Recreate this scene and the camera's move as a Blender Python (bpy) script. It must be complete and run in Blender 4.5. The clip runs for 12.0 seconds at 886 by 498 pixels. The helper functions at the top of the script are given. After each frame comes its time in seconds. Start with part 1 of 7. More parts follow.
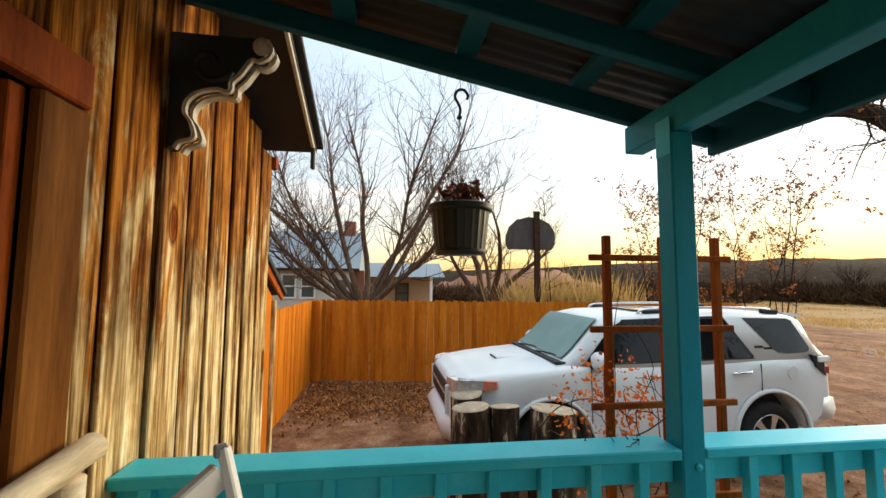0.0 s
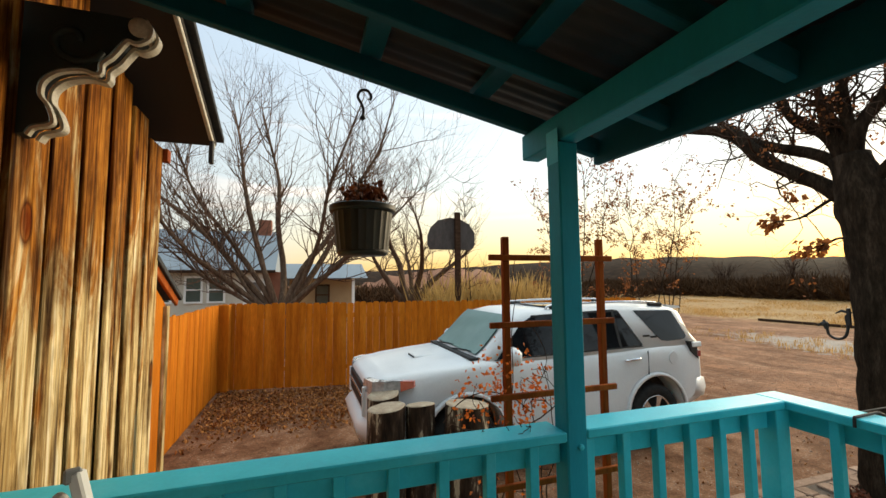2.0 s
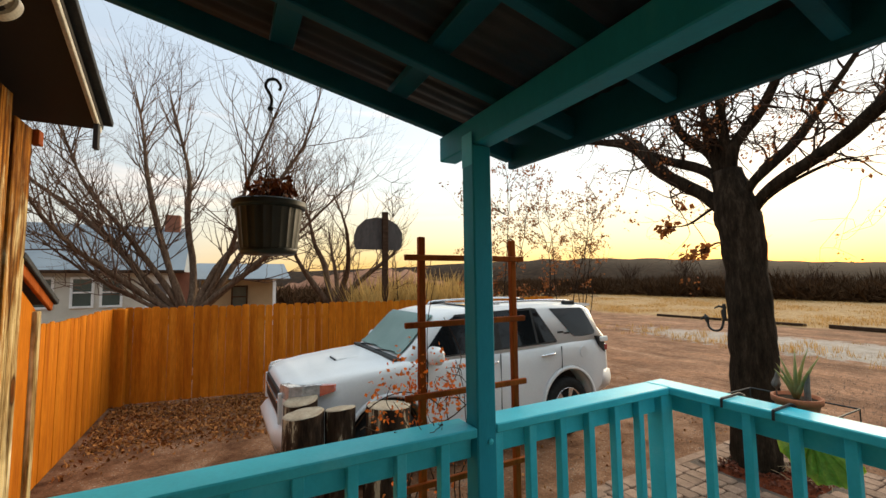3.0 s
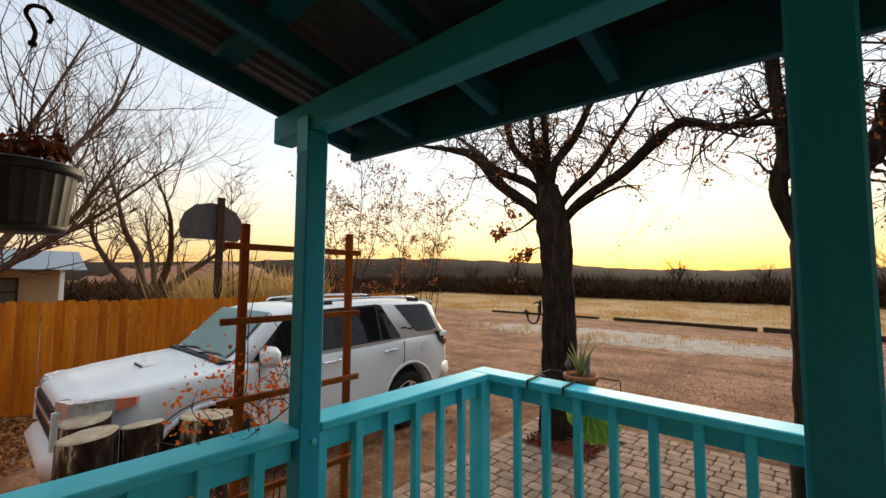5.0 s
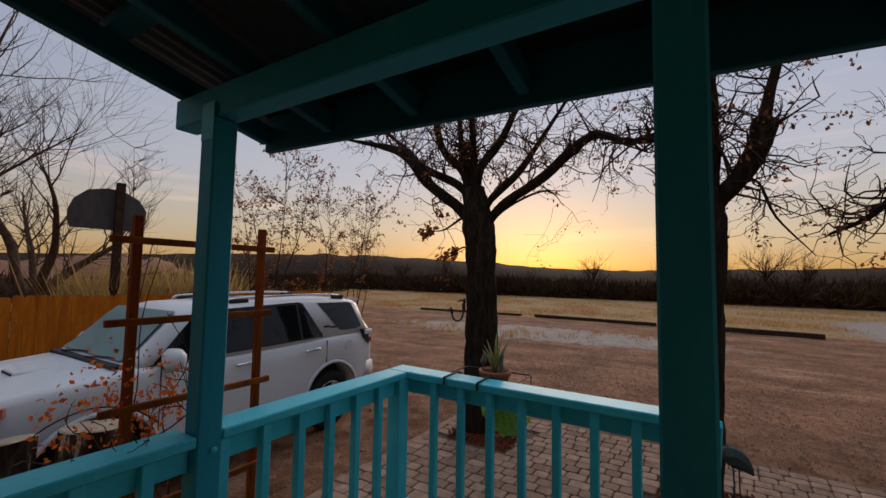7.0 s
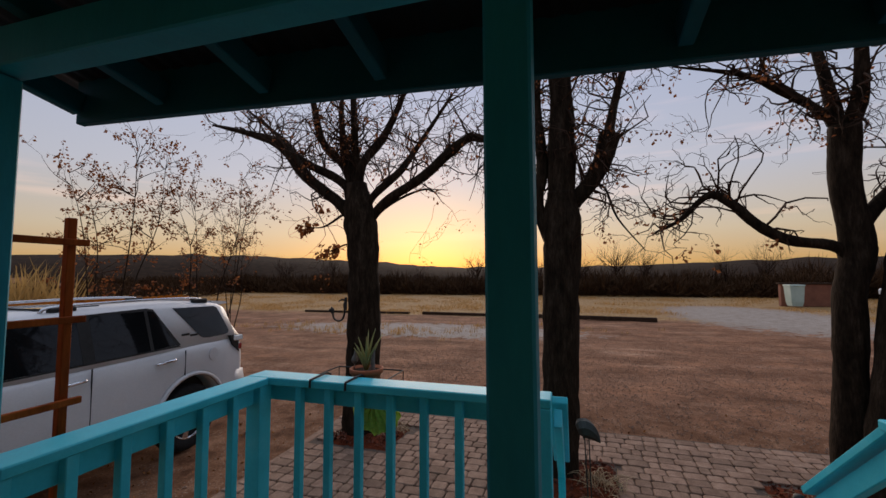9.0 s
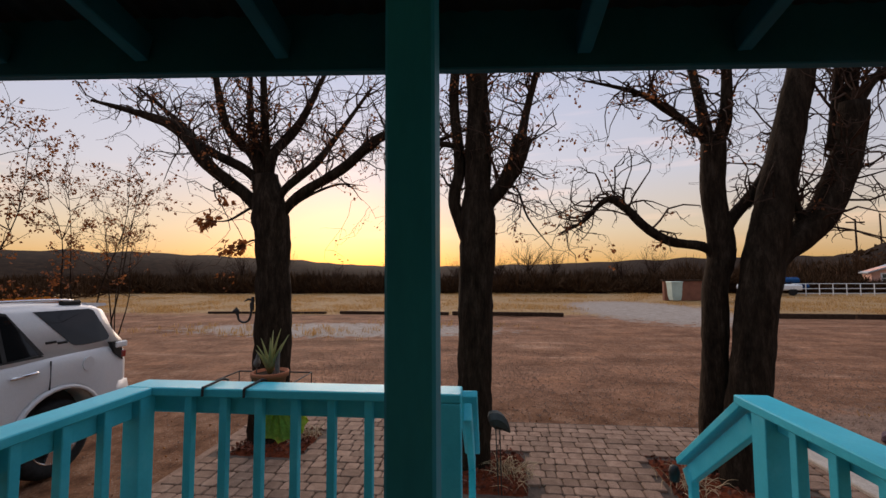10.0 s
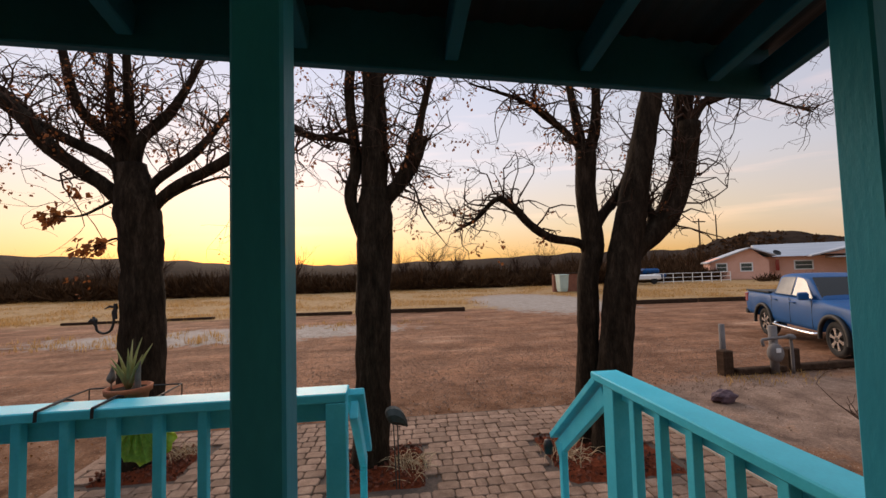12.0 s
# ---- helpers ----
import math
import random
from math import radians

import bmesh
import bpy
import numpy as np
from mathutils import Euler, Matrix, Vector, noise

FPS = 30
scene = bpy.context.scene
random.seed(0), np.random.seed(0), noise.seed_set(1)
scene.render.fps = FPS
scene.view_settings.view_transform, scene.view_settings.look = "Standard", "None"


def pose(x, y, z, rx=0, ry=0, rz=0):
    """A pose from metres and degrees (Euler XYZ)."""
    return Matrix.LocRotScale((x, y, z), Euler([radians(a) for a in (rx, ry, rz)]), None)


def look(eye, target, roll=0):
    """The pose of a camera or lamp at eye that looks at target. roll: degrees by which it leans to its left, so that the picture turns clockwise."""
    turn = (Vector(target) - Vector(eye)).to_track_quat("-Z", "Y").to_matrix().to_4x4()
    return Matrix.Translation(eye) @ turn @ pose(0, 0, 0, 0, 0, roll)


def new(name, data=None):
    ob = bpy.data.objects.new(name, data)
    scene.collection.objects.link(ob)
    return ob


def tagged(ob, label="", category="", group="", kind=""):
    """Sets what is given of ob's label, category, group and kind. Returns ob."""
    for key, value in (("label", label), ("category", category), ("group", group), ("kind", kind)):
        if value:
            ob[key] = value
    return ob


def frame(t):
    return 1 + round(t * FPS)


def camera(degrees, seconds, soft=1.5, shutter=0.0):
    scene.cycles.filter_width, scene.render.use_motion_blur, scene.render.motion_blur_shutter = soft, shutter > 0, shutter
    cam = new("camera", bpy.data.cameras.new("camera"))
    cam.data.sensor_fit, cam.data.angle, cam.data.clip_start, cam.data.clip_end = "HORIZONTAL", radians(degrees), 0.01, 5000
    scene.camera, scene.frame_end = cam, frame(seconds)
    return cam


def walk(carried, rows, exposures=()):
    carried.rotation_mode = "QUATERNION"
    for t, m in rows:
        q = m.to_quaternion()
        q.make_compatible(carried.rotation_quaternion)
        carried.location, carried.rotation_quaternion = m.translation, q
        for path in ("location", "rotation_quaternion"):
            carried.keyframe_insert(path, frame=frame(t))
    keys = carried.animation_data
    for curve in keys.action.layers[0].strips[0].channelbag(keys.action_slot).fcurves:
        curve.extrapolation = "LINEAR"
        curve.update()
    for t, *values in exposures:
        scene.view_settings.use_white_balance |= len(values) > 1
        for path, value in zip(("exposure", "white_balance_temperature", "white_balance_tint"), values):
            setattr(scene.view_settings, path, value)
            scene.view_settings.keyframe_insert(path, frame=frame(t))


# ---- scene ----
cam = camera(94.5, 12.0)
PATH = [
    (0, (0.391, 0.305, 2.222), (0.652, 2.281, 2.379), 0.4),
    (0.5, (0.408, 0.304, 2.223), (0.734, 2.271, 2.382), 0.1),
    (1, (0.422, 0.287, 2.221), (0.826, 2.238, 2.384), -0.1),
    (1.5, (0.445, 0.276, 2.221), (0.943, 2.206, 2.383), -0.4),
    (2, (0.469, 0.269, 2.223), (1.087, 2.164, 2.38), -0.5),
    (2.5, (0.495, 0.261, 2.221), (1.259, 2.102, 2.377), -0.6),
    (3, (0.527, 0.254, 2.221), (1.461, 2.016, 2.376), -0.7),
    (3.5, (0.547, 0.242, 2.218), (1.652, 1.902, 2.374), -0.8),
    (5.5, (0.614, 0.215, 2.203), (2.175, 1.458, 2.337), 0.8),
    (6, (0.618, 0.202, 2.213), (2.229, 1.381, 2.341), 1.0),
    (6.5, (0.619, 0.189, 2.213), (2.27, 1.311, 2.345), 1.1),
    (8.5, (0.689, 0.114, 2.204), (2.537, 0.867, 2.334), 0.0),
    (9, (0.718, 0.095, 2.189), (2.628, 0.672, 2.323), -0.2),
    (9.5, (0.749, 0.077, 2.18), (2.707, 0.461, 2.312), -0.2),
    (10, (0.76, 0.066, 2.178), (2.747, 0.265, 2.303), -0.3),
    (10.5, (0.771, 0.045, 2.178), (2.767, 0.084, 2.295), -0.5),
    (11, (0.765, 0.022, 2.175), (2.759, -0.07, 2.295), -0.9),
    (11.5, (0.754, -0.001, 2.173), (2.742, -0.189, 2.291), -1.5),
    (12, (0.734, -0.028, 2.173), (2.715, -0.287, 2.278), -1.6),
]
walk(cam, [(t, look(eye, target, roll)) for t, eye, target, roll in PATH],
     [(0, 0.98, 6500, 2), (1.5, 0.82, 6550, 0), (2.5, 0.74, 6800, 1), (3.5, 0.66, 6800, 5), (5.5, 0.48, 6650, 7), (6.0, -0.14, 6500, 14), (6.5, -0.55, 6350, 17), (8.5, -0.6, 6050, 16), (9.5, -0.3, 6250, 20), (10.5, -0.14, 6450, 20), (12, 0.12, 6700, 19)])

# ---- world, sun, exposure ----
SUN_AZ, SUN_EL = 19.0, 3.0
world = bpy.data.worlds.new("dusk_sky")
scene.world = world
world.use_nodes = True
wn = world.node_tree
sky = wn.nodes.new("ShaderNodeTexSky")
sky.sky_type, sky.sun_disc = "NISHITA", False
sky.sun_elevation, sky.sun_rotation = radians(SUN_EL), radians(90 - SUN_AZ)
sky.air_density, sky.dust_density, sky.ozone_density = 1.0, 1.6, 1.4
# the afterglow sky, brighter and bluer towards the zenith
coord = wn.nodes.new("ShaderNodeTexCoord")
up_part = wn.nodes.new("ShaderNodeSeparateXYZ")
wn.links.new(coord.outputs["Generated"], up_part.inputs[0])
dome = wn.nodes.new("ShaderNodeValToRGB")
for pos, colour in ((0.03, (0.54, 0.33, 0.12)), (0.10, (0.56, 0.455, 0.30)), (0.22, (0.49, 0.495, 0.51)), (0.45, (0.41, 0.46, 0.56)), (0.68, (0.42, 0.50, 0.62))):
    dome.color_ramp.elements.new(pos).color = (*colour, 1)
dome.color_ramp.elements[0].color = (0.42, 0.21, 0.06, 1)
dome.color_ramp.elements[-1].color = (0.98, 1.10, 1.20, 1)
wn.links.new(up_part.outputs["Z"], dome.inputs[0])
back = wn.nodes["Background"]
back.inputs["Strength"].default_value = 0.042
wn.links.new(sky.outputs[0], back.inputs["Color"])
glow = wn.nodes.new("ShaderNodeBackground")
glow.inputs["Strength"].default_value = 1.5
# thin sunset cirrus: long streaks, warm, low in the sky
stretch = wn.nodes.new("ShaderNodeMapping")
stretch.inputs["Scale"].default_value, stretch.inputs["Rotation"].default_value = (0.9, 0.9, 9.0), (radians(8), radians(-6), 0)
wn.links.new(coord.outputs["Generated"], stretch.inputs[0])
wisp = wn.nodes.new("ShaderNodeTexNoise")
wisp.inputs["Scale"].default_value, wisp.inputs["Detail"].default_value = 2.6, 7.0
wn.links.new(stretch.outputs[0], wisp.inputs["Vector"])
streak = wn.nodes.new("ShaderNodeValToRGB")
streak.color_ramp.elements[0].position, streak.color_ramp.elements[0].color = 0.56, (0, 0, 0, 1)
streak.color_ramp.elements[1].position, streak.color_ramp.elements[1].color = 0.74, (0.42, 0.20, 0.10, 1)
wn.links.new(wisp.outputs[0], streak.inputs[0])
low = wn.nodes.new("ShaderNodeValToRGB")
low.color_ramp.elements[0].position, low.color_ramp.elements[0].color = 0.04, (0, 0, 0, 1)
low.color_ramp.elements[1].position, low.color_ramp.elements[1].color = 0.60, (0, 0, 0, 1)
low.color_ramp.elements.new(0.12).color = (1, 1, 1, 1)
low.color_ramp.elements.new(0.35).color = (0.7, 0.7, 0.7, 1)
wn.links.new(up_part.outputs["Z"], low.inputs[0])
cirrus = wn.nodes.new("ShaderNodeMix")
cirrus.data_type, cirrus.blend_type = "RGBA", "MULTIPLY"
cirrus.inputs[0].default_value = 1.0
wn.links.new(streak.outputs[0], cirrus.inputs[6]), wn.links.new(low.outputs[0], cirrus.inputs[7])
tinted = wn.nodes.new("ShaderNodeMix")
tinted.data_type, tinted.blend_type = "RGBA", "ADD"
tinted.inputs[0].default_value = 0.6
cool = wn.nodes.new("ShaderNodeValToRGB")
for pos, colour in ((0.03, (0.52, 0.44, 0.36)), (0.10, (0.50, 0.475, 0.47)), (0.22, (0.45, 0.475, 0.53)), (0.45, (0.39, 0.445, 0.56)), (0.68, (0.41, 0.50, 0.63))):
    cool.color_ramp.elements.new(pos).color = (*colour, 1)
cool.color_ramp.elements[0].color = (0.46, 0.34, 0.24, 1)
cool.color_ramp.elements[-1].color = (0.98, 1.10, 1.20, 1)
wn.links.new(up_part.outputs["Z"], cool.inputs[0])
side = wn.nodes.new("ShaderNodeMapRange")
side.interpolation_type = "SMOOTHSTEP"
side.inputs["From Min"].default_value, side.inputs["From Max"].default_value = 0.0, 0.62
toward = wn.nodes.new("ShaderNodeVectorMath")
toward.operation = "DOT_PRODUCT"
wn.links.new(coord.outputs["Generated"], toward.inputs[0])
toward.inputs[1].default_value = (math.cos(radians(SUN_AZ)), math.sin(radians(SUN_AZ)), 0)
wn.links.new(toward.outputs["Value"], side.inputs[0])
blend = wn.nodes.new("ShaderNodeMix")
blend.data_type = "RGBA"
wn.links.new(side.outputs[0], blend.inputs[0])
wn.links.new(cool.outputs[0], blend.inputs[6]), wn.links.new(dome.outputs[0], blend.inputs[7])
wn.links.new(blend.outputs[2], tinted.inputs[6]), wn.links.new(cirrus.outputs[2], tinted.inputs[7])
wn.links.new(tinted.outputs[2], glow.inputs["Color"])
# brighter towards the place where the sun went down
fade = wn.nodes.new("ShaderNodeMapRange")
for key, val in (("From Min", -0.2), ("From Max", 0.9), ("To Min", 0.80), ("To Max", 1.36)):
    fade.inputs[key].default_value = val
wn.links.new(toward.outputs["Value"], fade.inputs[0])
wn.links.new(fade.outputs[0], glow.inputs["Strength"])
both = wn.nodes.new("ShaderNodeAddShader")
wn.links.new(back.outputs[0], both.inputs[0]), wn.links.new(glow.outputs[0], both.inputs[1])
wn.links.new(both.outputs[0], wn.nodes["World Output"].inputs["Surface"])
sun = new("sun", bpy.data.lights.new("sun", "SUN"))
sun.data.energy, sun.data.angle, sun.data.color = 2.5, radians(40), (1.0, 0.80, 0.58)
az, el = radians(SUN_AZ), radians(14)
sun.matrix_world = look((30 * math.cos(az), 30 * math.sin(az), 30 * math.tan(el) + 4), (0, 0, 2))


# ---- materials ----
def nd(m, kind, **inputs):
    n = m.node_tree.nodes.new(kind)
    for k, v in inputs.items():
        n.inputs[k.replace("_", " ")].default_value = v
    return n


def ramp(m, fac, stops):
    r = nd(m, "ShaderNodeValToRGB")
    e = r.color_ramp.elements
    e[0].position, e[0].color = stops[0][0], (*stops[0][1], 1)
    e[1].position, e[1].color = stops[-1][0], (*stops[-1][1], 1)
    for p, c in stops[1:-1]:
        e.new(p).color = (*c, 1)
    m.node_tree.links.new(fac, r.inputs[0])
    return r.outputs[0]


def surf(name, stops, scale=6.0, stretch=(1, 1, 1), rough=(0.5, 0.8), metal=0.0, bump=0.2, fine=60.0, rand=0.0, coat=0.0, island=False, flecks=None):
    """A worn surface: broad stains through a colour ramp, fine grain in colour, gloss and relief."""
    m = bpy.data.materials.new(name)
    m.use_nodes = True
    t, ln = m.node_tree, m.node_tree.links.new
    b = t.nodes["Principled BSDF"]
    co = nd(m, "ShaderNodeTexCoord")
    info = nd(m, "ShaderNodeObjectInfo")
    geo = nd(m, "ShaderNodeNewGeometry")
    rnd = geo.outputs["Random Per Island"] if island else info.outputs["Random"]
    shift = nd(m, "ShaderNodeVectorMath")
    shift.operation = "MULTIPLY_ADD"
    comb = nd(m, "ShaderNodeCombineXYZ")
    for i in range(3):
        ln(rnd, comb.inputs[i])
    ln(comb.outputs[0], shift.inputs[0])
    shift.inputs[1].default_value = (17.0, 23.0, 31.0) if rand else (0, 0, 0)
    ln(co.outputs["Object"], shift.inputs[2])
    mp = nd(m, "ShaderNodeMapping")
    mp.inputs["Scale"].default_value = stretch
    ln(shift.outputs[0], mp.inputs[0])
    n1 = nd(m, "ShaderNodeTexNoise", Scale=scale, Detail=6.0, Roughness=0.62)
    n2 = nd(m, "ShaderNodeTexNoise", Scale=fine, Detail=4.0, Roughness=0.6)
    ln(mp.outputs[0], n1.inputs["Vector"]), ln(mp.outputs[0], n2.inputs["Vector"])
    col = ramp(m, n1.outputs[0], stops)
    mul = nd(m, "ShaderNodeMix")
    mul.data_type, mul.blend_type = "RGBA", "MULTIPLY"
    mul.inputs[0].default_value = 1.0
    g0, g1 = (0.78, 1.15) if bump > 0.12 else (0.96, 1.04)
    grain = ramp(m, n2.outputs[0], [(0.3, (g0,) * 3), (0.7, (g1,) * 3)])
    ln(col, mul.inputs[6]), ln(grain, mul.inputs[7])
    out = mul.outputs[2]
    if flecks:
        n3 = nd(m, "ShaderNodeTexVoronoi", Scale=flecks[0])
        ln(mp.outputs[0], n3.inputs["Vector"])
        f = ramp(m, n3.outputs["Distance"], [(flecks[2], (1, 1, 1)), (flecks[2] + 0.08, (0, 0, 0))])
        mx = nd(m, "ShaderNodeMix")
        mx.data_type = "RGBA"
        mx.inputs[7].default_value = (*flecks[1], 1)
        ln(f, mx.inputs[0]), ln(out, mx.inputs[6])
        out = mx.outputs[2]
    if rand:
        hs = nd(m, "ShaderNodeHueSaturation")
        mr = nd(m, "ShaderNodeMapRange")
        mr.inputs["To Min"].default_value, mr.inputs["To Max"].default_value = 1 - rand, 1 + rand
        ln(rnd, mr.inputs[0]), ln(mr.outputs[0], hs.inputs["Value"]), ln(out, hs.inputs["Color"])
        out = hs.outputs[0]
    ln(out, b.inputs["Base Color"])
    rr = nd(m, "ShaderNodeMapRange")
    rr.inputs["To Min"].default_value, rr.inputs["To Max"].default_value = rough
    ln(n1.outputs[0], rr.inputs[0]), ln(rr.outputs[0], b.inputs["Roughness"])
    b.inputs["Metallic"].default_value, b.inputs["Coat Weight"].default_value = metal, coat
    if bump:
        bp = nd(m, "ShaderNodeBump", Strength=bump, Distance=0.01)
        ln(n2.outputs[0], bp.inputs["Height"]), ln(bp.outputs[0], b.inputs["Normal"])
    return m


def glow_through(m, share=0.45):
    """Thin leaves: part of the light passes through."""
    t, ln = m.node_tree, m.node_tree.links.new
    b = t.nodes["Principled BSDF"]
    tr_ = nd(m, "ShaderNodeBsdfTranslucent")
    mx = nd(m, "ShaderNodeMixShader")
    mx.inputs[0].default_value = share
    ln(b.inputs["Base Color"].links[0].from_socket, tr_.inputs["Color"])
    ln(b.outputs[0], mx.inputs[1]), ln(tr_.outputs[0], mx.inputs[2])
    ln(mx.outputs[0], t.nodes["Material Output"].inputs["Surface"])
    return m


TEAL = surf("teal_paint", [(0.3, (0.040, 0.49, 0.61)), (0.55, (0.060, 0.57, 0.69)), (0.75, (0.12, 0.63, 0.74))], 4, rough=(0.36, 0.52), bump=0.05, fine=90, rand=0.06)
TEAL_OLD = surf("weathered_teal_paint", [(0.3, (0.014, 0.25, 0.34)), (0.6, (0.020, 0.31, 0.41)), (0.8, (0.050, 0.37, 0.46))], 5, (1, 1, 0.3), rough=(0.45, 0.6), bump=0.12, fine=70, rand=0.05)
# Roof framing: the same turquoise, darkened to carry the shade under the roof.
SHADED_ROOF_TEAL = surf("shaded_porch_roof_teal", [(0.3, (0.004, 0.075, 0.105)), (0.7, (0.007, 0.105, 0.14))], 4, rough=(0.5, 0.7), bump=0.1, rand=0.06)


def plank_material():
    """Old board wall: brown stain over bleached wood, dark raised grain, splits and a few knots."""
    m = bpy.data.materials.new("weathered_plank")
    m.use_nodes = True
    ln, b = m.node_tree.links.new, m.node_tree.nodes["Principled BSDF"]
    co, info = nd(m, "ShaderNodeTexCoord"), nd(m, "ShaderNodeObjectInfo")
    comb = nd(m, "ShaderNodeCombineXYZ")
    for i in range(3):
        ln(info.outputs["Random"], comb.inputs[i])
    shift = nd(m, "ShaderNodeVectorMath")
    shift.operation = "MULTIPLY_ADD"
    ln(comb.outputs[0], shift.inputs[0]), ln(co.outputs["Object"], shift.inputs[2])
    shift.inputs[1].default_value = (13.0, 29.0, 7.0)

    def layer(scale, stretch, detail=5.0, rough_=0.6, bend=0.0):
        mp = nd(m, "ShaderNodeMapping")
        mp.inputs["Scale"].default_value = stretch
        ln(shift.outputs[0], mp.inputs[0])
        n = nd(m, "ShaderNodeTexNoise", Scale=scale, Detail=detail, Roughness=rough_, Distortion=bend)
        ln(mp.outputs[0], n.inputs["Vector"])
        return n.outputs[0]

    def mixed(fac, a, c, kind="MIX"):
        x = nd(m, "ShaderNodeMix")
        x.data_type, x.blend_type = "RGBA", kind
        if isinstance(fac, float):
            x.inputs[0].default_value = fac
        else:
            ln(fac, x.inputs[0])
        ln(a, x.inputs[6]), ln(c, x.inputs[7])
        return x.outputs[2]

    coarse = layer(22.0, (1, 1, 0.05), 9.0, 0.72, 0.6)
    stain = ramp(m, coarse, [(0.36, (0.035, 0.011, 0.003)), (0.46, (0.21, 0.068, 0.009)), (0.55, (0.43, 0.165, 0.022)), (0.66, (0.56, 0.29, 0.07))])
    bleach = ramp(m, coarse, [(0.36, (0.09, 0.05, 0.02)), (0.45, (0.38, 0.24, 0.09)), (0.54, (0.66, 0.51, 0.26)), (0.64, (0.82, 0.73, 0.52))])
    sep = nd(m, "ShaderNodeSeparateXYZ")
    ln(co.outputs["Object"], sep.inputs[0])
    weather = nd(m, "ShaderNodeMath")
    weather.operation = "MULTIPLY_ADD"
    ln(sep.outputs["Z"], weather.inputs[0])
    weather.inputs[1].default_value = -0.18
    ln(layer(6.5, (1, 1, 0.22), 7.0, 0.7, 1.0), weather.inputs[2])
    patch = ramp(m, weather.outputs[0], [(0.0, (0, 0, 0)), (0.001, (0, 0, 0)), (0.05, (0.15, 0.15, 0.15)), (0.14, (1, 1, 1))])
    col = mixed(patch, stain, bleach)
    fibre = ramp(m, layer(70.0, (1, 1, 0.03), 4.0, 0.6), [(0.34, (0.55, 0.50, 0.45)), (0.5, (1, 1, 1)), (0.66, (1.25, 1.25, 1.22))])
    col = mixed(1.0, col, fibre, "MULTIPLY")
    split = ramp(m, layer(16.0, (1, 1, 0.05), 3.0, 0.5, 0.3), [(0.30, (0.16, 0.12, 0.10)), (0.40, (1, 1, 1))])
    col = mixed(1.0, col, split, "MULTIPLY")
    grime = ramp(m, layer(3.0, (1, 1, 0.5), 4.0, 0.7), [(0.36, (0.26, 0.20, 0.15)), (0.54, (1, 1, 1))])
    col = mixed(0.8, col, grime, "MULTIPLY")
    mp = nd(m, "ShaderNodeMapping")
    mp.inputs["Scale"].default_value = (3.0, 3.0, 1.3)
    ln(shift.outputs[0], mp.inputs[0])
    vor = nd(m, "ShaderNodeTexVoronoi", Scale=1.0)
    ln(mp.outputs[0], vor.inputs["Vector"])
    knot = ramp(m, vor.outputs["Distance"], [(0.04, (0.30, 0.12, 0.05)), (0.07, (0.45, 0.25, 0.12)), (0.085, (0.2, 0.1, 0.05)), (0.12, (1, 1, 1))])
    col = mixed(1.0, col, knot, "MULTIPLY")
    ln(col, b.inputs["Base Color"])
    b.inputs["Roughness"].default_value = 0.78
    bp = nd(m, "ShaderNodeBump", Strength=0.7, Distance=0.012)
    ln(layer(26.0, (1, 1, 0.05), 3.0), bp.inputs["Height"]), ln(bp.outputs[0], b.inputs["Normal"])
    return m


PLANK = plank_material()
RED_WOOD = surf("red_stained_wood", [(0.3, (0.20, 0.040, 0.008)), (0.7, (0.42, 0.10, 0.018))], 4, (2, 2, 0.3), rough=(0.5, 0.7), bump=0.25, fine=40, rand=0.1)
PEELED = surf("peeled_log", [(0.3, (0.52, 0.38, 0.21)), (0.5, (0.76, 0.64, 0.43)), (0.75, (0.86, 0.77, 0.58))], 4, (2, 0.4, 2), rough=(0.5, 0.7), bump=0.3, fine=35)
JAMB_WOOD = surf("brown_stained_jamb", [(0.3, (0.08, 0.026, 0.006)), (0.6, (0.22, 0.085, 0.018)), (0.8, (0.36, 0.17, 0.05))], 4, (2, 2, 0.2), rough=(0.55, 0.75), bump=0.3, fine=40)
PALE_BARK = surf("pale_brown_bark", [(0.3, (0.07, 0.042, 0.028)), (0.55, (0.14, 0.092, 0.062)), (0.8, (0.23, 0.165, 0.12))], 7, (2, 2, 0.5), rough=(0.8, 0.95), bump=0.6, fine=28)
PALE_TWIG = surf("pale_bare_twig", [(0.3, (0.08, 0.045, 0.03)), (0.7, (0.19, 0.12, 0.085))], 6, bump=0.1, island=True, rand=0.25)
CEDAR = surf("cedar_picket", [(0.3, (0.34, 0.085, 0.007)), (0.55, (0.54, 0.165, 0.013)), (0.8, (0.66, 0.25, 0.030))], 3, (2, 2, 0.2), rough=(0.6, 0.85), bump=0.25, fine=35, rand=0.12)
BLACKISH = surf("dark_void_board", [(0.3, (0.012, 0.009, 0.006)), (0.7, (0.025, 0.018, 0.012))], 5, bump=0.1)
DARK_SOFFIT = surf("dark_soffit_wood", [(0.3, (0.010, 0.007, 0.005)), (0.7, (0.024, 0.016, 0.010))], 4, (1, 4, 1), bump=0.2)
SHINGLE = surf("dark_shingle", [(0.3, (0.02, 0.02, 0.022)), (0.7, (0.05, 0.048, 0.046))], 10, rough=(0.8, 0.95), bump=0.4)
# Sheet seen from below: underside shade is put into the near-black grey.
ZINC = surf("shaded_corrugated_metal", [(0.3, (0.016, 0.018, 0.021)), (0.7, (0.032, 0.035, 0.040))], 3, rough=(0.65, 0.85), metal=0.1, bump=0.1)
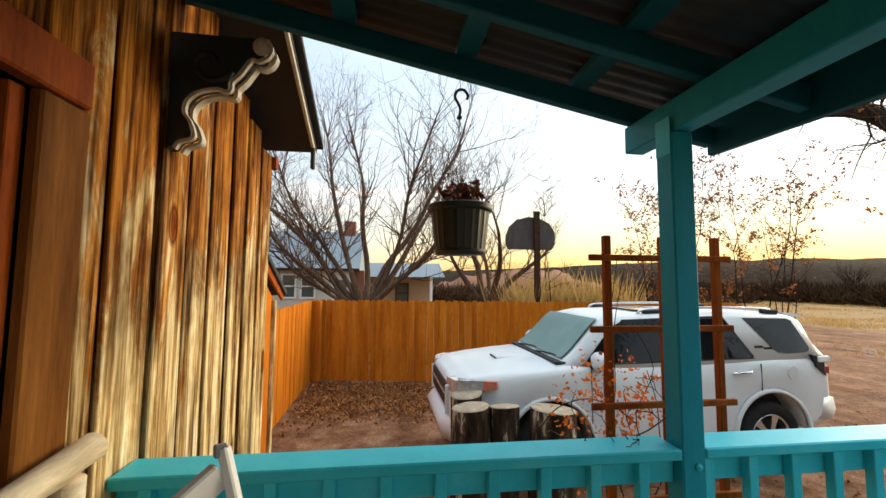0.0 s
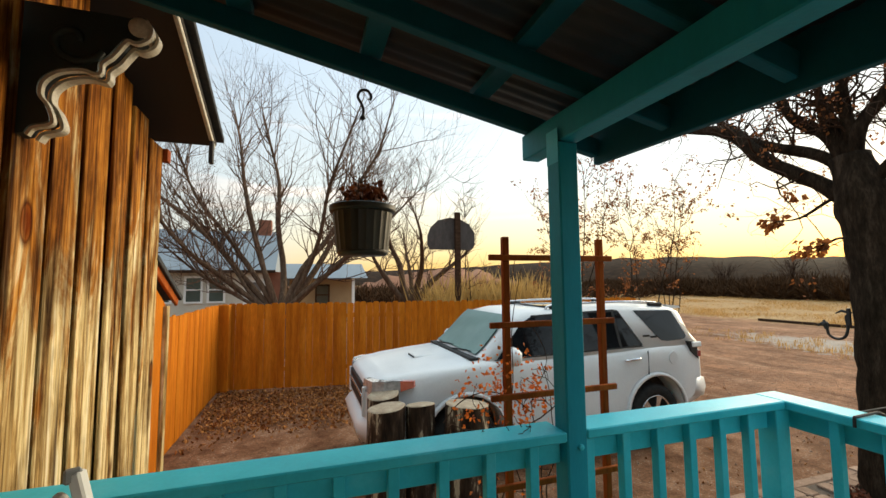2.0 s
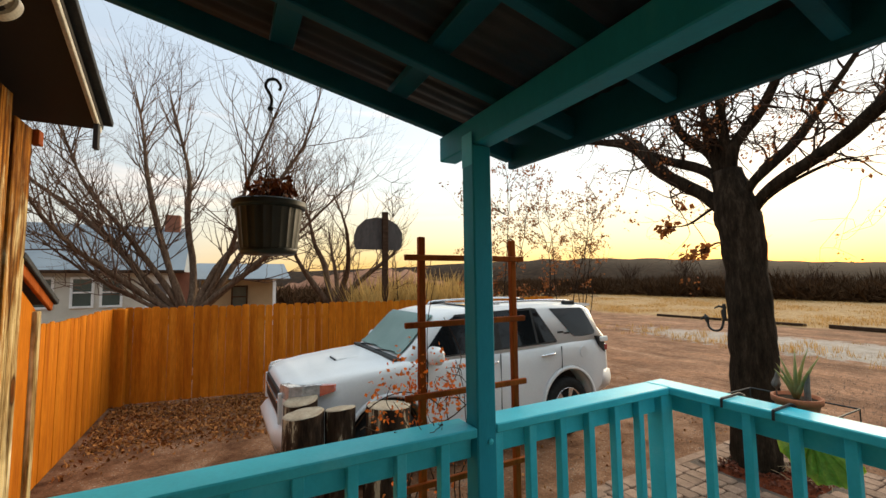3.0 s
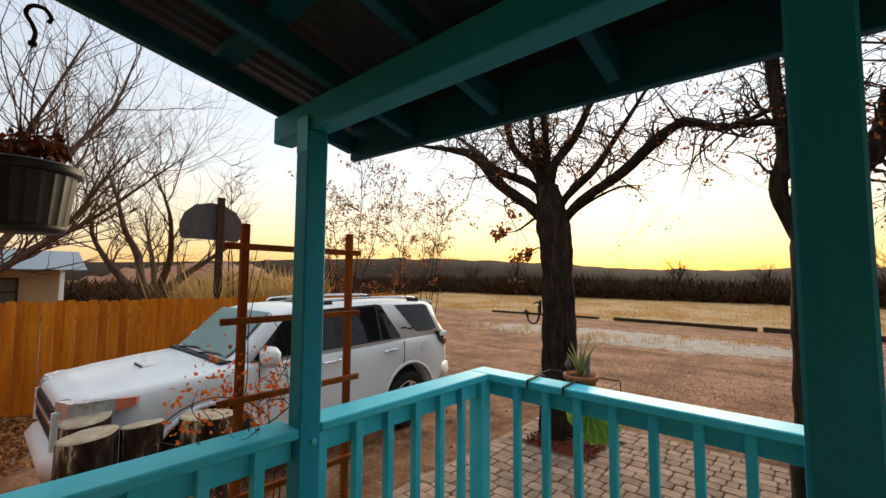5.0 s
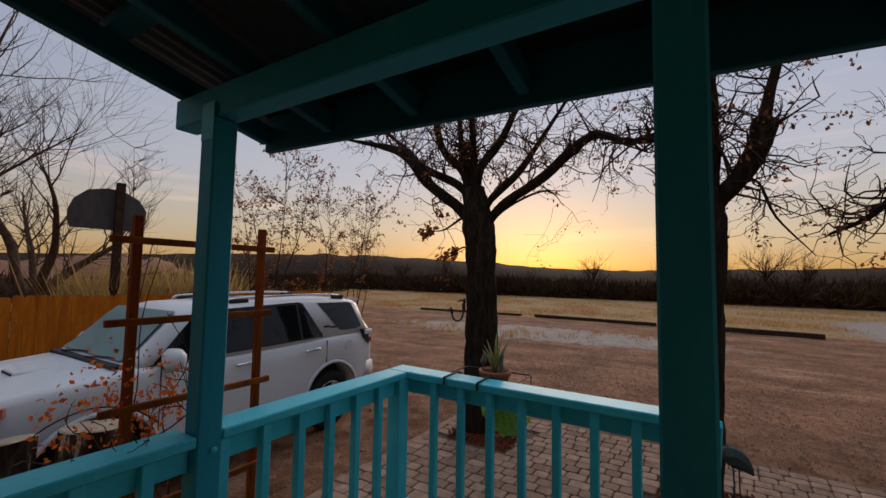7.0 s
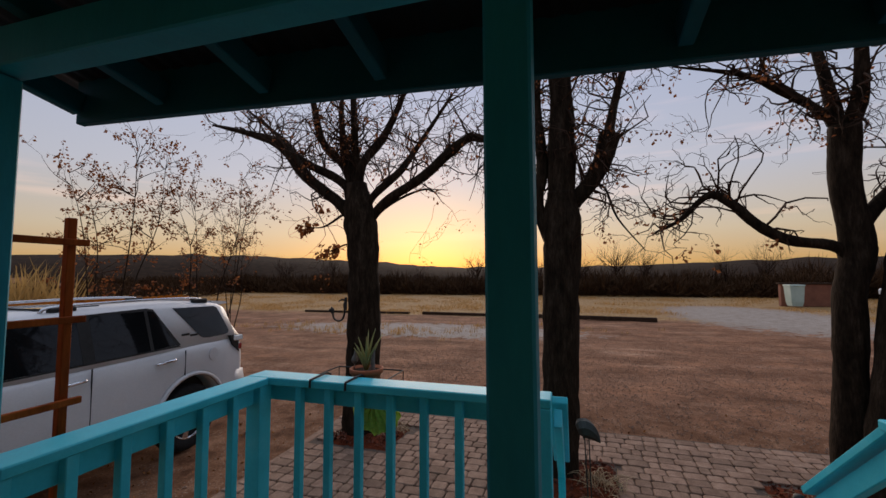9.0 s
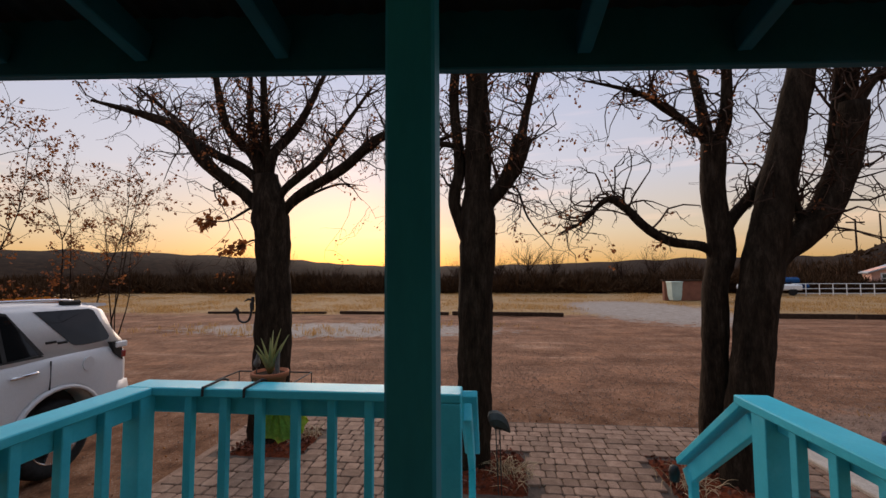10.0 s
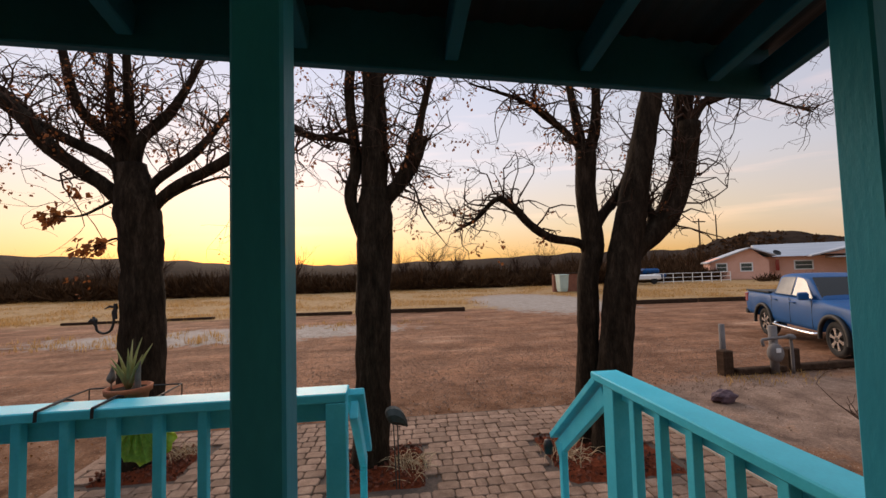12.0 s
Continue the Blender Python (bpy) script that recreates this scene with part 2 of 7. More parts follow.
CREAM = surf("cream_trim_paint", [(0.3, (0.45, 0.40, 0.30)), (0.7, (0.68, 0.62, 0.50))], 10, rough=(0.5, 0.7), bump=0.15)
GREEN_BLACK = surf("dark_green_paint", [(0.3, (0.012, 0.02, 0.018)), (0.7, (0.025, 0.035, 0.03))], 8, rough=(0.5, 0.7), bump=0.1)
WHITE = surf("white_paint", [(0.3, (0.76, 0.76, 0.74)), (0.7, (0.86, 0.86, 0.84))], 8, rough=(0.4, 0.6), bump=0.04)
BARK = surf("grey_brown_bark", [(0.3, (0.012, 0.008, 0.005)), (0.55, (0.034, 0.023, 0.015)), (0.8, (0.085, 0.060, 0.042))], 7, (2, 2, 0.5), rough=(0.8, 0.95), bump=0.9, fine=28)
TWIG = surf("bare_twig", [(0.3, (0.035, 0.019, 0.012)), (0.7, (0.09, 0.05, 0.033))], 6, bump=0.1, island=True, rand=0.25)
DRYLEAF = surf("dead_leaf", [(0.3, (0.15, 0.045, 0.014)), (0.55, (0.30, 0.105, 0.028)), (0.8, (0.44, 0.20, 0.06))], 9, rough=(0.6, 0.8), bump=0.1, island=True, rand=0.35)
REDLEAF = surf("orange_vine_leaf", [(0.3, (0.55, 0.10, 0.015)), (0.6, (0.80, 0.22, 0.03)), (0.85, (0.85, 0.38, 0.08))], 9, rough=(0.5, 0.7), bump=0.1, island=True, rand=0.3)
LITTER = surf("leaf_litter", [(0.3, (0.12, 0.042, 0.015)), (0.6, (0.34, 0.145, 0.047)), (0.85, (0.52, 0.27, 0.10))], 6, rough=(0.7, 0.9), bump=0.1, island=True, rand=0.4)
PAVER = surf("tumbled_paver", [(0.3, (0.20, 0.122, 0.085)), (0.6, (0.32, 0.208, 0.148)), (0.8, (0.41, 0.29, 0.215))], 7, rough=(0.75, 0.95), bump=0.45, fine=80, rand=0.22)
PAVER_FAR = surf("tumbled_paver_rest", [(0.3, (0.20, 0.122, 0.085)), (0.6, (0.32, 0.208, 0.148)), (0.8, (0.41, 0.29, 0.215))], 7, rough=(0.75, 0.95), bump=0.45, fine=80, rand=0.22, island=True)
CONCRETE = surf("pale_concrete", [(0.3, (0.36, 0.31, 0.26)), (0.7, (0.52, 0.46, 0.39))], 5, rough=(0.8, 0.95), bump=0.3)
MULCH = surf("red_mulch", [(0.3, (0.065, 0.014, 0.006)), (0.7, (0.19, 0.045, 0.018))], 25, rough=(0.8, 0.95), bump=0.8, fine=90)
CHIP = surf("bark_chip", [(0.3, (0.07, 0.016, 0.007)), (0.6, (0.17, 0.045, 0.018)), (0.85, (0.28, 0.11, 0.05))], 8, rough=(0.8, 0.95), bump=0.1, island=True, rand=0.4)
STRAW = surf("dry_straw", [(0.3, (0.36, 0.24, 0.12)), (0.7, (0.55, 0.42, 0.25))], 9, rough=(0.6, 0.8), bump=0.05, island=True, rand=0.25)
GRASS = surf("dry_grass", [(0.3, (0.30, 0.155, 0.050)), (0.5, (0.46, 0.27, 0.095)), (0.7, (0.60, 0.39, 0.17))], 0.5, rough=(0.7, 0.9), bump=0.0, island=True, rand=0.16)
REED = surf("dry_reeds", [(0.3, (0.38, 0.24, 0.08)), (0.7, (0.55, 0.38, 0.15))], 0.6, rough=(0.7, 0.9), bump=0.0, island=True, rand=0.25)
BRUSH = surf("winter_brush", [(0.3, (0.036, 0.018, 0.009)), (0.7, (0.095, 0.050, 0.024))], 0.3, rough=(0.8, 0.95), bump=0.0, island=True, rand=0.35)
TIMBER = surf("old_railway_timber", [(0.3, (0.03, 0.017, 0.011)), (0.7, (0.085, 0.052, 0.034))], 5, (0.4, 2, 2), rough=(0.8, 0.95), bump=0.5, fine=30)
STUMP_TOP = surf("sawn_stump_top", [(0.3, (0.24, 0.17, 0.11)), (0.6, (0.38, 0.30, 0.21)), (0.8, (0.48, 0.41, 0.30))], 12, rough=(0.7, 0.9), bump=0.4)
STUMP_SIDE = surf("peeling_stump_bark", [(0.35, (0.018, 0.012, 0.009)), (0.53, (0.05, 0.031, 0.021)), (0.595, (0.10, 0.065, 0.045)), (0.63, (0.46, 0.38, 0.27))], 5, (2.2, 2.2, 0.5), rough=(0.8, 0.95), bump=0.7, fine=25)
SUV_PAINT = surf("pearl_white_car_paint", [(0.3, (0.64, 0.635, 0.64)), (0.7, (0.70, 0.695, 0.70))], 2, rough=(0.42, 0.46), metal=0.0, bump=0.0, coat=0.25)
BLUE_PAINT = surf("blue_car_paint", [(0.3, (0.0012, 0.060, 0.19)), (0.7, (0.002, 0.076, 0.235))], 2, rough=(0.45, 0.50), metal=0.0, bump=0.0, coat=0.0)
CAR_GLASS = surf("dark_car_glass", [(0.3, (0.006, 0.007, 0.008)), (0.7, (0.010, 0.011, 0.012))], 2, rough=(0.03, 0.05), bump=0.0)
# Windscreen: grey-green base, paler than the dark side glass.
SCREEN_GLASS = surf("grey_green_windscreen", [(0.3, (0.13, 0.22, 0.20)), (0.7, (0.18, 0.28, 0.26))], 3, rough=(0.3, 0.4), bump=0.0, coat=0.25)
# Pickup side glass; its pale base colour stands in for reflected sky.
REFLECT_GLASS = surf("reflection_toned_side_glass", [(0.3, (0.15, 0.15, 0.14)), (0.7, (0.22, 0.215, 0.20))], 3, rough=(0.08, 0.14), bump=0.0)
RUBBER = surf("black_rubber", [(0.3, (0.012, 0.012, 0.012)), (0.7, (0.028, 0.027, 0.026))], 12, rough=(0.75, 0.9), bump=0.3)
TRIM_BLACK = surf("black_plastic_trim", [(0.3, (0.014, 0.014, 0.014)), (0.7, (0.03, 0.03, 0.03))], 12, rough=(0.45, 0.6), bump=0.08)
ALLOY = surf("silver_alloy", [(0.3, (0.55, 0.55, 0.56)), (0.7, (0.70, 0.70, 0.71))], 10, rough=(0.2, 0.3), metal=0.9, bump=0.0)
CHROME = surf("chrome", [(0.3, (0.75, 0.75, 0.76)), (0.7, (0.82, 0.82, 0.83))], 10, rough=(0.08, 0.15), metal=1.0, bump=0.0)
LAMP_CLEAR = surf("clear_lamp_lens", [(0.3, (0.16, 0.16, 0.165)), (0.7, (0.42, 0.41, 0.41))], 14, rough=(0.05, 0.1), metal=0.0, bump=0.0, coat=1.0)
LAMP_AMBER = surf("amber_lamp_lens", [(0.3, (0.42, 0.06, 0.03)), (0.7, (0.58, 0.12, 0.06))], 14, rough=(0.08, 0.15), bump=0.0, coat=1.0)
LAMP_RED = surf("red_lamp_lens", [(0.3, (0.22, 0.012, 0.012)), (0.7, (0.35, 0.02, 0.018))], 14, rough=(0.08, 0.15), bump=0.0, coat=1.0)
IRON = surf("black_iron", [(0.3, (0.008, 0.008, 0.008)), (0.7, (0.02, 0.019, 0.018))], 20, rough=(0.5, 0.7), bump=0.15)
POT_BLACK = surf("dark_green_plastic", [(0.3, (0.012, 0.014, 0.010)), (0.7, (0.024, 0.026, 0.018))], 8, rough=(0.4, 0.55), bump=0.05)
TERRACOTTA = surf("terracotta", [(0.3, (0.34, 0.09, 0.035)), (0.7, (0.46, 0.15, 0.06))], 9, rough=(0.75, 0.9), bump=0.25)
ALOE = surf("aloe_leaf", [(0.3, (0.34, 0.34, 0.12)), (0.7, (0.58, 0.55, 0.28))], 7, rough=(0.4, 0.55), bump=0.1)
LIME = surf("lime_leaf", [(0.3, (0.50, 0.56, 0.06)), (0.7, (0.66, 0.70, 0.14))], 7, rough=(0.4, 0.55), bump=0.15)
SOIL = surf("dark_soil", [(0.3, (0.02, 0.014, 0.01)), (0.7, (0.05, 0.034, 0.022))], 20, rough=(0.9, 0.97), bump=0.6)
JOINT_SAND = surf("dark_joint_sand", [(0.3, (0.05, 0.032, 0.022)), (0.7, (0.10, 0.066, 0.046))], 20, rough=(0.9, 0.97), bump=0.5)
GREY_PAINT = surf("grey_painted_steel", [(0.3, (0.20, 0.21, 0.21)), (0.7, (0.32, 0.33, 0.33))], 9, rough=(0.5, 0.65), bump=0.1)
BOARD_GREY = surf("weathered_grey_board", [(0.3, (0.12, 0.105, 0.10)), (0.7, (0.20, 0.18, 0.17))], 3, (3, 1, 1), rough=(0.7, 0.9), bump=0.2)
# Darker copy of the grey board; its backlit shade is in the colour.
BACKBOARD = surf("old_shaded_backboard", [(0.3, (0.05, 0.044, 0.042)), (0.7, (0.10, 0.09, 0.084))], 3, (3, 1, 1), rough=(0.7, 0.9), bump=0.2)
PINK = surf("pink_stucco", [(0.3, (0.74, 0.39, 0.28)), (0.7, (0.84, 0.49, 0.37))], 0.8, rough=(0.8, 0.95), bump=0.2)
METAL_ROOF = surf("pale_metal_roof", [(0.3, (0.34, 0.36, 0.39)), (0.7, (0.46, 0.48, 0.51))], 0.8, (3, 0.4, 1), rough=(0.4, 0.55), metal=0.2, bump=0.0)
BLUE_ROOF = surf("blue_grey_roof", [(0.3, (0.17, 0.20, 0.235)), (0.7, (0.25, 0.285, 0.32))], 0.6, (1, 0.4, 1), rough=(0.6, 0.8), bump=0.1)
OFFWHITE = surf("off_white_siding", [(0.3, (0.52, 0.48, 0.40)), (0.7, (0.66, 0.62, 0.53))], 0.9, rough=(0.6, 0.8), bump=0.1)
TANWALL = surf("tan_stucco", [(0.3, (0.36, 0.26, 0.15)), (0.7, (0.46, 0.34, 0.20))], 0.9, rough=(0.7, 0.9), bump=0.1)
PANE = surf("dark_house_glass", [(0.3, (0.05, 0.075, 0.065)), (0.7, (0.08, 0.11, 0.10))], 1.5, rough=(0.05, 0.1), bump=0.0)
HILL = surf("scrub_hill", [(0.3, (0.012, 0.007, 0.004)), (0.5, (0.026, 0.014, 0.008)), (0.7, (0.048, 0.027, 0.015))], 0.25, rough=(0.9, 0.97), bump=0.0)
REDHILL = surf("red_earth_slope", [(0.3, (0.20, 0.085, 0.050)), (0.6, (0.32, 0.165, 0.105)), (0.8, (0.40, 0.25, 0.18))], 0.12, rough=(0.9, 0.97), bump=0.0)
PURPLE_ROCK = surf("purplish_rock", [(0.3, (0.06, 0.03, 0.04)), (0.7, (0.13, 0.075, 0.085))], 9, rough=(0.7, 0.9), bump=0.6)
DECK = surf("worn_deck_board", [(0.3, (0.16, 0.12, 0.085)), (0.7, (0.27, 0.21, 0.155))], 4, (0.3, 2, 2), rough=(0.6, 0.8), bump=0.3, rand=0.12)
MINT = surf("mint_plastic_bin", [(0.3, (0.40, 0.52, 0.46)), (0.7, (0.52, 0.64, 0.57))], 2, rough=(0.4, 0.6), bump=0.0)
BRICKRED = surf("red_brick_wall", [(0.3, (0.20, 0.075, 0.045)), (0.7, (0.30, 0.12, 0.07))], 2, rough=(0.8, 0.95), bump=0.3)
FIGURE = surf("painted_ornament", [(0.3, (0.10, 0.08, 0.07)), (0.7, (0.22, 0.18, 0.16))], 30, rough=(0.5, 0.7), bump=0.1)

CAR_GLASS.node_tree.nodes["Principled BSDF"].inputs["Specular IOR Level"].default_value = 0.3
for flat_paint in (TEAL, TEAL_OLD, SHADED_ROOF_TEAL, BLUE_PAINT, TRIM_BLACK, RUBBER):
    flat_paint.node_tree.nodes["Principled BSDF"].inputs["Specular IOR Level"].default_value = 0.2
for leafy_stuff in (DRYLEAF, REDLEAF, LIME, GRASS, REED, ALOE):
    glow_through(leafy_stuff)


def ground_material():
    """Reddish dirt with gravel; dry grass past the timber line; pale caliche patches on the yard."""
    m = bpy.data.materials.new("yard_dirt")
    m.use_nodes = True
    ln, b = m.node_tree.links.new, m.node_tree.nodes["Principled BSDF"]
    geo = nd(m, "ShaderNodeNewGeometry")
    sep = nd(m, "ShaderNodeSeparateXYZ")
    ln(geo.outputs["Position"], sep.inputs[0])

    def noise_of(scale, stretch=(1, 1, 1), detail=6.0):
        mp = nd(m, "ShaderNodeMapping")
        mp.inputs["Scale"].default_value = stretch
        ln(geo.outputs["Position"], mp.inputs[0])
        n = nd(m, "ShaderNodeTexNoise", Scale=scale, Detail=detail, Roughness=0.62)
        ln(mp.outputs[0], n.inputs["Vector"])
        return n.outputs[0]

    def mixed(fac, a, c):
        x = nd(m, "ShaderNodeMix")
        x.data_type = "RGBA"
        ln(fac, x.inputs[0]), ln(a, x.inputs[6]), ln(c, x.inputs[7])
        return x.outputs[2]

    def math_of(op, a, c):
        n = nd(m, "ShaderNodeMath")
        n.operation = op
        for i, v in enumerate((a, c)):
            if isinstance(v, (int, float)):
                n.inputs[i].default_value = v
            else:
                ln(v, n.inputs[i])
        return n.outputs[0]

    broad, mid, grit = noise_of(0.35), noise_of(2.2), noise_of(38.0)
    tracks, clods = noise_of(0.9, (1.7, 0.38, 1)), noise_of(8.0)
    dirt = ramp(m, mid, [(0.32, (0.085, 0.037, 0.019)), (0.5, (0.19, 0.092, 0.050)), (0.68, (0.30, 0.165, 0.10))])
    road = ramp(m, tracks, [(0.34, (0.155, 0.074, 0.041)), (0.46, (0.235, 0.116, 0.067)), (0.58, (0.265, 0.136, 0.081)), (0.70, (0.40, 0.24, 0.157))])
    blot = noise_of(0.9, (1, 1, 1), 8.0)
    rx = nd(m, "ShaderNodeMix")
    rx.data_type, rx.blend_type = "RGBA", "MULTIPLY"
    rx.inputs[0].default_value = 1.0
    ln(road, rx.inputs[6]), ln(ramp(m, blot, [(0.38, (0.74, 0.71, 0.69)), (0.5, (1, 1, 1)), (0.64, (1.28, 1.25, 1.2))]), rx.inputs[7])
    road = rx.outputs[2]
    ry_ = nd(m, "ShaderNodeMix")
    ry_.data_type, ry_.blend_type = "RGBA", "MULTIPLY"
    ry_.inputs[0].default_value = 1.0
    ln(road, ry_.inputs[6]), ln(ramp(m, clods, [(0.36, (0.76, 0.73, 0.71)), (0.5, (1, 1, 1)), (0.66, (1.28, 1.28, 1.28))]), ry_.inputs[7])
    road = ry_.outputs[2]
    grass = ramp(m, mid, [(0.3, (0.24, 0.13, 0.06)), (0.5, (0.36, 0.225, 0.105)), (0.7, (0.48, 0.32, 0.165))])
    pale = ramp(m, mid, [(0.3, (0.27, 0.215, 0.175)), (0.7, (0.44, 0.38, 0.33))])

    def step(v, lo, hi):
        r = nd(m, "ShaderNodeMapRange")
        r.interpolation_type = "SMOOTHSTEP"
        r.inputs["From Min"].default_value, r.inputs["From Max"].default_value = lo, hi
        ln(v, r.inputs[0])
        return r.outputs[0]

    wob = math_of("MULTIPLY", math_of("SUBTRACT", broad, 0.5), 5.0)
    xw = math_of("ADD", sep.outputs["X"], wob)
    c = mixed(step(xw, 7.0, 9.5), dirt, road)
    # pale patch: a long ellipse on the yard in front of the timber line
    def ellipse(cx, cy, rx, ry):
        ex = math_of("DIVIDE", math_of("SUBTRACT", sep.outputs["X"], cx), rx)
        ey = math_of("DIVIDE", math_of("SUBTRACT", sep.outputs["Y"], cy), ry)
        return math_of("ADD", math_of("MULTIPLY", ex, ex), math_of("MULTIPLY", ey, ey))
    speck = math_of("MULTIPLY", math_of("SUBTRACT", mid, 0.5), 3.2)
    c = mixed(step(math_of("ADD", ellipse(17.0, 6.0, 2.1, 6.5), speck), 1.15, 0.75), c, pale)
    c = mixed(step(math_of("ADD", ellipse(27, -9.5, 8.0, 4.2), speck), 1.25, 0.7), c, pale)
    c = mixed(math_of("MULTIPLY", step(math_of("ADD", ellipse(6.3, -6.6, 1.9, 2.6), speck), 1.3, 0.6), 0.30), c, pale)
    field = math_of("MULTIPLY", step(math_of("ADD", xw, math_of("MULTIPLY", speck, 0.8)), 22.2, 24.0), step(math_of("ADD", ellipse(27, -9.5, 8.0, 4.2), speck), 0.8, 1.3))
    c = mixed(field, c, grass)
    hill_far = step(sep.outputs["X"], 46.0, 60.0)
    brown = ramp(m, broad, [(0.3, (0.05, 0.033, 0.022)), (0.7, (0.10, 0.065, 0.04))])
    c = mixed(hill_far, c, brown)
    peb = nd(m, "ShaderNodeTexVoronoi", Scale=26.0)
    ln(geo.outputs["Position"], peb.inputs["Vector"])
    chip = math_of("MULTIPLY", ramp(m, peb.outputs["Distance"], [(0.16, (1, 1, 1)), (0.24, (0, 0, 0))]), step(mid, 0.42, 0.56))
    stone = nd(m, "ShaderNodeRGB")
    stone.outputs[0].default_value = (0.40, 0.33, 0.27, 1)
    c = mixed(math_of("MULTIPLY", chip, 0.7), c, stone.outputs[0])
    mul = nd(m, "ShaderNodeMix")
    mul.data_type, mul.blend_type = "RGBA", "MULTIPLY"
    mul.inputs[0].default_value = 1.0
    ln(c, mul.inputs[6]), ln(ramp(m, grit, [(0.3, (0.62, 0.62, 0.62)), (0.7, (1.3, 1.3, 1.3))]), mul.inputs[7])
    ln(mul.outputs[2], b.inputs["Base Color"])
    b.inputs["Roughness"].default_value = 0.93
    bp = nd(m, "ShaderNodeBump", Strength=0.55, Distance=0.03)
    ln(math_of("ADD", grit, math_of("MULTIPLY", chip, 0.5)), bp.inputs["Height"]), ln(bp.outputs[0], b.inputs["Normal"])
    return m


DIRT = ground_material()
# dry rough surfaces have no sheen
for dull in (DIRT, HILL, REDHILL, BRUSH, BARK, PALE_BARK, TWIG, PALE_TWIG, PAVER, PAVER_FAR, GRASS, REED, MULCH, LITTER, SOIL, CEDAR, PLANK, RED_WOOD, JAMB_WOOD, DECK, STUMP_SIDE, TIMBER):
    dull.node_tree.nodes["Principled BSDF"].inputs["Specular IOR Level"].default_value = 0.05


# ---- builders ----
def thing(name, loc=(0, 0, 0), label="", category="", group="", kind="", rz=0.0):
    ob = new(name)
    ob.empty_display_size = 0.1
    ob.matrix_basis = pose(*loc, 0, 0, rz)
    return tagged(ob, label, category, group, kind)


def root_of(ob):
    while ob.parent:
        ob = ob.parent
    return ob


LOOSE = ("crown", "foliage", "branch", "stalk", "stem")


def part(name, bm, material, parent=None, label="", world=True, smooth=False):
    """Links a bmesh as one mesh. world: its points are in world metres and the thing is not turned."""
    me = bpy.data.meshes.new(name)
    if isinstance(bm, tuple):
        me.from_pydata(bm[0], [], bm[1])
    else:
        bm.to_mesh(me)
        bm.free()
    if parent and world:
        me.transform(Matrix.Translation(-root_of(parent).matrix_basis.translation))
    me.materials.append(material)
    if smooth:
        me.shade_smooth()
    ob = new(name, me)
    ob.parent = parent
    return tagged(ob, label, kind="stuff" if name in LOOSE else "")


def box(lo, hi, bevel=0.004, turn=None):
    """A box between two corners with eased edges; turn: a matrix put on it."""
    bm = bmesh.new()
    bmesh.ops.create_cube(bm, size=1)
    c = [(a + b) / 2 for a, b in zip(lo, hi)]
    s = [max(abs(b - a), 1e-4) for a, b in zip(lo, hi)]
    bmesh.ops.transform(bm, matrix=Matrix.Translation(c) @ Matrix.Diagonal((*s, 1)), verts=bm.verts)
    if bevel:
        bmesh.ops.bevel(bm, geom=bm.edges[:], offset=min(bevel, min(s) * 0.3), segments=1, affect="EDGES", clamp_overlap=True)
    if turn:
        bmesh.ops.transform(bm, matrix=turn, verts=bm.verts)
    return bm


def bar(a, b, w, h, bevel=0.004, up=(0, 0, 1)):
    """A board of width w and height h whose middle line runs from a to b."""
    a, b = Vector(a), Vector(b)
    d = b - a
    x = d.normalized()
    y = Vector(up).cross(x).normalized()
    z = x.cross(y)
    m = Matrix((x, y, z)).transposed().to_4x4()
    m.translation = (a + b) / 2
    return box((-d.length / 2, -w / 2, -h / 2), (d.length / 2, w / 2, h / 2), bevel, m)


def tube(points, radii, sides=8, cap=True):
    """Vertices and faces of a tapered tube along points."""
    pts = [Vector(p) for p in points]
    vs, fs = [], []
    ref = Vector((0.31, 0.2, 0.93))
    for i, p in enumerate(pts):
        d = (pts[min(i + 1, len(pts) - 1)] - pts[max(i - 1, 0)]).normalized()
        s = d.cross(ref)
        if s.length < 1e-3:
            s = d.cross(Vector((1, 0, 0)))
        s.normalize()
        u = s.cross(d)
        for k in range(sides):
            an = 2 * math.pi * k / sides
            vs.append(p + (s * math.cos(an) + u * math.sin(an)) * radii[i])
    for i in range(len(pts) - 1):
        for k in range(sides):
            a, b = i * sides + k, i * sides + (k + 1) % sides
            fs.append((a, b, b + sides, a + sides))
    if cap:
        fs.append(tuple(range(sides - 1, -1, -1)))
        fs.append(tuple(range((len(pts) - 1) * sides, len(pts) * sides)))
    return vs, fs


def joined(pieces):
    vs, fs = [], []
    for v, f in pieces:
        n = len(vs)
        vs.extend(v)
        fs.extend(tuple(i + n for i in q) for q in f)
    return vs, fs


def lathe(profile, sides=24, centre=(0, 0, 0)):
    """A turned body from (radius, height) pairs."""
    vs, fs = [], []
    for r, z in profile:
        for k in range(sides):
            an = 2 * math.pi * k / sides
            vs.append((centre[0] + r * math.cos(an), centre[1] + r * math.sin(an), centre[2] + z))
    for i in range(len(profile) - 1):
        for k in range(sides):
            a, b = i * sides + k, i * sides + (k + 1) % sides
            fs.append((a, b, b + sides, a + sides))
    fs.append(tuple(range(sides - 1, -1, -1)))
    fs.append(tuple(range((len(profile) - 1) * sides, len(profile) * sides)))
    return vs, fs


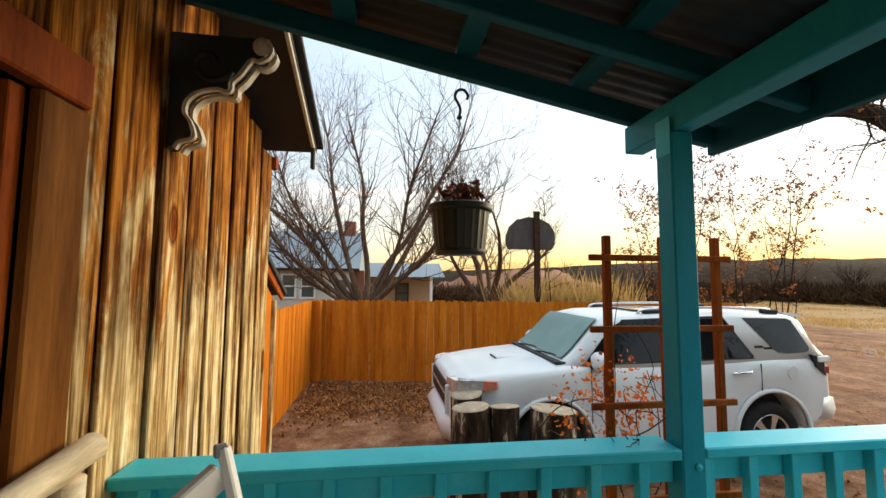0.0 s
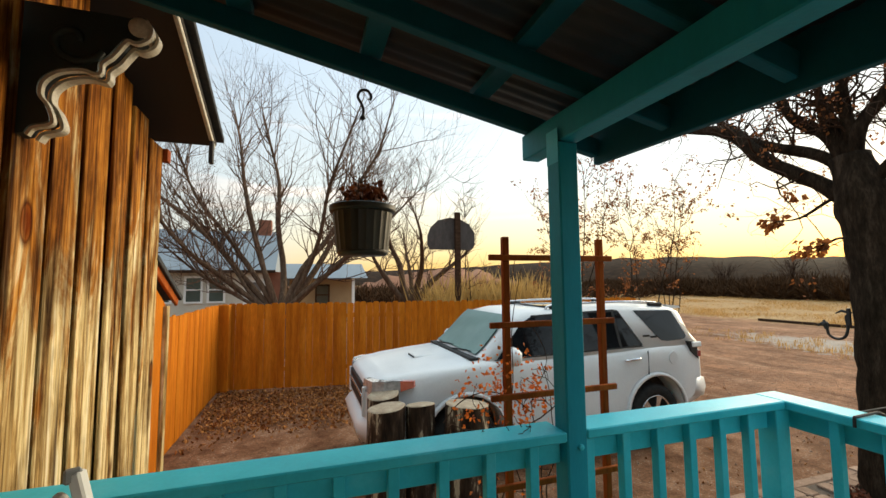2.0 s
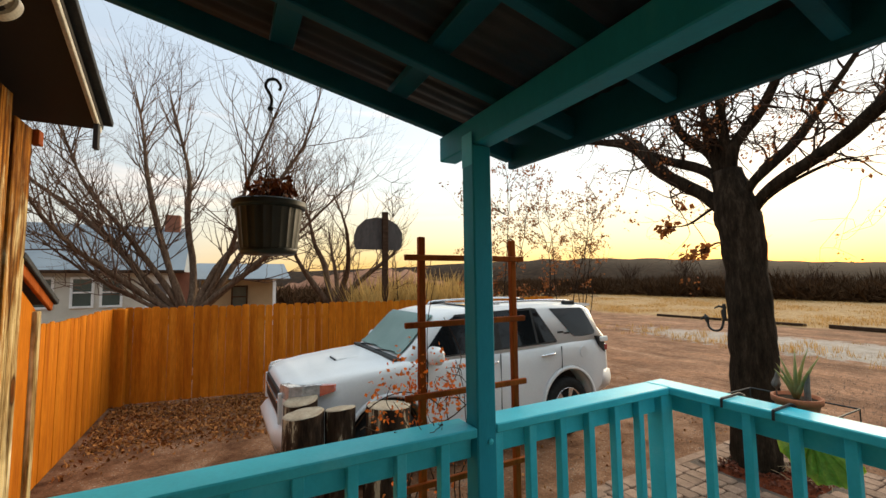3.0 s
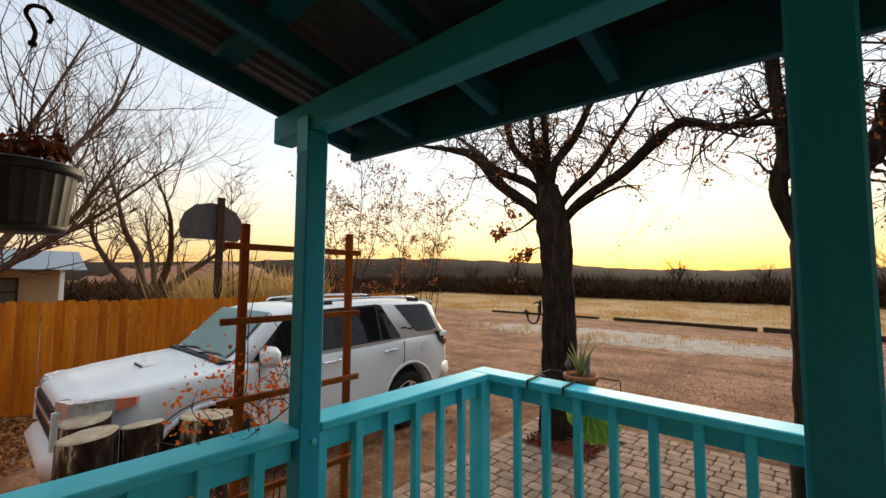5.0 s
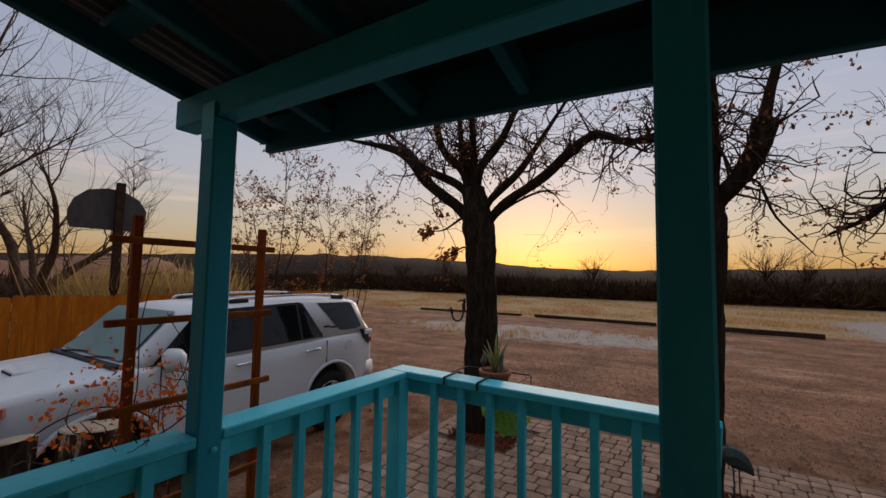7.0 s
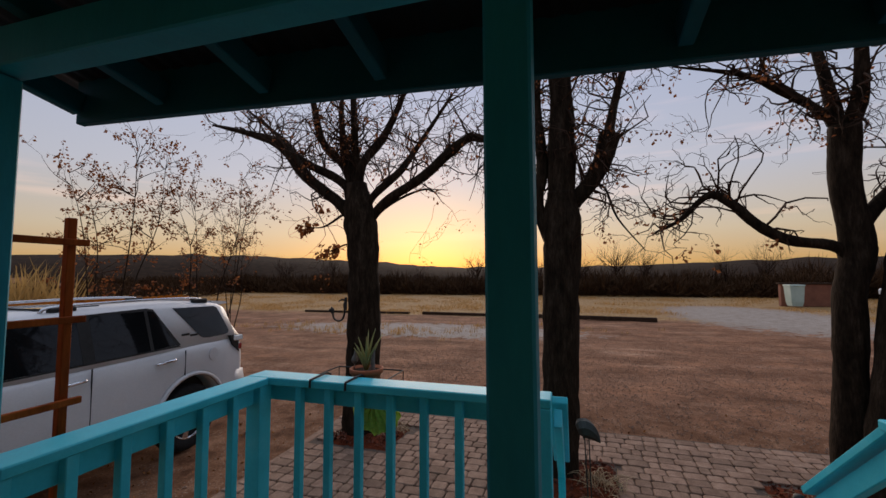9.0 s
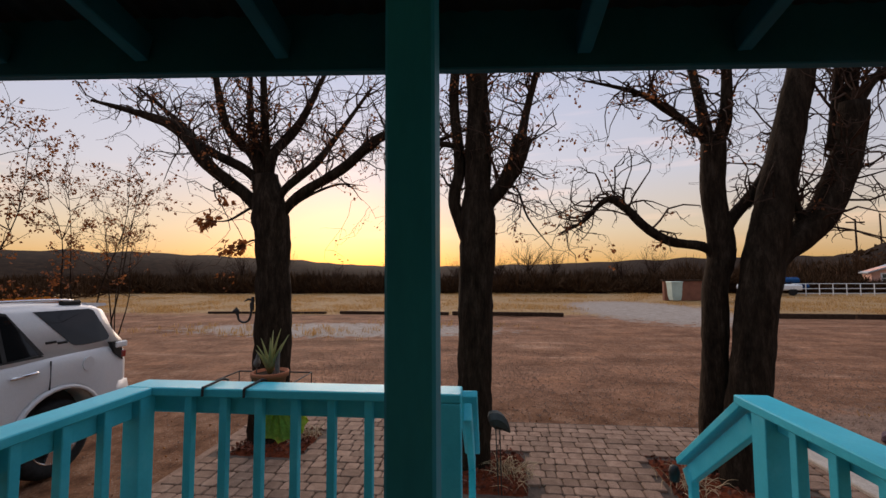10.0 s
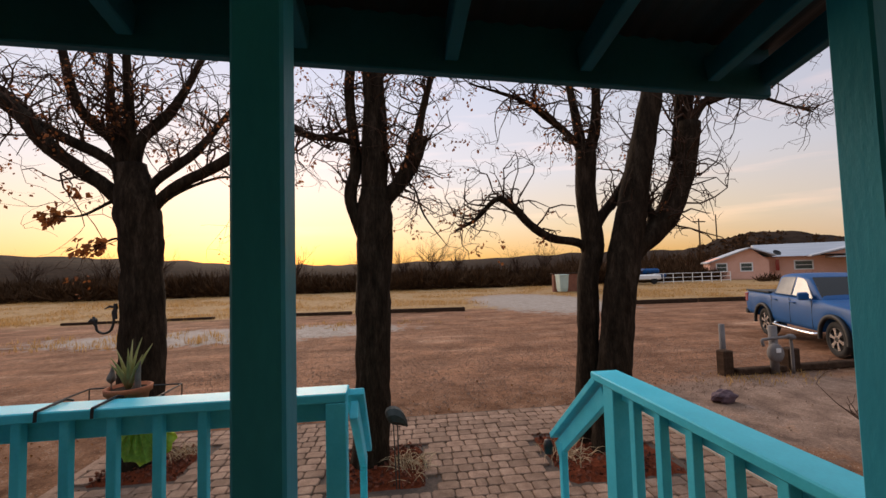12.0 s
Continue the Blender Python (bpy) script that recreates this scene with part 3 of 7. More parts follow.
def smooth_line(points, per=6):
    """A rounded line through a few points."""
    p = [Vector(q) for q in points]
    p = [2 * p[0] - p[1]] + p + [2 * p[-1] - p[-2]]
    out = []
    for i in range(1, len(p) - 2):
        for k in range(per):
            t = k / per
            out.append(0.5 * (2 * p[i] + (p[i + 1] - p[i - 1]) * t + (2 * p[i - 1] - 5 * p[i] + 4 * p[i + 1] - p[i + 2]) * t * t + (3 * p[i] - p[i - 1] - 3 * p[i + 1] + p[i + 2]) * t ** 3))
    return out + [p[-2]]


def prism(outline, a, b, place):
    """A flat outline of (u, v) pairs drawn out from a to b; place(u, v, w) gives the point."""
    n = len(outline)
    vs = [place(u, v, a) for u, v in outline] + [place(u, v, b) for u, v in outline]
    fs = [tuple(range(n)), tuple(range(2 * n - 1, n - 1, -1))] + [(i, i + n, (i + 1) % n + n, (i + 1) % n) for i in range(n)]
    return vs, fs


rng = random.Random(7)
DECK_Z, RAIL_Z, WALL_X = 0.72, 1.645, -0.42


# ---- ground ----
def ground():
    n = 190
    ax = [math.sinh(6.2 * (i / n - 0.42)) / math.sinh(6.2 * 0.58) * 900 for i in range(n + 1)]
    vs, fs = [], []
    for x in ax:
        for y in ax:
            d = math.hypot(x - 2, y)
            z = 0.035 * noise.noise((x * 0.5, y * 0.5, 3)) * min(1, max(0, (d - 5) / 6)) + 0.012 * noise.noise((x * 3, y * 3, 1)) * (d < 15 and not (2.6 < x < 7.2 and -4 < y < 3.6))
            vs.append((x, y, z - 0.01))
    for i in range(n):
        for j in range(n):
            a = i * (n + 1) + j
            fs.append((a, a + n + 1, a + n + 2, a + 1))
    ob = part("ground", (vs, fs), DIRT, smooth=True)
    tagged(ob, "reddish dirt yard with gravel, tyre tracks and dry grass", "ground", kind="structure")


ground()


def ridge(name, label, material, x_of, tops, seed, span=(-1.75, 1.75), steps=220):
    """A far ridge: a strip bent round the place, its crest uneven. tops(angle) gives its height."""
    vs, fs = [], []
    for i in range(steps + 1):
        a = span[0] + (span[1] - span[0]) * i / steps
        r = x_of(a)
        h = tops(a) + 1.6 * noise.noise((a * 22, seed, 0)) + 0.5 * noise.noise((a * 90, seed, 2))
        for k, (dr, dz) in enumerate(((0, -1), (0.12, 0.45), (0.3, 1.0), (0.8, 0.7))):
            vs.append((r * (1 + dr) * math.cos(a), r * (1 + dr) * math.sin(a), h * dz if dz > 0 else -1.0))
    for i in range(steps):
        for k in range(3):
            q = i * 4 + k
            fs.append((q, q + 4, q + 5, q + 1))
    tagged(part(name, (vs, fs), material, smooth=True), label, "hills", kind="structure")


def bump_at(a, centre, width, height):
    return height * math.exp(-((a - centre) / width) ** 2)


ridge("backdrop", "low dark scrub-covered hills along the horizon", HILL, lambda a: 260, lambda a: 9 + bump_at(a, 0.8, 0.5, 9) + bump_at(a, 0.25, 0.2, -2) + bump_at(a, -0.5, 0.3, 4), 5)
ridge("backdrop", "scrubby knoll with bushes behind the pink house", HILL, lambda a: 110, lambda a: -3 + bump_at(a, -0.77, 0.15, 11.2) + bump_at(a, -1.05, 0.22, 8.5) + bump_at(a, -0.5, 0.2, 3.5), 9, (-1.5, -0.25), 120)
ridge("backdrop", "bare red earth slope beyond the fence", REDHILL, lambda a: 70, lambda a: -3 + bump_at(a, 1.25, 0.25, 8.0), 2, (0.75, 1.75), 90)

# ---- house wall ----
wall = thing("wall_west", (WALL_X, 1.0, 0), "old house wall of weathered brown vertical planks", "wall", kind="structure")


def rake_z(y):
    return 3.08 + (3.20 - y) * 0.425


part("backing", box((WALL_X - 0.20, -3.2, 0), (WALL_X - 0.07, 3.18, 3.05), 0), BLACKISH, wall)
y = 3.20
k = 0
while y > 1.60:
    w = 0.2345 * rng.uniform(0.96, 1.04)
    gap = rng.uniform(0.030, 0.046)
    proud = rng.uniform(-0.006, 0.008)
    lo, hi = y - w + gap, y
    bm = box((WALL_X - 0.028, lo, 0.0), (WALL_X + proud, hi, rake_z(hi) - 0.01), 0.004)
    for v in bm.verts:
        v.co.x += 0.004 * noise.noise((v.co.y * 9, v.co.z * 2, k))
    part("plank", bm, PLANK, wall)
    if k % 4 == 2:
        part("batten", box((WALL_X + 0.002, lo - gap - 0.002 + 0.004, 0.0), (WALL_X + 0.016, lo + 0.022, rake_z(hi) - 0.02), 0.003), PLANK, wall)
    y -= w
    k += 1
while y > -3.2:
    w = 0.245
    z0 = 2.72 if -0.35 < y - w / 2 < 1.4 else 0.0
    part("plank", box((WALL_X - 0.028, y - w + 0.016, z0), (WALL_X, y, min(3.55, rake_z(y))), 0.004), PLANK, wall)
    y -= w

# window opening beside the porch, framed in red-stained boards
win = thing("window_1", (WALL_X, 0.6, 1.7), "dark window framed in red-stained boards on the plank wall", "window", kind="structure")
part("jamb", box((WALL_X - 0.02, 1.335, 1.2), (WALL_X + 0.012, 1.49, 2.664), 0.006), JAMB_WOOD, win, "brown jamb board")
part("jamb", box((WALL_X - 0.02, -0.45, 1.2), (WALL_X + 0.012, -0.25, 2.70), 0.006), RED_WOOD, win)
part("lintel", box((WALL_X - 0.02, -0.50, 2.665), (WALL_X + 0.026, 1.475, 2.79), 0.006), RED_WOOD, win, "red-stained lintel board")
part("reveal", box((WALL_X - 0.16, 1.29, 1.2), (WALL_X - 0.021, 1.333, 2.66), 0.003), RED_WOOD, win)
part("pane", box((WALL_X - 0.12, -0.25, 1.2), (WALL_X - 0.11, 1.27, 2.62), 0), PANE, win)


# gable roof of the old house: rake boards, soffit, shingles
roof = thing("house_roof", (WALL_X, 3.4, 3.1), "dark gable roof overhang of the old plank house", "roof", kind="structure")


def along(y0, z0, y1, z1, x0, x1, t, mat_, nm, lab=""):
    a, b = Vector(((x0 + x1) / 2, y0, z0)), Vector(((x0 + x1) / 2, y1, z1))
    return part(nm, bar(a, b, abs(x1 - x0), t, 0.003), mat_, roof, lab)


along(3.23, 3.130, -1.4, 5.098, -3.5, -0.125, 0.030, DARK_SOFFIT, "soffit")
along(3.255, 3.165, -1.4, 5.143, -3.5, -0.085, 0.035, SHINGLE, "shingles", "dark worn shingles")
along(3.21, 3.105, -1.4, 5.064, -0.148, -0.128, 0.03, CREAM, "drip_edge", "pale edge strip")
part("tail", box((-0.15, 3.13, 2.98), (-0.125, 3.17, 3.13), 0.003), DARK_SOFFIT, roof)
part("block", box((-0.43, 3.20, 2.99), (-0.39, 3.26, 3.07), 0.003), RED_WOOD, roof)

# low lean-to past the wall's end
lean = thing("lean_to", (-0.6, 3.6, 0), "small plank lean-to with dark shingle edge", "shed", kind="structure")
part("side", prism([(3.21, 0), (3.56, 0), (3.56, 2.08), (3.21, 2.28)], -0.52, -0.47, lambda u, v, w: (w, u, v)), CEDAR, lean)
part("corner_board", box((-0.475, 3.52, 0), (-0.445, 3.575, 2.07), 0.003), PLANK, lean)
part("fascia", bar((-0.44, 3.19, 2.335), (-0.44, 3.70, 2.09), 0.02, 0.06), RED_WOOD, lean)
part("roof", bar((-0.72, 3.19, 2.385), (-0.72, 3.73, 2.115), 0.62, 0.035), SHINGLE, lean)

# ---- porch deck, columns, roof ----
deck = thing("floor", (1.2, 0.3, DECK_Z), "worn wooden porch deck", "deck", kind="structure")
for i in range(24):
    y0 = -1.20 + i * 0.125
    part("board", box((WALL_X, y0 + 0.003, DECK_Z - 0.035), (2.72, y0 + 0.122, DECK_Z), 0.003), DECK, deck)
part("skirt", box((2.68, -1.2, 0.0), (2.70, 1.79, DECK_Z - 0.04), 0), TEAL, deck)
part("skirt", box((WALL_X, 1.74, 0.0), (2.68, 1.76, DECK_Z - 0.04), 0), TEAL, deck)


def column(x, y, w=0.09, top=2.785, group="porch columns"):
    c = thing("porch_column", (x + w / 2, y + w / 2, DECK_Z), "square turquoise-painted wooden porch column", "column", group)
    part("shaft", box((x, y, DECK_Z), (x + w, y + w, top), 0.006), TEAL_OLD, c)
    return c


c1 = column(1.414, 1.655)
for bx, bz in ((1.47, 1.585),):
    part("bolt", lathe([(0.0, 0.0), (0.012, 0.0), (0.012, 0.006), (0.004, 0.010), (0.0, 0.010)], 10, (0, 0, 0)), TEAL, c1, world=False).matrix_local = pose(bx - 1.459, 1.652 - 1.70, bz - DECK_Z, 90, 0, 0)
part("strap", box((1.412, 1.66, 2.70), (1.4135, 1.74, 2.84), 0), TEAL, c1)
column(1.460, 0.150)
column(1.445, -1.135)

proof = thing("porch_roof", (1.0, 0.3, 2.9), "turquoise-painted porch roof framing under corrugated metal", "roof", kind="structure")


def slope_z(x):
    """Underside of the rafters."""
    return 2.915 + (1.448 - x) * 0.208


def eave_x(y):
    return 1.845 + (1.93 - y) * 0.055


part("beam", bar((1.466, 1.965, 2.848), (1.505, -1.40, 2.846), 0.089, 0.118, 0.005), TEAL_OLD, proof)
RAFTERS = [1.94, 1.53, 1.087, 0.655, 0.21, -0.227, -0.672, -1.15, -1.38]
for yr in RAFTERS:
    xe = eave_x(yr)
    part("rafter", bar((WALL_X, yr, slope_z(WALL_X) + 0.045), (xe - 0.02, yr, slope_z(xe) + 0.045), 0.042, 0.09, 0.004), SHADED_ROOF_TEAL, proof)
ya, yb = 1.965, -1.405
part("fascia", bar((eave_x(ya), ya, slope_z(eave_x(ya)) + 0.070), (eave_x(yb), yb, slope_z(eave_x(yb)) + 0.070), 0.035, 0.20, 0.004), SHADED_ROOF_TEAL, proof)
for xp in (-0.15, 0.20, 0.70, 1.20, 1.66):
    z = slope_z(xp) + 0.115
    part("purlin", box((xp - 0.045, -1.39, z - 0.022), (xp + 0.045, 1.96, z + 0.016), 0.003), SHADED_ROOF_TEAL, proof)
vs, fs = [], []
cols = 240
for i in range(cols + 1):
    yv = -1.46 + (2.02 + 1.46) * i / cols
    for xv in (WALL_X - 0.02, eave_x(yv) + 0.06):
        vs.append((xv, yv, slope_z(xv) + 0.142 + 0.004 * math.sin(yv * 2 * math.pi / 0.068)))
fs = [(2 * i, 2 * i + 1, 2 * i + 3, 2 * i + 2) for i in range(cols)]
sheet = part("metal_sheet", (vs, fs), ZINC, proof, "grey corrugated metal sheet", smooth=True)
sol = sheet.modifiers.new("thick", "SOLIDIFY")
sol.thickness = 0.002


# ---- railings ----
def railing(label, loc):
    return thing("porch_railing", loc, label, "railing", "porch railings")


def baluster(r, x, y, lo=DECK_Z + 0.09, hi=RAIL_Z - 0.038):
    part("baluster", box((x - 0.019, y - 0.019, lo), (x + 0.019, y + 0.019, hi), 0.003), TEAL, r)


ra = railing("turquoise wooden railing between plank wall and corner post", (1.2, 1.7, DECK_Z))
cap_lo, cap_hi = RAIL_Z - 0.038, RAIL_Z
part("cap", box((WALL_X + 0.012, 1.652, cap_lo), (1.412, 1.795, cap_hi), 0.005), TEAL, ra, "flat handrail cap")
part("cap", box((1.506, 1.655, cap_lo), (2.612, 1.798, cap_hi), 0.005), TEAL, ra, "flat handrail cap with peeling spots")
for x0, x1 in ((WALL_X + 0.01, 1.412), (1.506, 2.555)):
    part("top_rail", box((x0, 1.702, cap_lo - 0.092), (x1, 1.738, cap_lo), 0.004), TEAL, ra)
    part("bottom_rail", box((x0, 1.702, DECK_Z + 0.08), (x1, 1.738, DECK_Z + 0.165), 0.004), TEAL, ra)
for x in [0.218 + 0.176 * i for i in range(-3, 7)]:
    baluster(ra, x, 1.683)
for x in [1.522 + 0.1745 * i for i in range(6)]:
    baluster(ra, x, 1.683)
rb = railing("turquoise wooden railing along the front of the porch", (2.68, 1.0, DECK_Z))
part("corner_post", box((2.556, 1.664, DECK_Z), (2.645, 1.753, cap_lo), 0.004), TEAL, rb)
part("cap", box((2.612, 0.175, cap_lo - 0.002), (2.755, 1.80, cap_hi + 0.001), 0.005), TEAL, rb, "flat handrail cap")
part("top_rail", box((2.660, 0.18, cap_lo - 0.092), (2.696, 1.70, cap_lo - 0.003), 0.004), TEAL, rb)
part("bottom_rail", box((2.660, 0.18, DECK_Z + 0.08), (2.696, 1.70, DECK_Z + 0.165), 0.004), TEAL, rb)
for i in range(7):
    baluster(rb, 2.641, 1.478 - 0.176 * i)
part("end_post", box((2.612, 0.176, DECK_Z - 0.1), (2.70, 0.265, cap_lo - 0.003), 0.004), TEAL, rb)


def stair_rail(r, x0, y):
    """The sloping handrail down the steps, its sub-rail and foot post."""
    a, b = Vector((x0, y, RAIL_Z - 0.03)), Vector((x0 + 0.62, y, RAIL_Z - 0.55))
    part("slope_cap", bar(a, b, 0.09, 0.036, 0.004), TEAL, r)
    n = Vector((-0.04, 0, -0.05))
    part("slope_rail", bar(a + n + Vector((0, 0, -0.02)), b + n + Vector((0, 0, -0.02)), 0.038, 0.085, 0.004), TEAL, r)
    part("foot_post", box((x0 + 0.50, y - 0.02, 0.2), (x0 + 0.545, y + 0.02, RAIL_Z - 0.55), 0.004), TEAL, r)


stair_rail(rb, 2.735, 0.150)
rc = railing("turquoise wooden railing beside the porch steps", (2.2, -1.1, DECK_Z))
part("cap", box((1.537, -1.162, cap_lo), (2.72, -1.018, cap_hi), 0.005), TEAL, rc, "flat handrail cap")
part("top_rail", box((1.576, -1.105, cap_lo - 0.052), (2.60, -1.068, cap_lo), 0.004), TEAL, rc)
part("bottom_rail", box((1.576, -1.105, DECK_Z + 0.08), (2.60, -1.068, DECK_Z + 0.165), 0.004), TEAL, rc)
for i in range(5):
    baluster(rc, 2.39 - 0.17 * i, -1.048)
part("end_post", box((2.525, -1.115, DECK_Z - 0.1), (2.615, -1.025, cap_lo), 0.004), TEAL, rc)
stair_rail(rc, 2.70, -1.07)
steps = thing("porch_steps", (3.0, -0.4, 0), "turquoise wooden steps down from the porch", "steps", kind="structure")
for i in range(3):
    part("tread", box((2.71 + i * 0.26, -1.02, DECK_Z - 0.18 * (i + 1) - 0.035), (2.99 + i * 0.26, 0.12, DECK_Z - 0.18 * (i + 1)), 0.004), TEAL, steps)
    part("riser", box((2.70 + i * 0.26, -1.0, max(0, DECK_Z - 0.18 * (i + 2))), (2.715 + i * 0.26, 0.10, DECK_Z - 0.18 * (i + 1) - 0.036), 0.002), TEAL, steps)


# ---- fences ----
def picket_mesh(w, h, t, seed):
    me = bpy.data.meshes.new("picket")
    c = 0.028
    v, f = prism([(0, 0), (w, 0), (w, h - c), (w - c, h), (c, h), (0, h - c)], -t / 2, t / 2, lambda u, q, s: (u, s, q))
    me.from_pydata(v, [], f)
    me.materials.append(CEDAR)
    return me


PICKETS = [picket_mesh(0.138, 1.78 + d, 0.018, 0) for d in (0.0, 0.012, -0.012)]


def fence(a, b, label, post_side=1, skip=()):
    a, b = Vector((*a, 0)), Vector((*b, 0))
    d = (b - a).normalized()
    ang = math.degrees(math.atan2(d.y, d.x))
    f = thing("fence", a, label, "fence", "cedar fences", rz=ang)
    length = (b - a).length
    n = int(length / 0.143)
    for i in range(n):
        p = new("picket", PICKETS[rng.randrange(3)])
        p.parent = f
        p.location = (i * 0.143 + rng.uniform(-0.0015, 0.0015), rng.uniform(-0.003, 0.003), 0.0)
        if i in skip:
            p.location.x += 0.012
    for z in (0.35, 1.45):
        part("rail", box((0, 0.012 * post_side, z), (length, 0.05 * post_side, z + 0.085), 0.004), CEDAR, f, world=False)
    for i in range(int(length / 2.4) + 1):
        part("post", box((i * 2.4 - 0.045, 0.05 * post_side, 0), (i * 2.4 + 0.045, 0.14 * post_side, 1.74), 0.005), CEDAR, f, world=False)
    return f


fence((-1.28, 9.98), (8.2, 8.52), "orange-stained cedar picket fence with dog-eared tops", 1, (9, 18, 19))
fence((-1.30, 4.2), (-1.30, 9.98), "sunlit orange cedar picket fence beside the house", 1)
part("corner_post", box((-1.27, 9.80, 0), (-1.07, 9.95, 1.77), 0.006), CEDAR, bpy.data.objects["fence"])


# ---- trees ----
def grow(start, way, length, r0, rnd_, pieces, leaves, depth, curl=0.5, up=0.15, split=(2, 4), leafy=0.0, sides=4, droop=0.0):
    """A twig that wanders and forks; tips may carry leaves."""
    n = 5
    p, d = Vector(start), Vector(way).normalized()
    pts, rad = [p.copy()], [r0]
    for i in range(n):
        j = Vector((rnd_.gauss(0, 1), rnd_.gauss(0, 1), rnd_.gauss(0, 1))) * curl * 0.45
        d = (d + j + Vector((0, 0, up - droop * (i / n)))).normalized()
        p = p + d * length / n
        pts.append(p.copy())
        rad.append(r0 * (1 - 0.75 * (i + 1) / n) + 0.0008)
    pieces.append(tube(pts, rad, sides, cap=False))
    if depth > 0:
        for _ in range(rnd_.randint(*split)):
            i = rnd_.randint(1, n)
            side = (d + Vector((rnd_.gauss(0, 0.7), rnd_.gauss(0, 0.7), rnd_.gauss(0.1, 0.55)))).normalized()
            grow(pts[i], side, length * rnd_.uniform(0.45, 0.75), rad[i] * 0.75 + 0.0005, rnd_, pieces, leaves, depth - 1, curl, up, split, leafy, 3, droop)
    if leafy and rnd_.random() < leafy:
        for _ in range(rnd_.randint(3, 9)):
            q = pts[rnd_.randint(3, n)] + Vector((rnd_.gauss(0, 0.035), rnd_.gauss(0, 0.035), rnd_.gauss(-0.04, 0.035)))
            leaves.append(leaf(q, rnd_, rnd_.uniform(0.032, 0.066) * (1.6 if leafy > 0.5 else 0.9)))


def leaf(q, rnd_, s):
    """A curled leaf blade: a folded diamond of four triangles."""
    a = Vector((rnd_.gauss(0, 1), rnd_.gauss(0, 1), rnd_.gauss(-0.8, 0.7))).normalized()
    b = a.cross(Vector((rnd_.gauss(0, 1), rnd_.gauss(0, 1), rnd_.gauss(0, 1)))).normalized()
    c = a.cross(b)
    q = Vector(q)
    vs = [q, q + a * s * 0.5 + b * s * 0.34 + c * s * 0.12, q + a * s, q + a * s * 0.5 - b * s * 0.34 + c * s * 0.12, q + a * s * 0.55 - c * s * 0.05]
    return vs, [(0, 1, 4), (1, 2, 4), (2, 3, 4), (3, 0, 4)]


def rough_limb(points, radii, seed, sides=10, per=5, knob=0.06):
    pts = smooth_line(points, per)
    m = len(pts) - 1
    out = []
    for i in range(len(pts)):
        f = i / m * (len(radii) - 1)
        k = min(int(f), len(radii) - 2)
        r = radii[k] + (radii[k + 1] - radii[k]) * (f - k)
        out.append(r)
    v, f = tube(pts, out, sides)
    res = []
    for p in v:
        nn = (noise.noise((p.x * 6, p.y * 6, p.z * 3 + seed)) + 0.6 * noise.noise((p.x * 17, p.y * 17, p.z * 9 + seed))) * knob
        i = min(range(len(pts)), key=lambda k: (pts[k] - p).length_squared)
        res.append(p + (p - pts[i]) * nn * 4)
    return (res, f), pts, out


def yard_tree(base, label, trunk, trunk_r, limbs, seed, twigs, leafy, curl=0.6, spread=0.35, twig_len=0.75, droop=0.1, sprays=()):
    """trunk and limbs: (across, up, deep) offsets from the base in metres; across runs against y."""
    rnd_ = random.Random(seed)
    t = thing("tree", base, label, "tree", "pollarded yard trees")
    b = Vector(base)

    def at(q):
        return b + Vector((q[2] if len(q) > 2 else 0.0, -q[0], q[1]))
    (v, f), pts, rad = rough_limb([at(q) for q in trunk], trunk_r, seed, 20, 10, 0.032)
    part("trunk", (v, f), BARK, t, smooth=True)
    pieces, leaves = [], []
    for pl, rl in limbs:
        root_z = min(pl[0][1] - 0.3, trunk[-1][1] - 0.12)
        for (xa, za), (xb, zb) in zip(trunk, trunk[1:]):
            if za <= root_z <= zb:
                root_x = xa + (xb - xa) * (root_z - za) / (zb - za)
                if abs(root_x - pl[0][0]) < 0.45:
                    pl, rl = [(root_x + (pl[0][0] - root_x) * 0.3, root_z)] + list(pl), [rl[0] * 0.95] + list(rl)
        (v, f), pts, rad = rough_limb([at(q) for q in pl], rl, seed + 1, 9, 5, 0.035)
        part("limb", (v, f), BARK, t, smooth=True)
        for _ in range(int(twigs * (0.6 + 0.4 * len(pl) / 3) * (0.2 if rl[0] < 0.032 else 1.0))):
            i = rnd_.randint(len(pts) // 3, len(pts) - 1)
            d = (pts[i] - pts[max(0, i - 2)]).normalized()
            w = d * 0.6 + Vector((rnd_.gauss(0, spread), rnd_.gauss(0, spread), rnd_.gauss(0.25, spread)))
            grow(pts[i], w, twig_len * rnd_.uniform(0.5, 1.3), min(0.014, rad[i] * 0.5), rnd_, pieces, leaves, 2, curl, 0.05, (1, 3), leafy, 4, droop)
    for q in sprays:
        for _ in range(rnd_.randint(12, 20)):
            leaves.append(leaf(at(q) + Vector((rnd_.gauss(0, 0.045), rnd_.gauss(0, 0.05), rnd_.gauss(0, 0.04))), rnd_, rnd_.uniform(0.065, 0.125)))
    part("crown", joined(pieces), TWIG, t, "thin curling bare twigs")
    if leaves:
        part("foliage", joined(leaves), DRYLEAF, t, "sparse dead brown leaves")
    return t


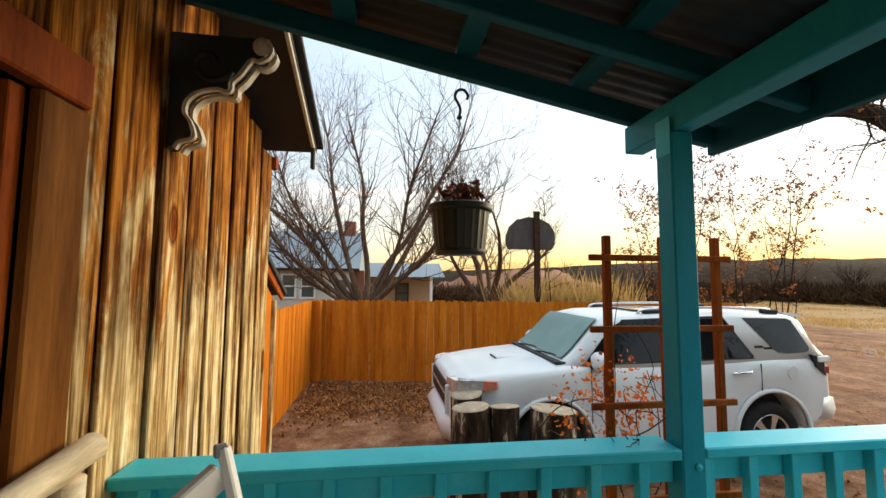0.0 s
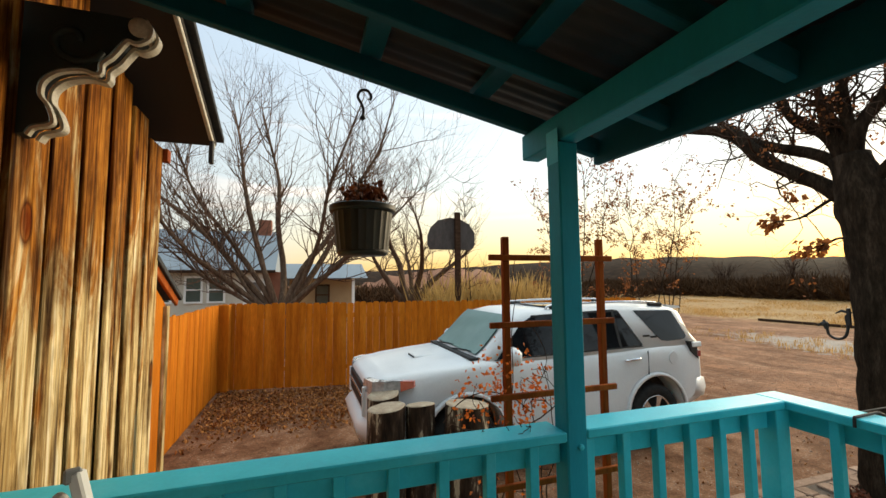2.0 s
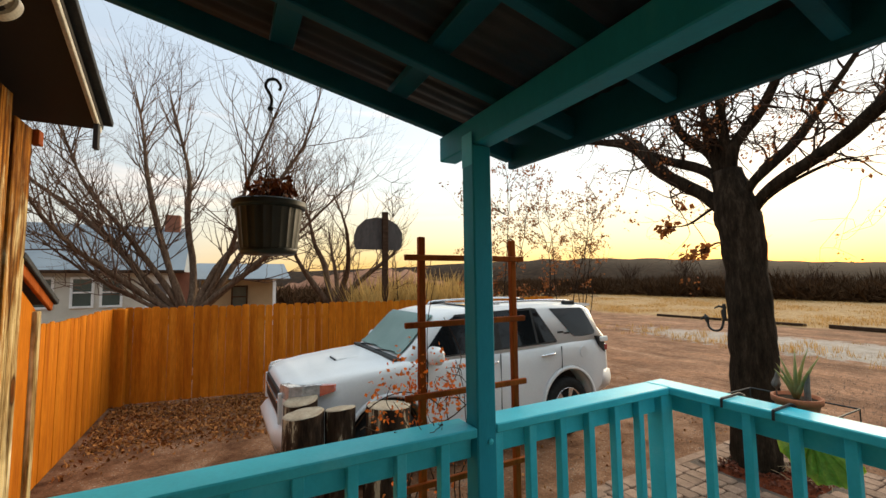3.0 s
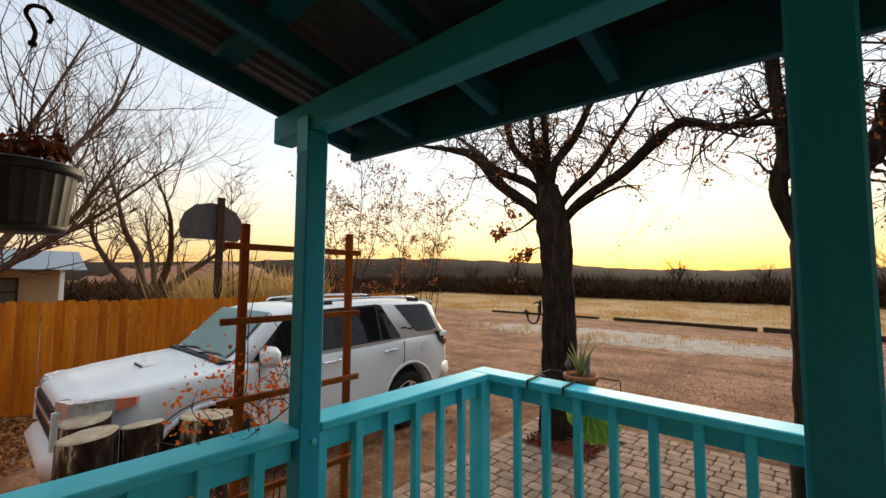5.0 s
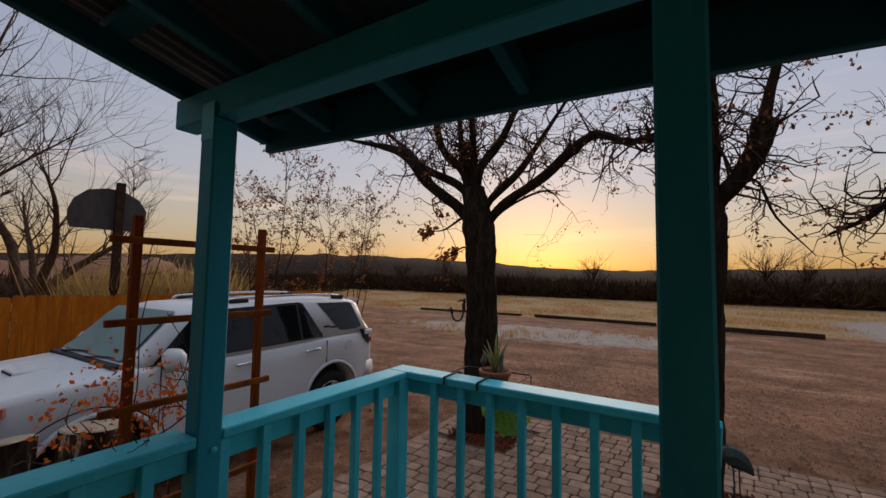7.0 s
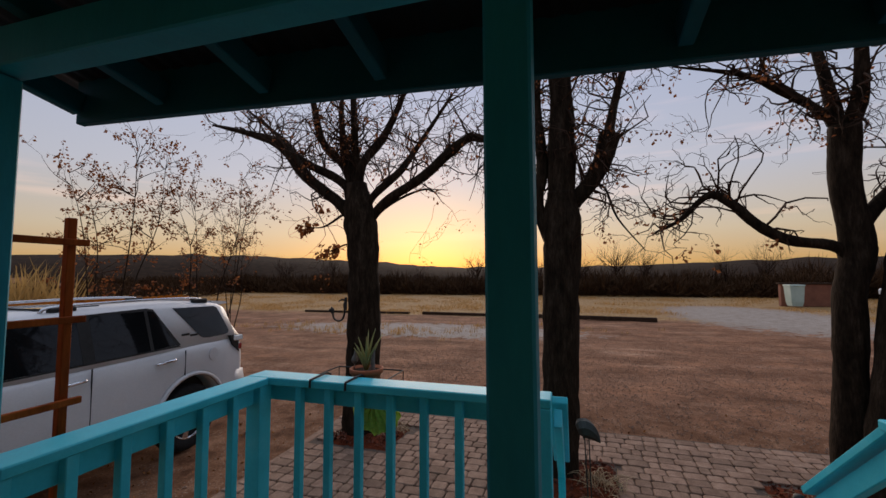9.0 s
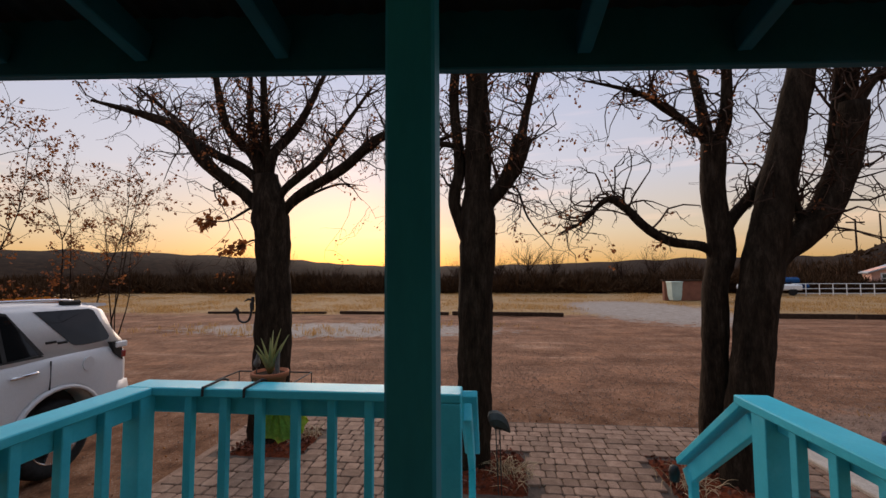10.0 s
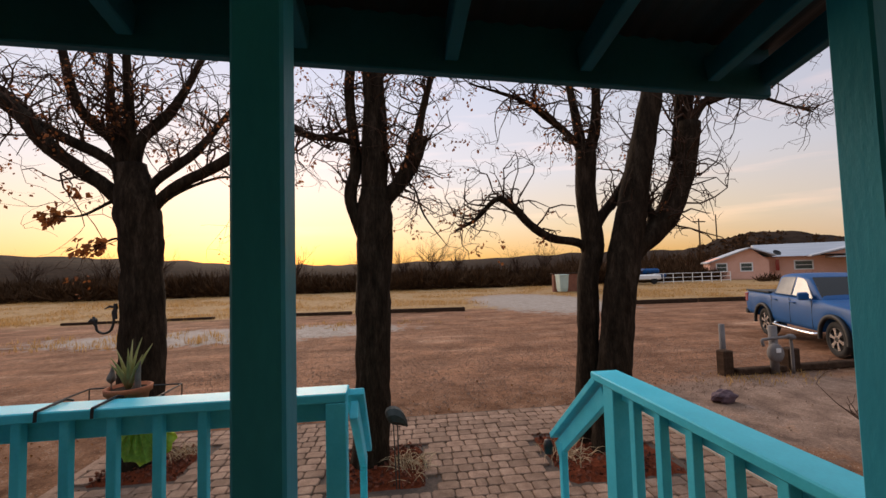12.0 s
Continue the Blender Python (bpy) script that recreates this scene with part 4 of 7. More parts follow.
yard_tree((6.06, 2.83, 0), "pollarded tree with grey-brown bark and few dead leaves", [(-0.11, -0.09), (-0.07, 1.15), (-0.08, 2.29), (-0.13, 2.96), (-0.23, 3.55)], [0.25, 0.235, 0.215, 0.235, 0.16], [
    ([(-0.46, 3.26), (-1.0, 3.7, -0.1), (-1.45, 4.22, -0.1), (-2.1, 4.5, 0.0), (-2.92, 4.75)], (0.088, 0.019)),
    ([(-0.49, 3.63), (-1.29, 4.05, 0.17), (-1.75, 4.46, 0.33), (-2.67, 5.17, 0.5)], (0.068, 0.019)),
    ([(-0.42, 3.85), (-0.68, 4.21, -0.2), (-0.80, 5.2, -0.4)], (0.068, 0.034)),
    ([(-0.3, 3.85), (-0.56, 4.37, 0.2), (-0.72, 5.4, 0.4)], (0.052, 0.025)),
    ([(-0.21, 3.77), (-0.17, 4.3, -0.15), (-0.13, 5.4, -0.3)], (0.060, 0.034)),
    ([(-0.11, 3.85), (0.16, 4.39, 0.25), (0.5, 5.4, 0.5)], (0.068, 0.030)),
    ([(0.07, 3.36), (0.42, 3.77, 0.2), (0.64, 4.21, 0.4), (1.1, 5.0, 0.6)], (0.056, 0.021)),
    ([(0.24, 3.25), (0.88, 3.57, -0.1), (1.54, 4.0, -0.2), (2.03, 3.82, -0.3), (2.6, 3.95, -0.4)], (0.068, 0.015)),
    ([(-0.35, 3.75), (-0.41, 4.29)], (0.060, 0.051)),
    ([(-0.34, 3.12), (-0.75, 2.94), (-1.09, 2.95)], (0.018, 0.004)),
    ([(-0.33, 2.65), (-0.53, 2.6), (-0.7, 2.55)], (0.014, 0.004)),
    ([(0.19, 3.12), (0.57, 3.33), (0.93, 3.4), (1.14, 3.18)], (0.019, 0.004)),
], 11, 16, 0.2, 1.0, 0.45, 0.85, 0.22, [(-1.09, 2.92), (-1.0, 2.98), (-1.05, 2.90), (-0.66, 2.61), (-0.56, 2.62), (-0.7, 2.55), (-0.8, 3.25)])
yard_tree((5.58, 0.22, 0), "knobbly pollarded tree trunk with short stubs and curling twigs", [(-0.02, -0.09), (0.03, 1.1), (0.06, 2.08), (0.08, 2.74), (0.09, 3.15)], [0.225, 0.20, 0.195, 0.215, 0.165], [
    ([(0.09, 3.11), (0.09, 3.62), (0.11, 4.11), (0.07, 5.0)], (0.165, 0.12)),
    ([(-0.10, 2.72), (-0.19, 3.08), (-0.12, 3.49), (-0.19, 4.31), (-0.11, 5.0)], (0.075, 0.05)),
    ([(0.2, 3.01), (0.41, 3.25), (0.55, 3.52), (0.62, 3.78)], (0.095, 0.115)),
    ([(0.59, 3.70), (0.71, 4.24, 0.15), (0.95, 5.1, 0.3)], (0.06, 0.035)),
    ([(-0.12, 3.64), (-0.38, 3.71, -0.15), (-0.58, 3.69, -0.3), (-0.95, 3.85, -0.3)], (0.035, 0.012)),
    ([(0.18, 3.86), (0.15, 4.45), (0.29, 5.0)], (0.07, 0.035)),
    ([(0.51, 3.21), (0.66, 2.82, -0.1), (0.91, 2.45, -0.2)], (0.014, 0.004)),
], 23, 18, 0.17, 1.1, 0.45, 0.72, 0.22)
yard_tree((5.66, -2.44, 0), "leaning slender tree trunk with a long arching limb", [(-0.04, -0.09), (0.03, 1.05), (0.08, 2.04), (0.16, 2.44), (0.1, 3.11), (0.12, 3.65)], [0.155, 0.135, 0.130, 0.140, 0.122, 0.138], [
    ([(0.02, 2.45), (-0.38, 2.54), (-0.65, 2.71), (-0.88, 2.95), (-1.08, 3.04), (-1.35, 2.79), (-1.6, 2.66)], (0.055, 0.012)),
    ([(0.07, 3.65), (0.06, 4.12, 0.1), (-0.02, 4.9, 0.2)], (0.07, 0.04)),
    ([(0.18, 3.68), (0.23, 4.04, -0.1), (0.2, 4.9, -0.2)], (0.075, 0.04)),
    ([(-0.01, 3.77), (-0.44, 4.07, -0.1), (-0.8, 4.23, -0.2), (-1.44, 4.36, -0.3)], (0.045, 0.01)),
    ([(0.25, 2.74), (0.59, 3.15, 0.03), (0.85, 3.61, 0.07), (1.16, 4.2, 0.1)], (0.065, 0.05)),
], 37, 17, 0.14, 1.2, 0.45, 0.65, 0.3)
yard_tree((5.38, -2.62, 0), "thick leaning tree trunk forking into stubby boughs", [(-0.11, -0.2), (0.04, 1.02), (0.18, 2.03), (0.33, 2.71), (0.49, 3.41), (0.66, 4.12), (0.88, 5.0)], [0.225, 0.194, 0.184, 0.178, 0.155, 0.14, 0.115], [
    ([(0.36, 2.37), (0.72, 2.67, -0.03), (0.96, 3.12, -0.05), (1.07, 3.49, -0.08), (1.12, 3.92, -0.1)], (0.145, 0.125)),
    ([(1.16, 3.85), (1.41, 4.2), (1.84, 4.49), (2.23, 4.71)], (0.065, 0.02)),
    ([(0.98, 3.48), (1.14, 4.16, 0.1), (1.31, 5.0, 0.2)], (0.065, 0.035)),
    ([(1.41, 4.2), (1.88, 4.31, -0.1), (2.34, 4.15, -0.2), (2.65, 4.01, -0.3)], (0.035, 0.008)),
    ([(0.62, 2.70), (0.56, 2.92)], (0.06, 0.04)),
    ([(1.14, 3.8), (1.26, 4.29, 0.05), (1.45, 5.0, 0.1)], (0.07, 0.04)),
], 41, 16, 0.02, 1.0, 0.45, 0.8, 0.18)


def bare_tree(base, label, stems, seed, height, twigs, twig_len, leafy=0.0, group="bare trees past the fence"):
    """A many-stemmed winter tree."""
    rnd_ = random.Random(seed)
    t = thing("tree", base, label, "tree", group)
    b = Vector(base)
    pieces, leaves = [], []
    part("trunk", rough_limb([b + Vector((0, 0, -0.1)), b + Vector((0, 0, 0.7)), b + Vector((0, 0, 1.4))], [0.34, 0.30, 0.24], seed)[0], PALE_BARK, t, smooth=True)
    for az_, lean_, ln_, r_ in stems:
        d = Vector((math.cos(az_) * lean_, math.sin(az_) * lean_, 1)).normalized()
        p = b + Vector((0, 0, 1.2))
        pts = [p]
        for i in range(5):
            d = (d + Vector((rnd_.gauss(0, 0.16), rnd_.gauss(0, 0.16), 0.06))).normalized()
            p = p + d * ln_ / 5
            pts.append(p)
        (v, f), sp, rad = rough_limb(pts, [r_ * 0.85, r_ * 0.66, r_ * 0.6, r_ * 0.42, r_ * 0.28, r_ * 0.12], seed, 7, 3)
        part("limb", (v, f), PALE_BARK, t, smooth=True)
        for _ in range(twigs):
            i = rnd_.randint(len(sp) // 4, len(sp) - 1)
            w = (sp[i] - sp[max(0, i - 2)]).normalized() * 0.8 + Vector((rnd_.gauss(0, 0.5), rnd_.gauss(0, 0.5), rnd_.gauss(0.2, 0.3)))
            grow(sp[i], w, twig_len * rnd_.uniform(0.5, 1.2), min(0.022, rad[i] * 0.5), rnd_, pieces, leaves, 2, 0.35, 0.1, (2, 4), leafy, 4)
    part("crown", joined(pieces), PALE_TWIG, t, "fine bare twigs")
    if leaves:
        part("foliage", joined(leaves), DRYLEAF, t, "few dry leaves")
    return t


bare_tree((-0.35, 13.6, 0), "large bare many-stemmed winter tree behind the fence", [(2.9, 1.3, 5.2, 0.13), (2.6, 0.75, 7.0, 0.14), (1.6, 0.35, 7.6, 0.14), (0.3, 0.30, 7.8, 0.15), (0.1, 0.75, 7.4, 0.14), (-0.1, 1.5, 5.4, 0.12), (3.3, 0.38, 7.4, 0.13), (3.1, 2.2, 4.0, 0.09), (0.0, 0.5, 7.0, 0.11), (0.2, 1.1, 6.4, 0.10), (2.9, 0.5, 7.2, 0.11), (3.2, 1.5, 5.0, 0.09)], 5, 6, 26, 2.1)
bare_tree((3.9, 14.5, 0), "bare pollarded tree with thick upright stubs", [(3.0, 0.9, 3.4, 0.16), (2.5, 0.3, 4.2, 0.17), (0.2, 0.2, 4.0, 0.16), (0.0, 0.7, 3.4, 0.17), (1.5, 0.4, 3.6, 0.13)], 15, 5, 13, 1.6)


# ---- vehicles ----
def loft(rings):
    vs = [p for ring in rings for p in ring]
    n = len(rings[0])
    fs = [(i * n + k, i * n + (k + 1) % n, (i + 1) * n + (k + 1) % n, (i + 1) * n + k) for i in range(len(rings) - 1) for k in range(n)]
    return vs, fs + [tuple(range(n - 1, -1, -1)), tuple(range((len(rings) - 1) * n, len(rings) * n))]


def between(table, x):
    for (xa, *a), (xb, *b) in zip(table, table[1:]):
        if x <= xb:
            t = max(0, (x - xa) / (xb - xa))
            t = t * t * (3 - 2 * t) * 0.35 + t * 0.65
            return [p + (q - p) * t for p, q in zip(a, b)]
    return list(table[-1][1:])


def lower_body(table, arches, steps=150):
    """Skin from the sill to the belt: rows of x, half width, sill z, top z. arches: x, z and radius of the wheel openings."""
    x0, x1 = table[0][0], table[-1][0]
    rings = []
    for i in range(steps + 1):
        x = x0 + (x1 - x0) * i / steps
        w, zb, zt = between(table, x)
        for ax, az_, ar in arches:
            if abs(x - ax) < ar:
                zb = max(zb, az_ + math.sqrt(ar * ar - (x - ax) ** 2))
        e = min(1.0, (zt - zb) / 0.7)
        half = [(w * 0.80, zb), (w * 0.97, zb + 0.012), (w * 0.992, zb + 0.12 * e), (w, zb + (zt - zb) * 0.45), (w * 0.995, zb + (zt - zb) * 0.72), (w * 0.975, zt - 0.09 * e), (w * 0.94, zt - 0.025), (w * 0.86, zt), (w * 0.45, zt + 0.012)]
        rings.append([(x, y, z) for y, z in half] + [(x, -y, z) for y, z in reversed(half)])
    return loft(rings)


def cabin(table, steps=36):
    """Skin over the windows: rows of x, half width at the belt, belt z, half width at the roof, roof z."""
    x0, x1 = table[0][0], table[-1][0]
    rings = []
    for i in range(steps + 1):
        x = x0 + (x1 - x0) * i / steps
        wb, zb, wt, zr = between(table, x)
        h = zr - zb
        half = [(wb, zb - 0.03), (wb + (wt - wb) * 0.86, zb + h * 0.86), (wt - 0.015, zr - h * 0.06), (wt - 0.09, zr - h * 0.012), (wt * 0.4, zr + 0.004)]
        rings.append([(x, y, z) for y, z in half] + [(x, -y, z) for y, z in reversed(half)])
    return loft(rings)


def side_panel(table, poly, side, proud=0.006, thick=0.01):
    """A pane on the cabin's flank: (x, share of the height) pairs."""
    vs = []
    for off in (proud, proud - thick):
        for x, f in poly:
            wb, zb, wt, zr = between(table, x)
            vs.append((x, side * (wb + (wt - wb) * f + off), zb + (zr - zb) * f))
    n = len(poly)
    return vs, [tuple(range(n)), tuple(range(2 * n - 1, n - 1, -1))] + [(i, i + n, (i + 1) % n + n, (i + 1) % n) for i in range(n)]


def ring_arc(r0, r1, y0, y1, a0, a1, cx, cz, n=18):
    """A flat arc with depth, for wheel-arch flares."""
    vs = []
    for i in range(n + 1):
        a = radians(a0 + (a1 - a0) * i / n)
        for r, y in ((r0, y0), (r1, y0), (r1 - 0.012, y1), (r0, y1)):
            vs.append((cx + r * math.cos(a), y, cz + r * math.sin(a)))
    return vs, [(4 * i + k, 4 * i + (k + 1) % 4, 4 * i + 4 + (k + 1) % 4, 4 * i + 4 + k) for i in range(n) for k in range(4)]


def wheel(car, cx, y, side, r=0.385, w=0.25, spokes=6, dark=False, cz=None):
    cz = r if cz is None else cz

    def turned(v):
        return [(cx + p[0], y + side * (p[2] - w), cz + p[1]) for p in v]
    v, f = lathe([(r * 0.55, 0.0), (r * 0.88, 0.0), (r * 0.97, 0.03), (r, 0.07), (r, w - 0.06), (r * 0.965, w - 0.02), (r * 0.86, w), (r * 0.66, w - 0.012), (r * 0.62, w - 0.05), (r * 0.5, w - 0.06)], 32)
    ty = part("tyre", (turned(v), f[:-2]), RUBBER, car, world=False, smooth=True)
    v, f = lathe([(0.0, w - 0.11), (r * 0.60, w - 0.11), (r * 0.655, w - 0.02), (r * 0.64, w - 0.008), (r * 0.60, w - 0.03)], 28)
    rim = part("rim", (turned(v), f[:-2]), TRIM_BLACK if dark else ALLOY, car, world=False, smooth=True)
    part("brake_shadow", (turned(lathe([(0.0, w - 0.108), (r * 0.58, w - 0.108), (r * 0.58, w - 0.1), (0.0, w - 0.1)], 20)[0]), lathe([(0.0, 0), (1, 0), (1, 1), (0.0, 1)], 20)[1]), TRIM_BLACK, rim, world=False)
    for k in range(spokes):
        a = 2 * math.pi * (k + 0.25) / spokes
        ca, sa = math.cos(a), math.sin(a)
        pts = []
        for rr, hw in ((0.05, 0.035), (r * 0.36, 0.030), (r * 0.63, 0.048)):
            for s in (-1, 1):
                pts.append((cx + rr * ca - s * hw * sa, rr * sa + s * hw * ca + cz))
        vs = [(px, y + side * -0.045, pz) for px, pz in pts] + [(px, y + side * -0.018, pz) for px, pz in pts]
        fs = [(0, 1, 3, 2), (2, 3, 5, 4), (6, 8, 9, 7), (8, 10, 11, 9), (0, 2, 8, 6), (2, 4, 10, 8), (1, 7, 9, 3), (3, 9, 11, 5), (4, 5, 11, 10), (0, 6, 7, 1)]
        part("spoke", (vs, fs), ALLOY, rim, world=False)
    v, f = lathe([(0.0, w - 0.05), (0.055, w - 0.05), (0.05, w - 0.012), (0.0, w - 0.010)], 14)
    part("hub_cap", (turned(v), f), TRIM_BLACK, rim, world=False)


def flat(car, name, poly, y0, y1, mat_, label=""):
    """A raised panel on a flank, from an (x, z) outline."""
    return part(name, prism(poly, y0, y1, lambda u, v, w: (u, w, v)), mat_, car, label, world=False)


def handle(car, x, z, y, side, mat_):
    pts = smooth_line([(x - 0.125, y, z), (x - 0.09, y + side * 0.03, z + 0.006), (x + 0.09, y + side * 0.03, z + 0.016), (x + 0.125, y, z + 0.014)], 4)
    part("door_handle", tube(pts, [0.018] * len(pts), 8), mat_, car, world=False, smooth=True)


def lifted(dz, rings):
    """A loft raised by dz."""
    return loft([[(x, y, z + dz) for x, y, z in ring] for ring in rings])


def suv(loc, rz):
    c = thing("suv", loc, "pearl-white mid-size SUV with dark windows parked on dirt", "car", rz=rz)
    c.scale = (0.97, 0.97, 0.97)
    W = 0.945
    low = [(-3.76, 0.62, 0.52, 1.06), (-3.72, 0.76, 0.36, 1.105), (-3.55, 0.88, 0.30, 1.15), (-3.25, 0.925, 0.30, 1.19), (-2.8, W, 0.34, 1.235), (-2.45, W, 0.36, 1.265), (-1.2, W, 0.36, 1.27), (0.0, W, 0.36, 1.30), (0.75, 0.93, 0.42, 1.32), (1.06, 0.90, 0.50, 1.30), (1.17, 0.82, 0.54, 1.22)]
    part("body", lower_body(low, ((-2.64, 0.40, 0.50), (0.20, 0.40, 0.50))), SUV_PAINT, c, world=False, smooth=True)
    cab = [(-2.52, 0.86, 1.24, 0.79, 1.25), (-2.42, 0.87, 1.25, 0.78, 1.31), (-1.90, 0.895, 1.26, 0.72, 1.775), (-1.6, 0.90, 1.26, 0.72, 1.83), (-0.8, 0.90, 1.27, 0.72, 1.855), (0.1, 0.90, 1.29, 0.72, 1.855), (0.80, 0.885, 1.31, 0.69, 1.825), (0.93, 0.87, 1.31, 0.68, 1.77), (1.13, 0.85, 1.29, 0.67, 1.31)]
    part("cabin", cabin(cab), SUV_PAINT, c, world=False, smooth=True)
    # hood with a scoop
    part("hood_scoop", box((-3.05, -0.16, 1.20), (-2.75, 0.16, 1.25), 0.012), SUV_PAINT, c, world=False)
    part("scoop_mouth", box((-3.058, -0.14, 1.212), (-3.049, 0.14, 1.242), 0.002), TRIM_BLACK, c, world=False)
    # windscreen
    vs, n = [], 9
    for off in (0.022, 0.008):
        for i in range(n):
            x = -2.42 + 0.50 * i / (n - 1)
            wb, zb, wt, zr = between(cab, x)
            vs += [(x - off * 0.7, q * (wt - 0.04), zr + off * 0.8) for q in (-1, -0.5, 0, 0.5, 1)]
    fs = [(5 * i + k, 5 * i + k + 1, 5 * i + k + 6, 5 * i + k + 5) for i in range(n - 1) for k in range(4)]
    fs += [tuple(5 * n + q for q in reversed(f)) for f in fs]
    part("windscreen", (vs, fs), SCREEN_GLASS, c, world=False, smooth=True)
    part("cowl", box((-2.53, -0.82, 1.262), (-2.40, 0.82, 1.297), 0.008), TRIM_BLACK, c, world=False)
    for y0 in (-0.5, 0.15):
        part("wiper", tube([(-2.48, y0 + 0.45, 1.302), (-2.425, y0 + 0.05, 1.335), (-2.43, y0 - 0.10, 1.34)], [0.010, 0.008, 0.005], 6), TRIM_BLACK, c, world=False)
    for s in (-1, 1):
        part("front_window", side_panel(cab, [(-2.20, 0.07), (-1.08, 0.05), (-1.08, 0.865), (-1.66, 0.865), (-1.80, 0.79)], s), CAR_GLASS, c, world=False)
        part("rear_window", side_panel(cab, [(-1.00, 0.05), (-0.37, 0.05), (-0.37, 0.865), (-1.00, 0.865)], s), CAR_GLASS, c, world=False)
        part("quarter_glass", side_panel(cab, [(-0.33, 0.05), (-0.02, 0.06), (-0.25, 0.84), (-0.33, 0.865)], s), CAR_GLASS, c, world=False)
        part("cargo_window", side_panel(cab, [(0.36, 0.16), (0.40, 0.11), (0.50, 0.085), (0.74, 0.085), (0.84, 0.11), (0.885, 0.19), (0.87, 0.30), (0.76, 0.84), (0.70, 0.885), (0.02, 0.875)], s), CAR_GLASS, c, world=False)
        part("window_trim", side_panel(cab, [(-2.26, 0.015), (0.03, 0.015), (0.00, 0.05), (-2.20, 0.06)], s, 0.009), TRIM_BLACK, c, world=False)
        part("window_post", side_panel(cab, [(-1.10, 0.04), (-0.98, 0.04), (-0.98, 0.885), (-1.10, 0.885)], s, 0.008), TRIM_BLACK, c, world=False)
        yy = s * (W + 0.001)
        for cx, rr in ((-2.64, 0.512), (0.20, 0.512)):
            part("wheel_well", box((cx - 0.55, min(s * 0.62, s * 0.66), 0.30), (cx + 0.55, max(s * 0.62, s * 0.66), 1.0), 0), BLACKISH, c, world=False)
            part("arch_flare", ring_arc(rr - 0.012, rr + 0.035, s * (W - 0.02), s * (W + 0.022), -12, 192, cx, 0.40), SUV_PAINT, c, world=False, smooth=True)
            wheel(c, cx, s * (W - 0.02), s, 0.42, cz=0.352)
        part("window_trim", side_panel(cab, [(-0.37, 0.05), (-0.33, 0.05), (-0.33, 0.865), (-0.37, 0.865)], s, 0.008), TRIM_BLACK, c, world=False)
        part("window_trim", side_panel(cab, [(-0.02, 0.05), (0.03, 0.05), (-0.25, 0.89), (-0.33, 0.92), (-1.64, 0.905), (-1.66, 0.865), (-0.33, 0.865), (-0.25, 0.84)], s, 0.007), TRIM_BLACK, c, world=False)
        for xs in (-2.15, -1.04, 0.07):
            flat(c, "door_seam", [(xs - 0.004, 0.45 if xs < 0 else 0.90), (xs + 0.004, 0.45 if xs < 0 else 0.90), (xs + 0.004, 1.24), (xs - 0.004, 1.24)], s * (W - 0.012), s * (W + 0.0015), TRIM_BLACK)
        handle(c, -1.22, 1.12, s * (W - 0.006), s, CHROME)
        handle(c, -0.20, 1.135, s * (W - 0.006), s, CHROME)
        flat(c, "rocker_trim", [(-2.14, 0.30), (-0.44, 0.30), (-0.44, 0.42), (-2.14, 0.42)], s * (W - 0.02), s * (W + 0.018), SUV_PAINT)
        # headlamp, tail lamp, mirror, roof rail
        hl = part("headlamp", lifted(0.075, [[(-3.775, s * 0.56, 0.905), (-3.765, s * 0.56, 1.035), (-3.66, s * 0.56, 1.045), (-3.66, s * 0.56, 0.90)], [(-3.72, s * 0.82, 0.905), (-3.71, s * 0.82, 1.045), (-3.58, s * 0.79, 1.055), (-3.58, s * 0.79, 0.90)], [(-3.60, s * 0.90, 0.92), (-3.59, s * 0.895, 1.055), (-3.52, s * 0.85, 1.06), (-3.52, s * 0.85, 0.91)], [(-3.40, s * 0.945, 0.94), (-3.40, s * 0.94, 1.06), (-3.38, s * 0.89, 1.06), (-3.38, s * 0.89, 0.93)]]), LAMP_CLEAR, c, world=False)
        part("turn_signal", lifted(0.075, [[(-3.42, s * 0.95, 0.945), (-3.42, s * 0.945, 1.055), (-3.38, s * 0.89, 1.055), (-3.38, s * 0.89, 0.945)], [(-3.27, s * 0.955, 0.975), (-3.27, s * 0.95, 1.045), (-3.24, s * 0.91, 1.045), (-3.24, s * 0.91, 0.975)]]), LAMP_AMBER, hl, world=False)
        tl = part("tail_lamp", lifted(0.09, [[(0.88, s * 0.930, 1.10), (0.84, s * 0.925, 1.24), (0.84, s * 0.86, 1.24), (0.88, s * 0.86, 1.10)], [(1.03, s * 0.915, 0.98), (1.01, s * 0.91, 1.23), (1.01, s * 0.8, 1.23), (1.03, s * 0.8, 0.98)], [(1.12, s * 0.81, 0.95), (1.10, s * 0.81, 1.21), (1.07, s * 0.75, 1.21), (1.07, s * 0.75, 0.95)]]), TRIM_BLACK, c, "black lamp housing with clear lens", world=False)
        part("lens", box((0.90, s * 0.915 - 0.03, 1.24), (1.07, s * 0.915 + 0.016, 1.318), 0.012), WHITE, tl, world=False)
        part("reflector", box((1.00, s * 0.905 - 0.02, 1.10), (1.07, s * 0.905 + 0.014, 1.19), 0.008), LAMP_RED, tl, world=False)
        v, f = lathe([(0.0, -0.12), (0.07, -0.115), (0.098, -0.05), (0.10, 0.05), (0.06, 0.11), (0.0, 0.115)], 14)
        mm = pose(-2.10, s * 1.07, 1.335) @ Matrix.Diagonal((0.95, 1.6, 0.85, 1))
        part("mirror", ([mm @ Vector(p) for p in v], f), SUV_PAINT, c, "white mirror cap", world=False, smooth=True)
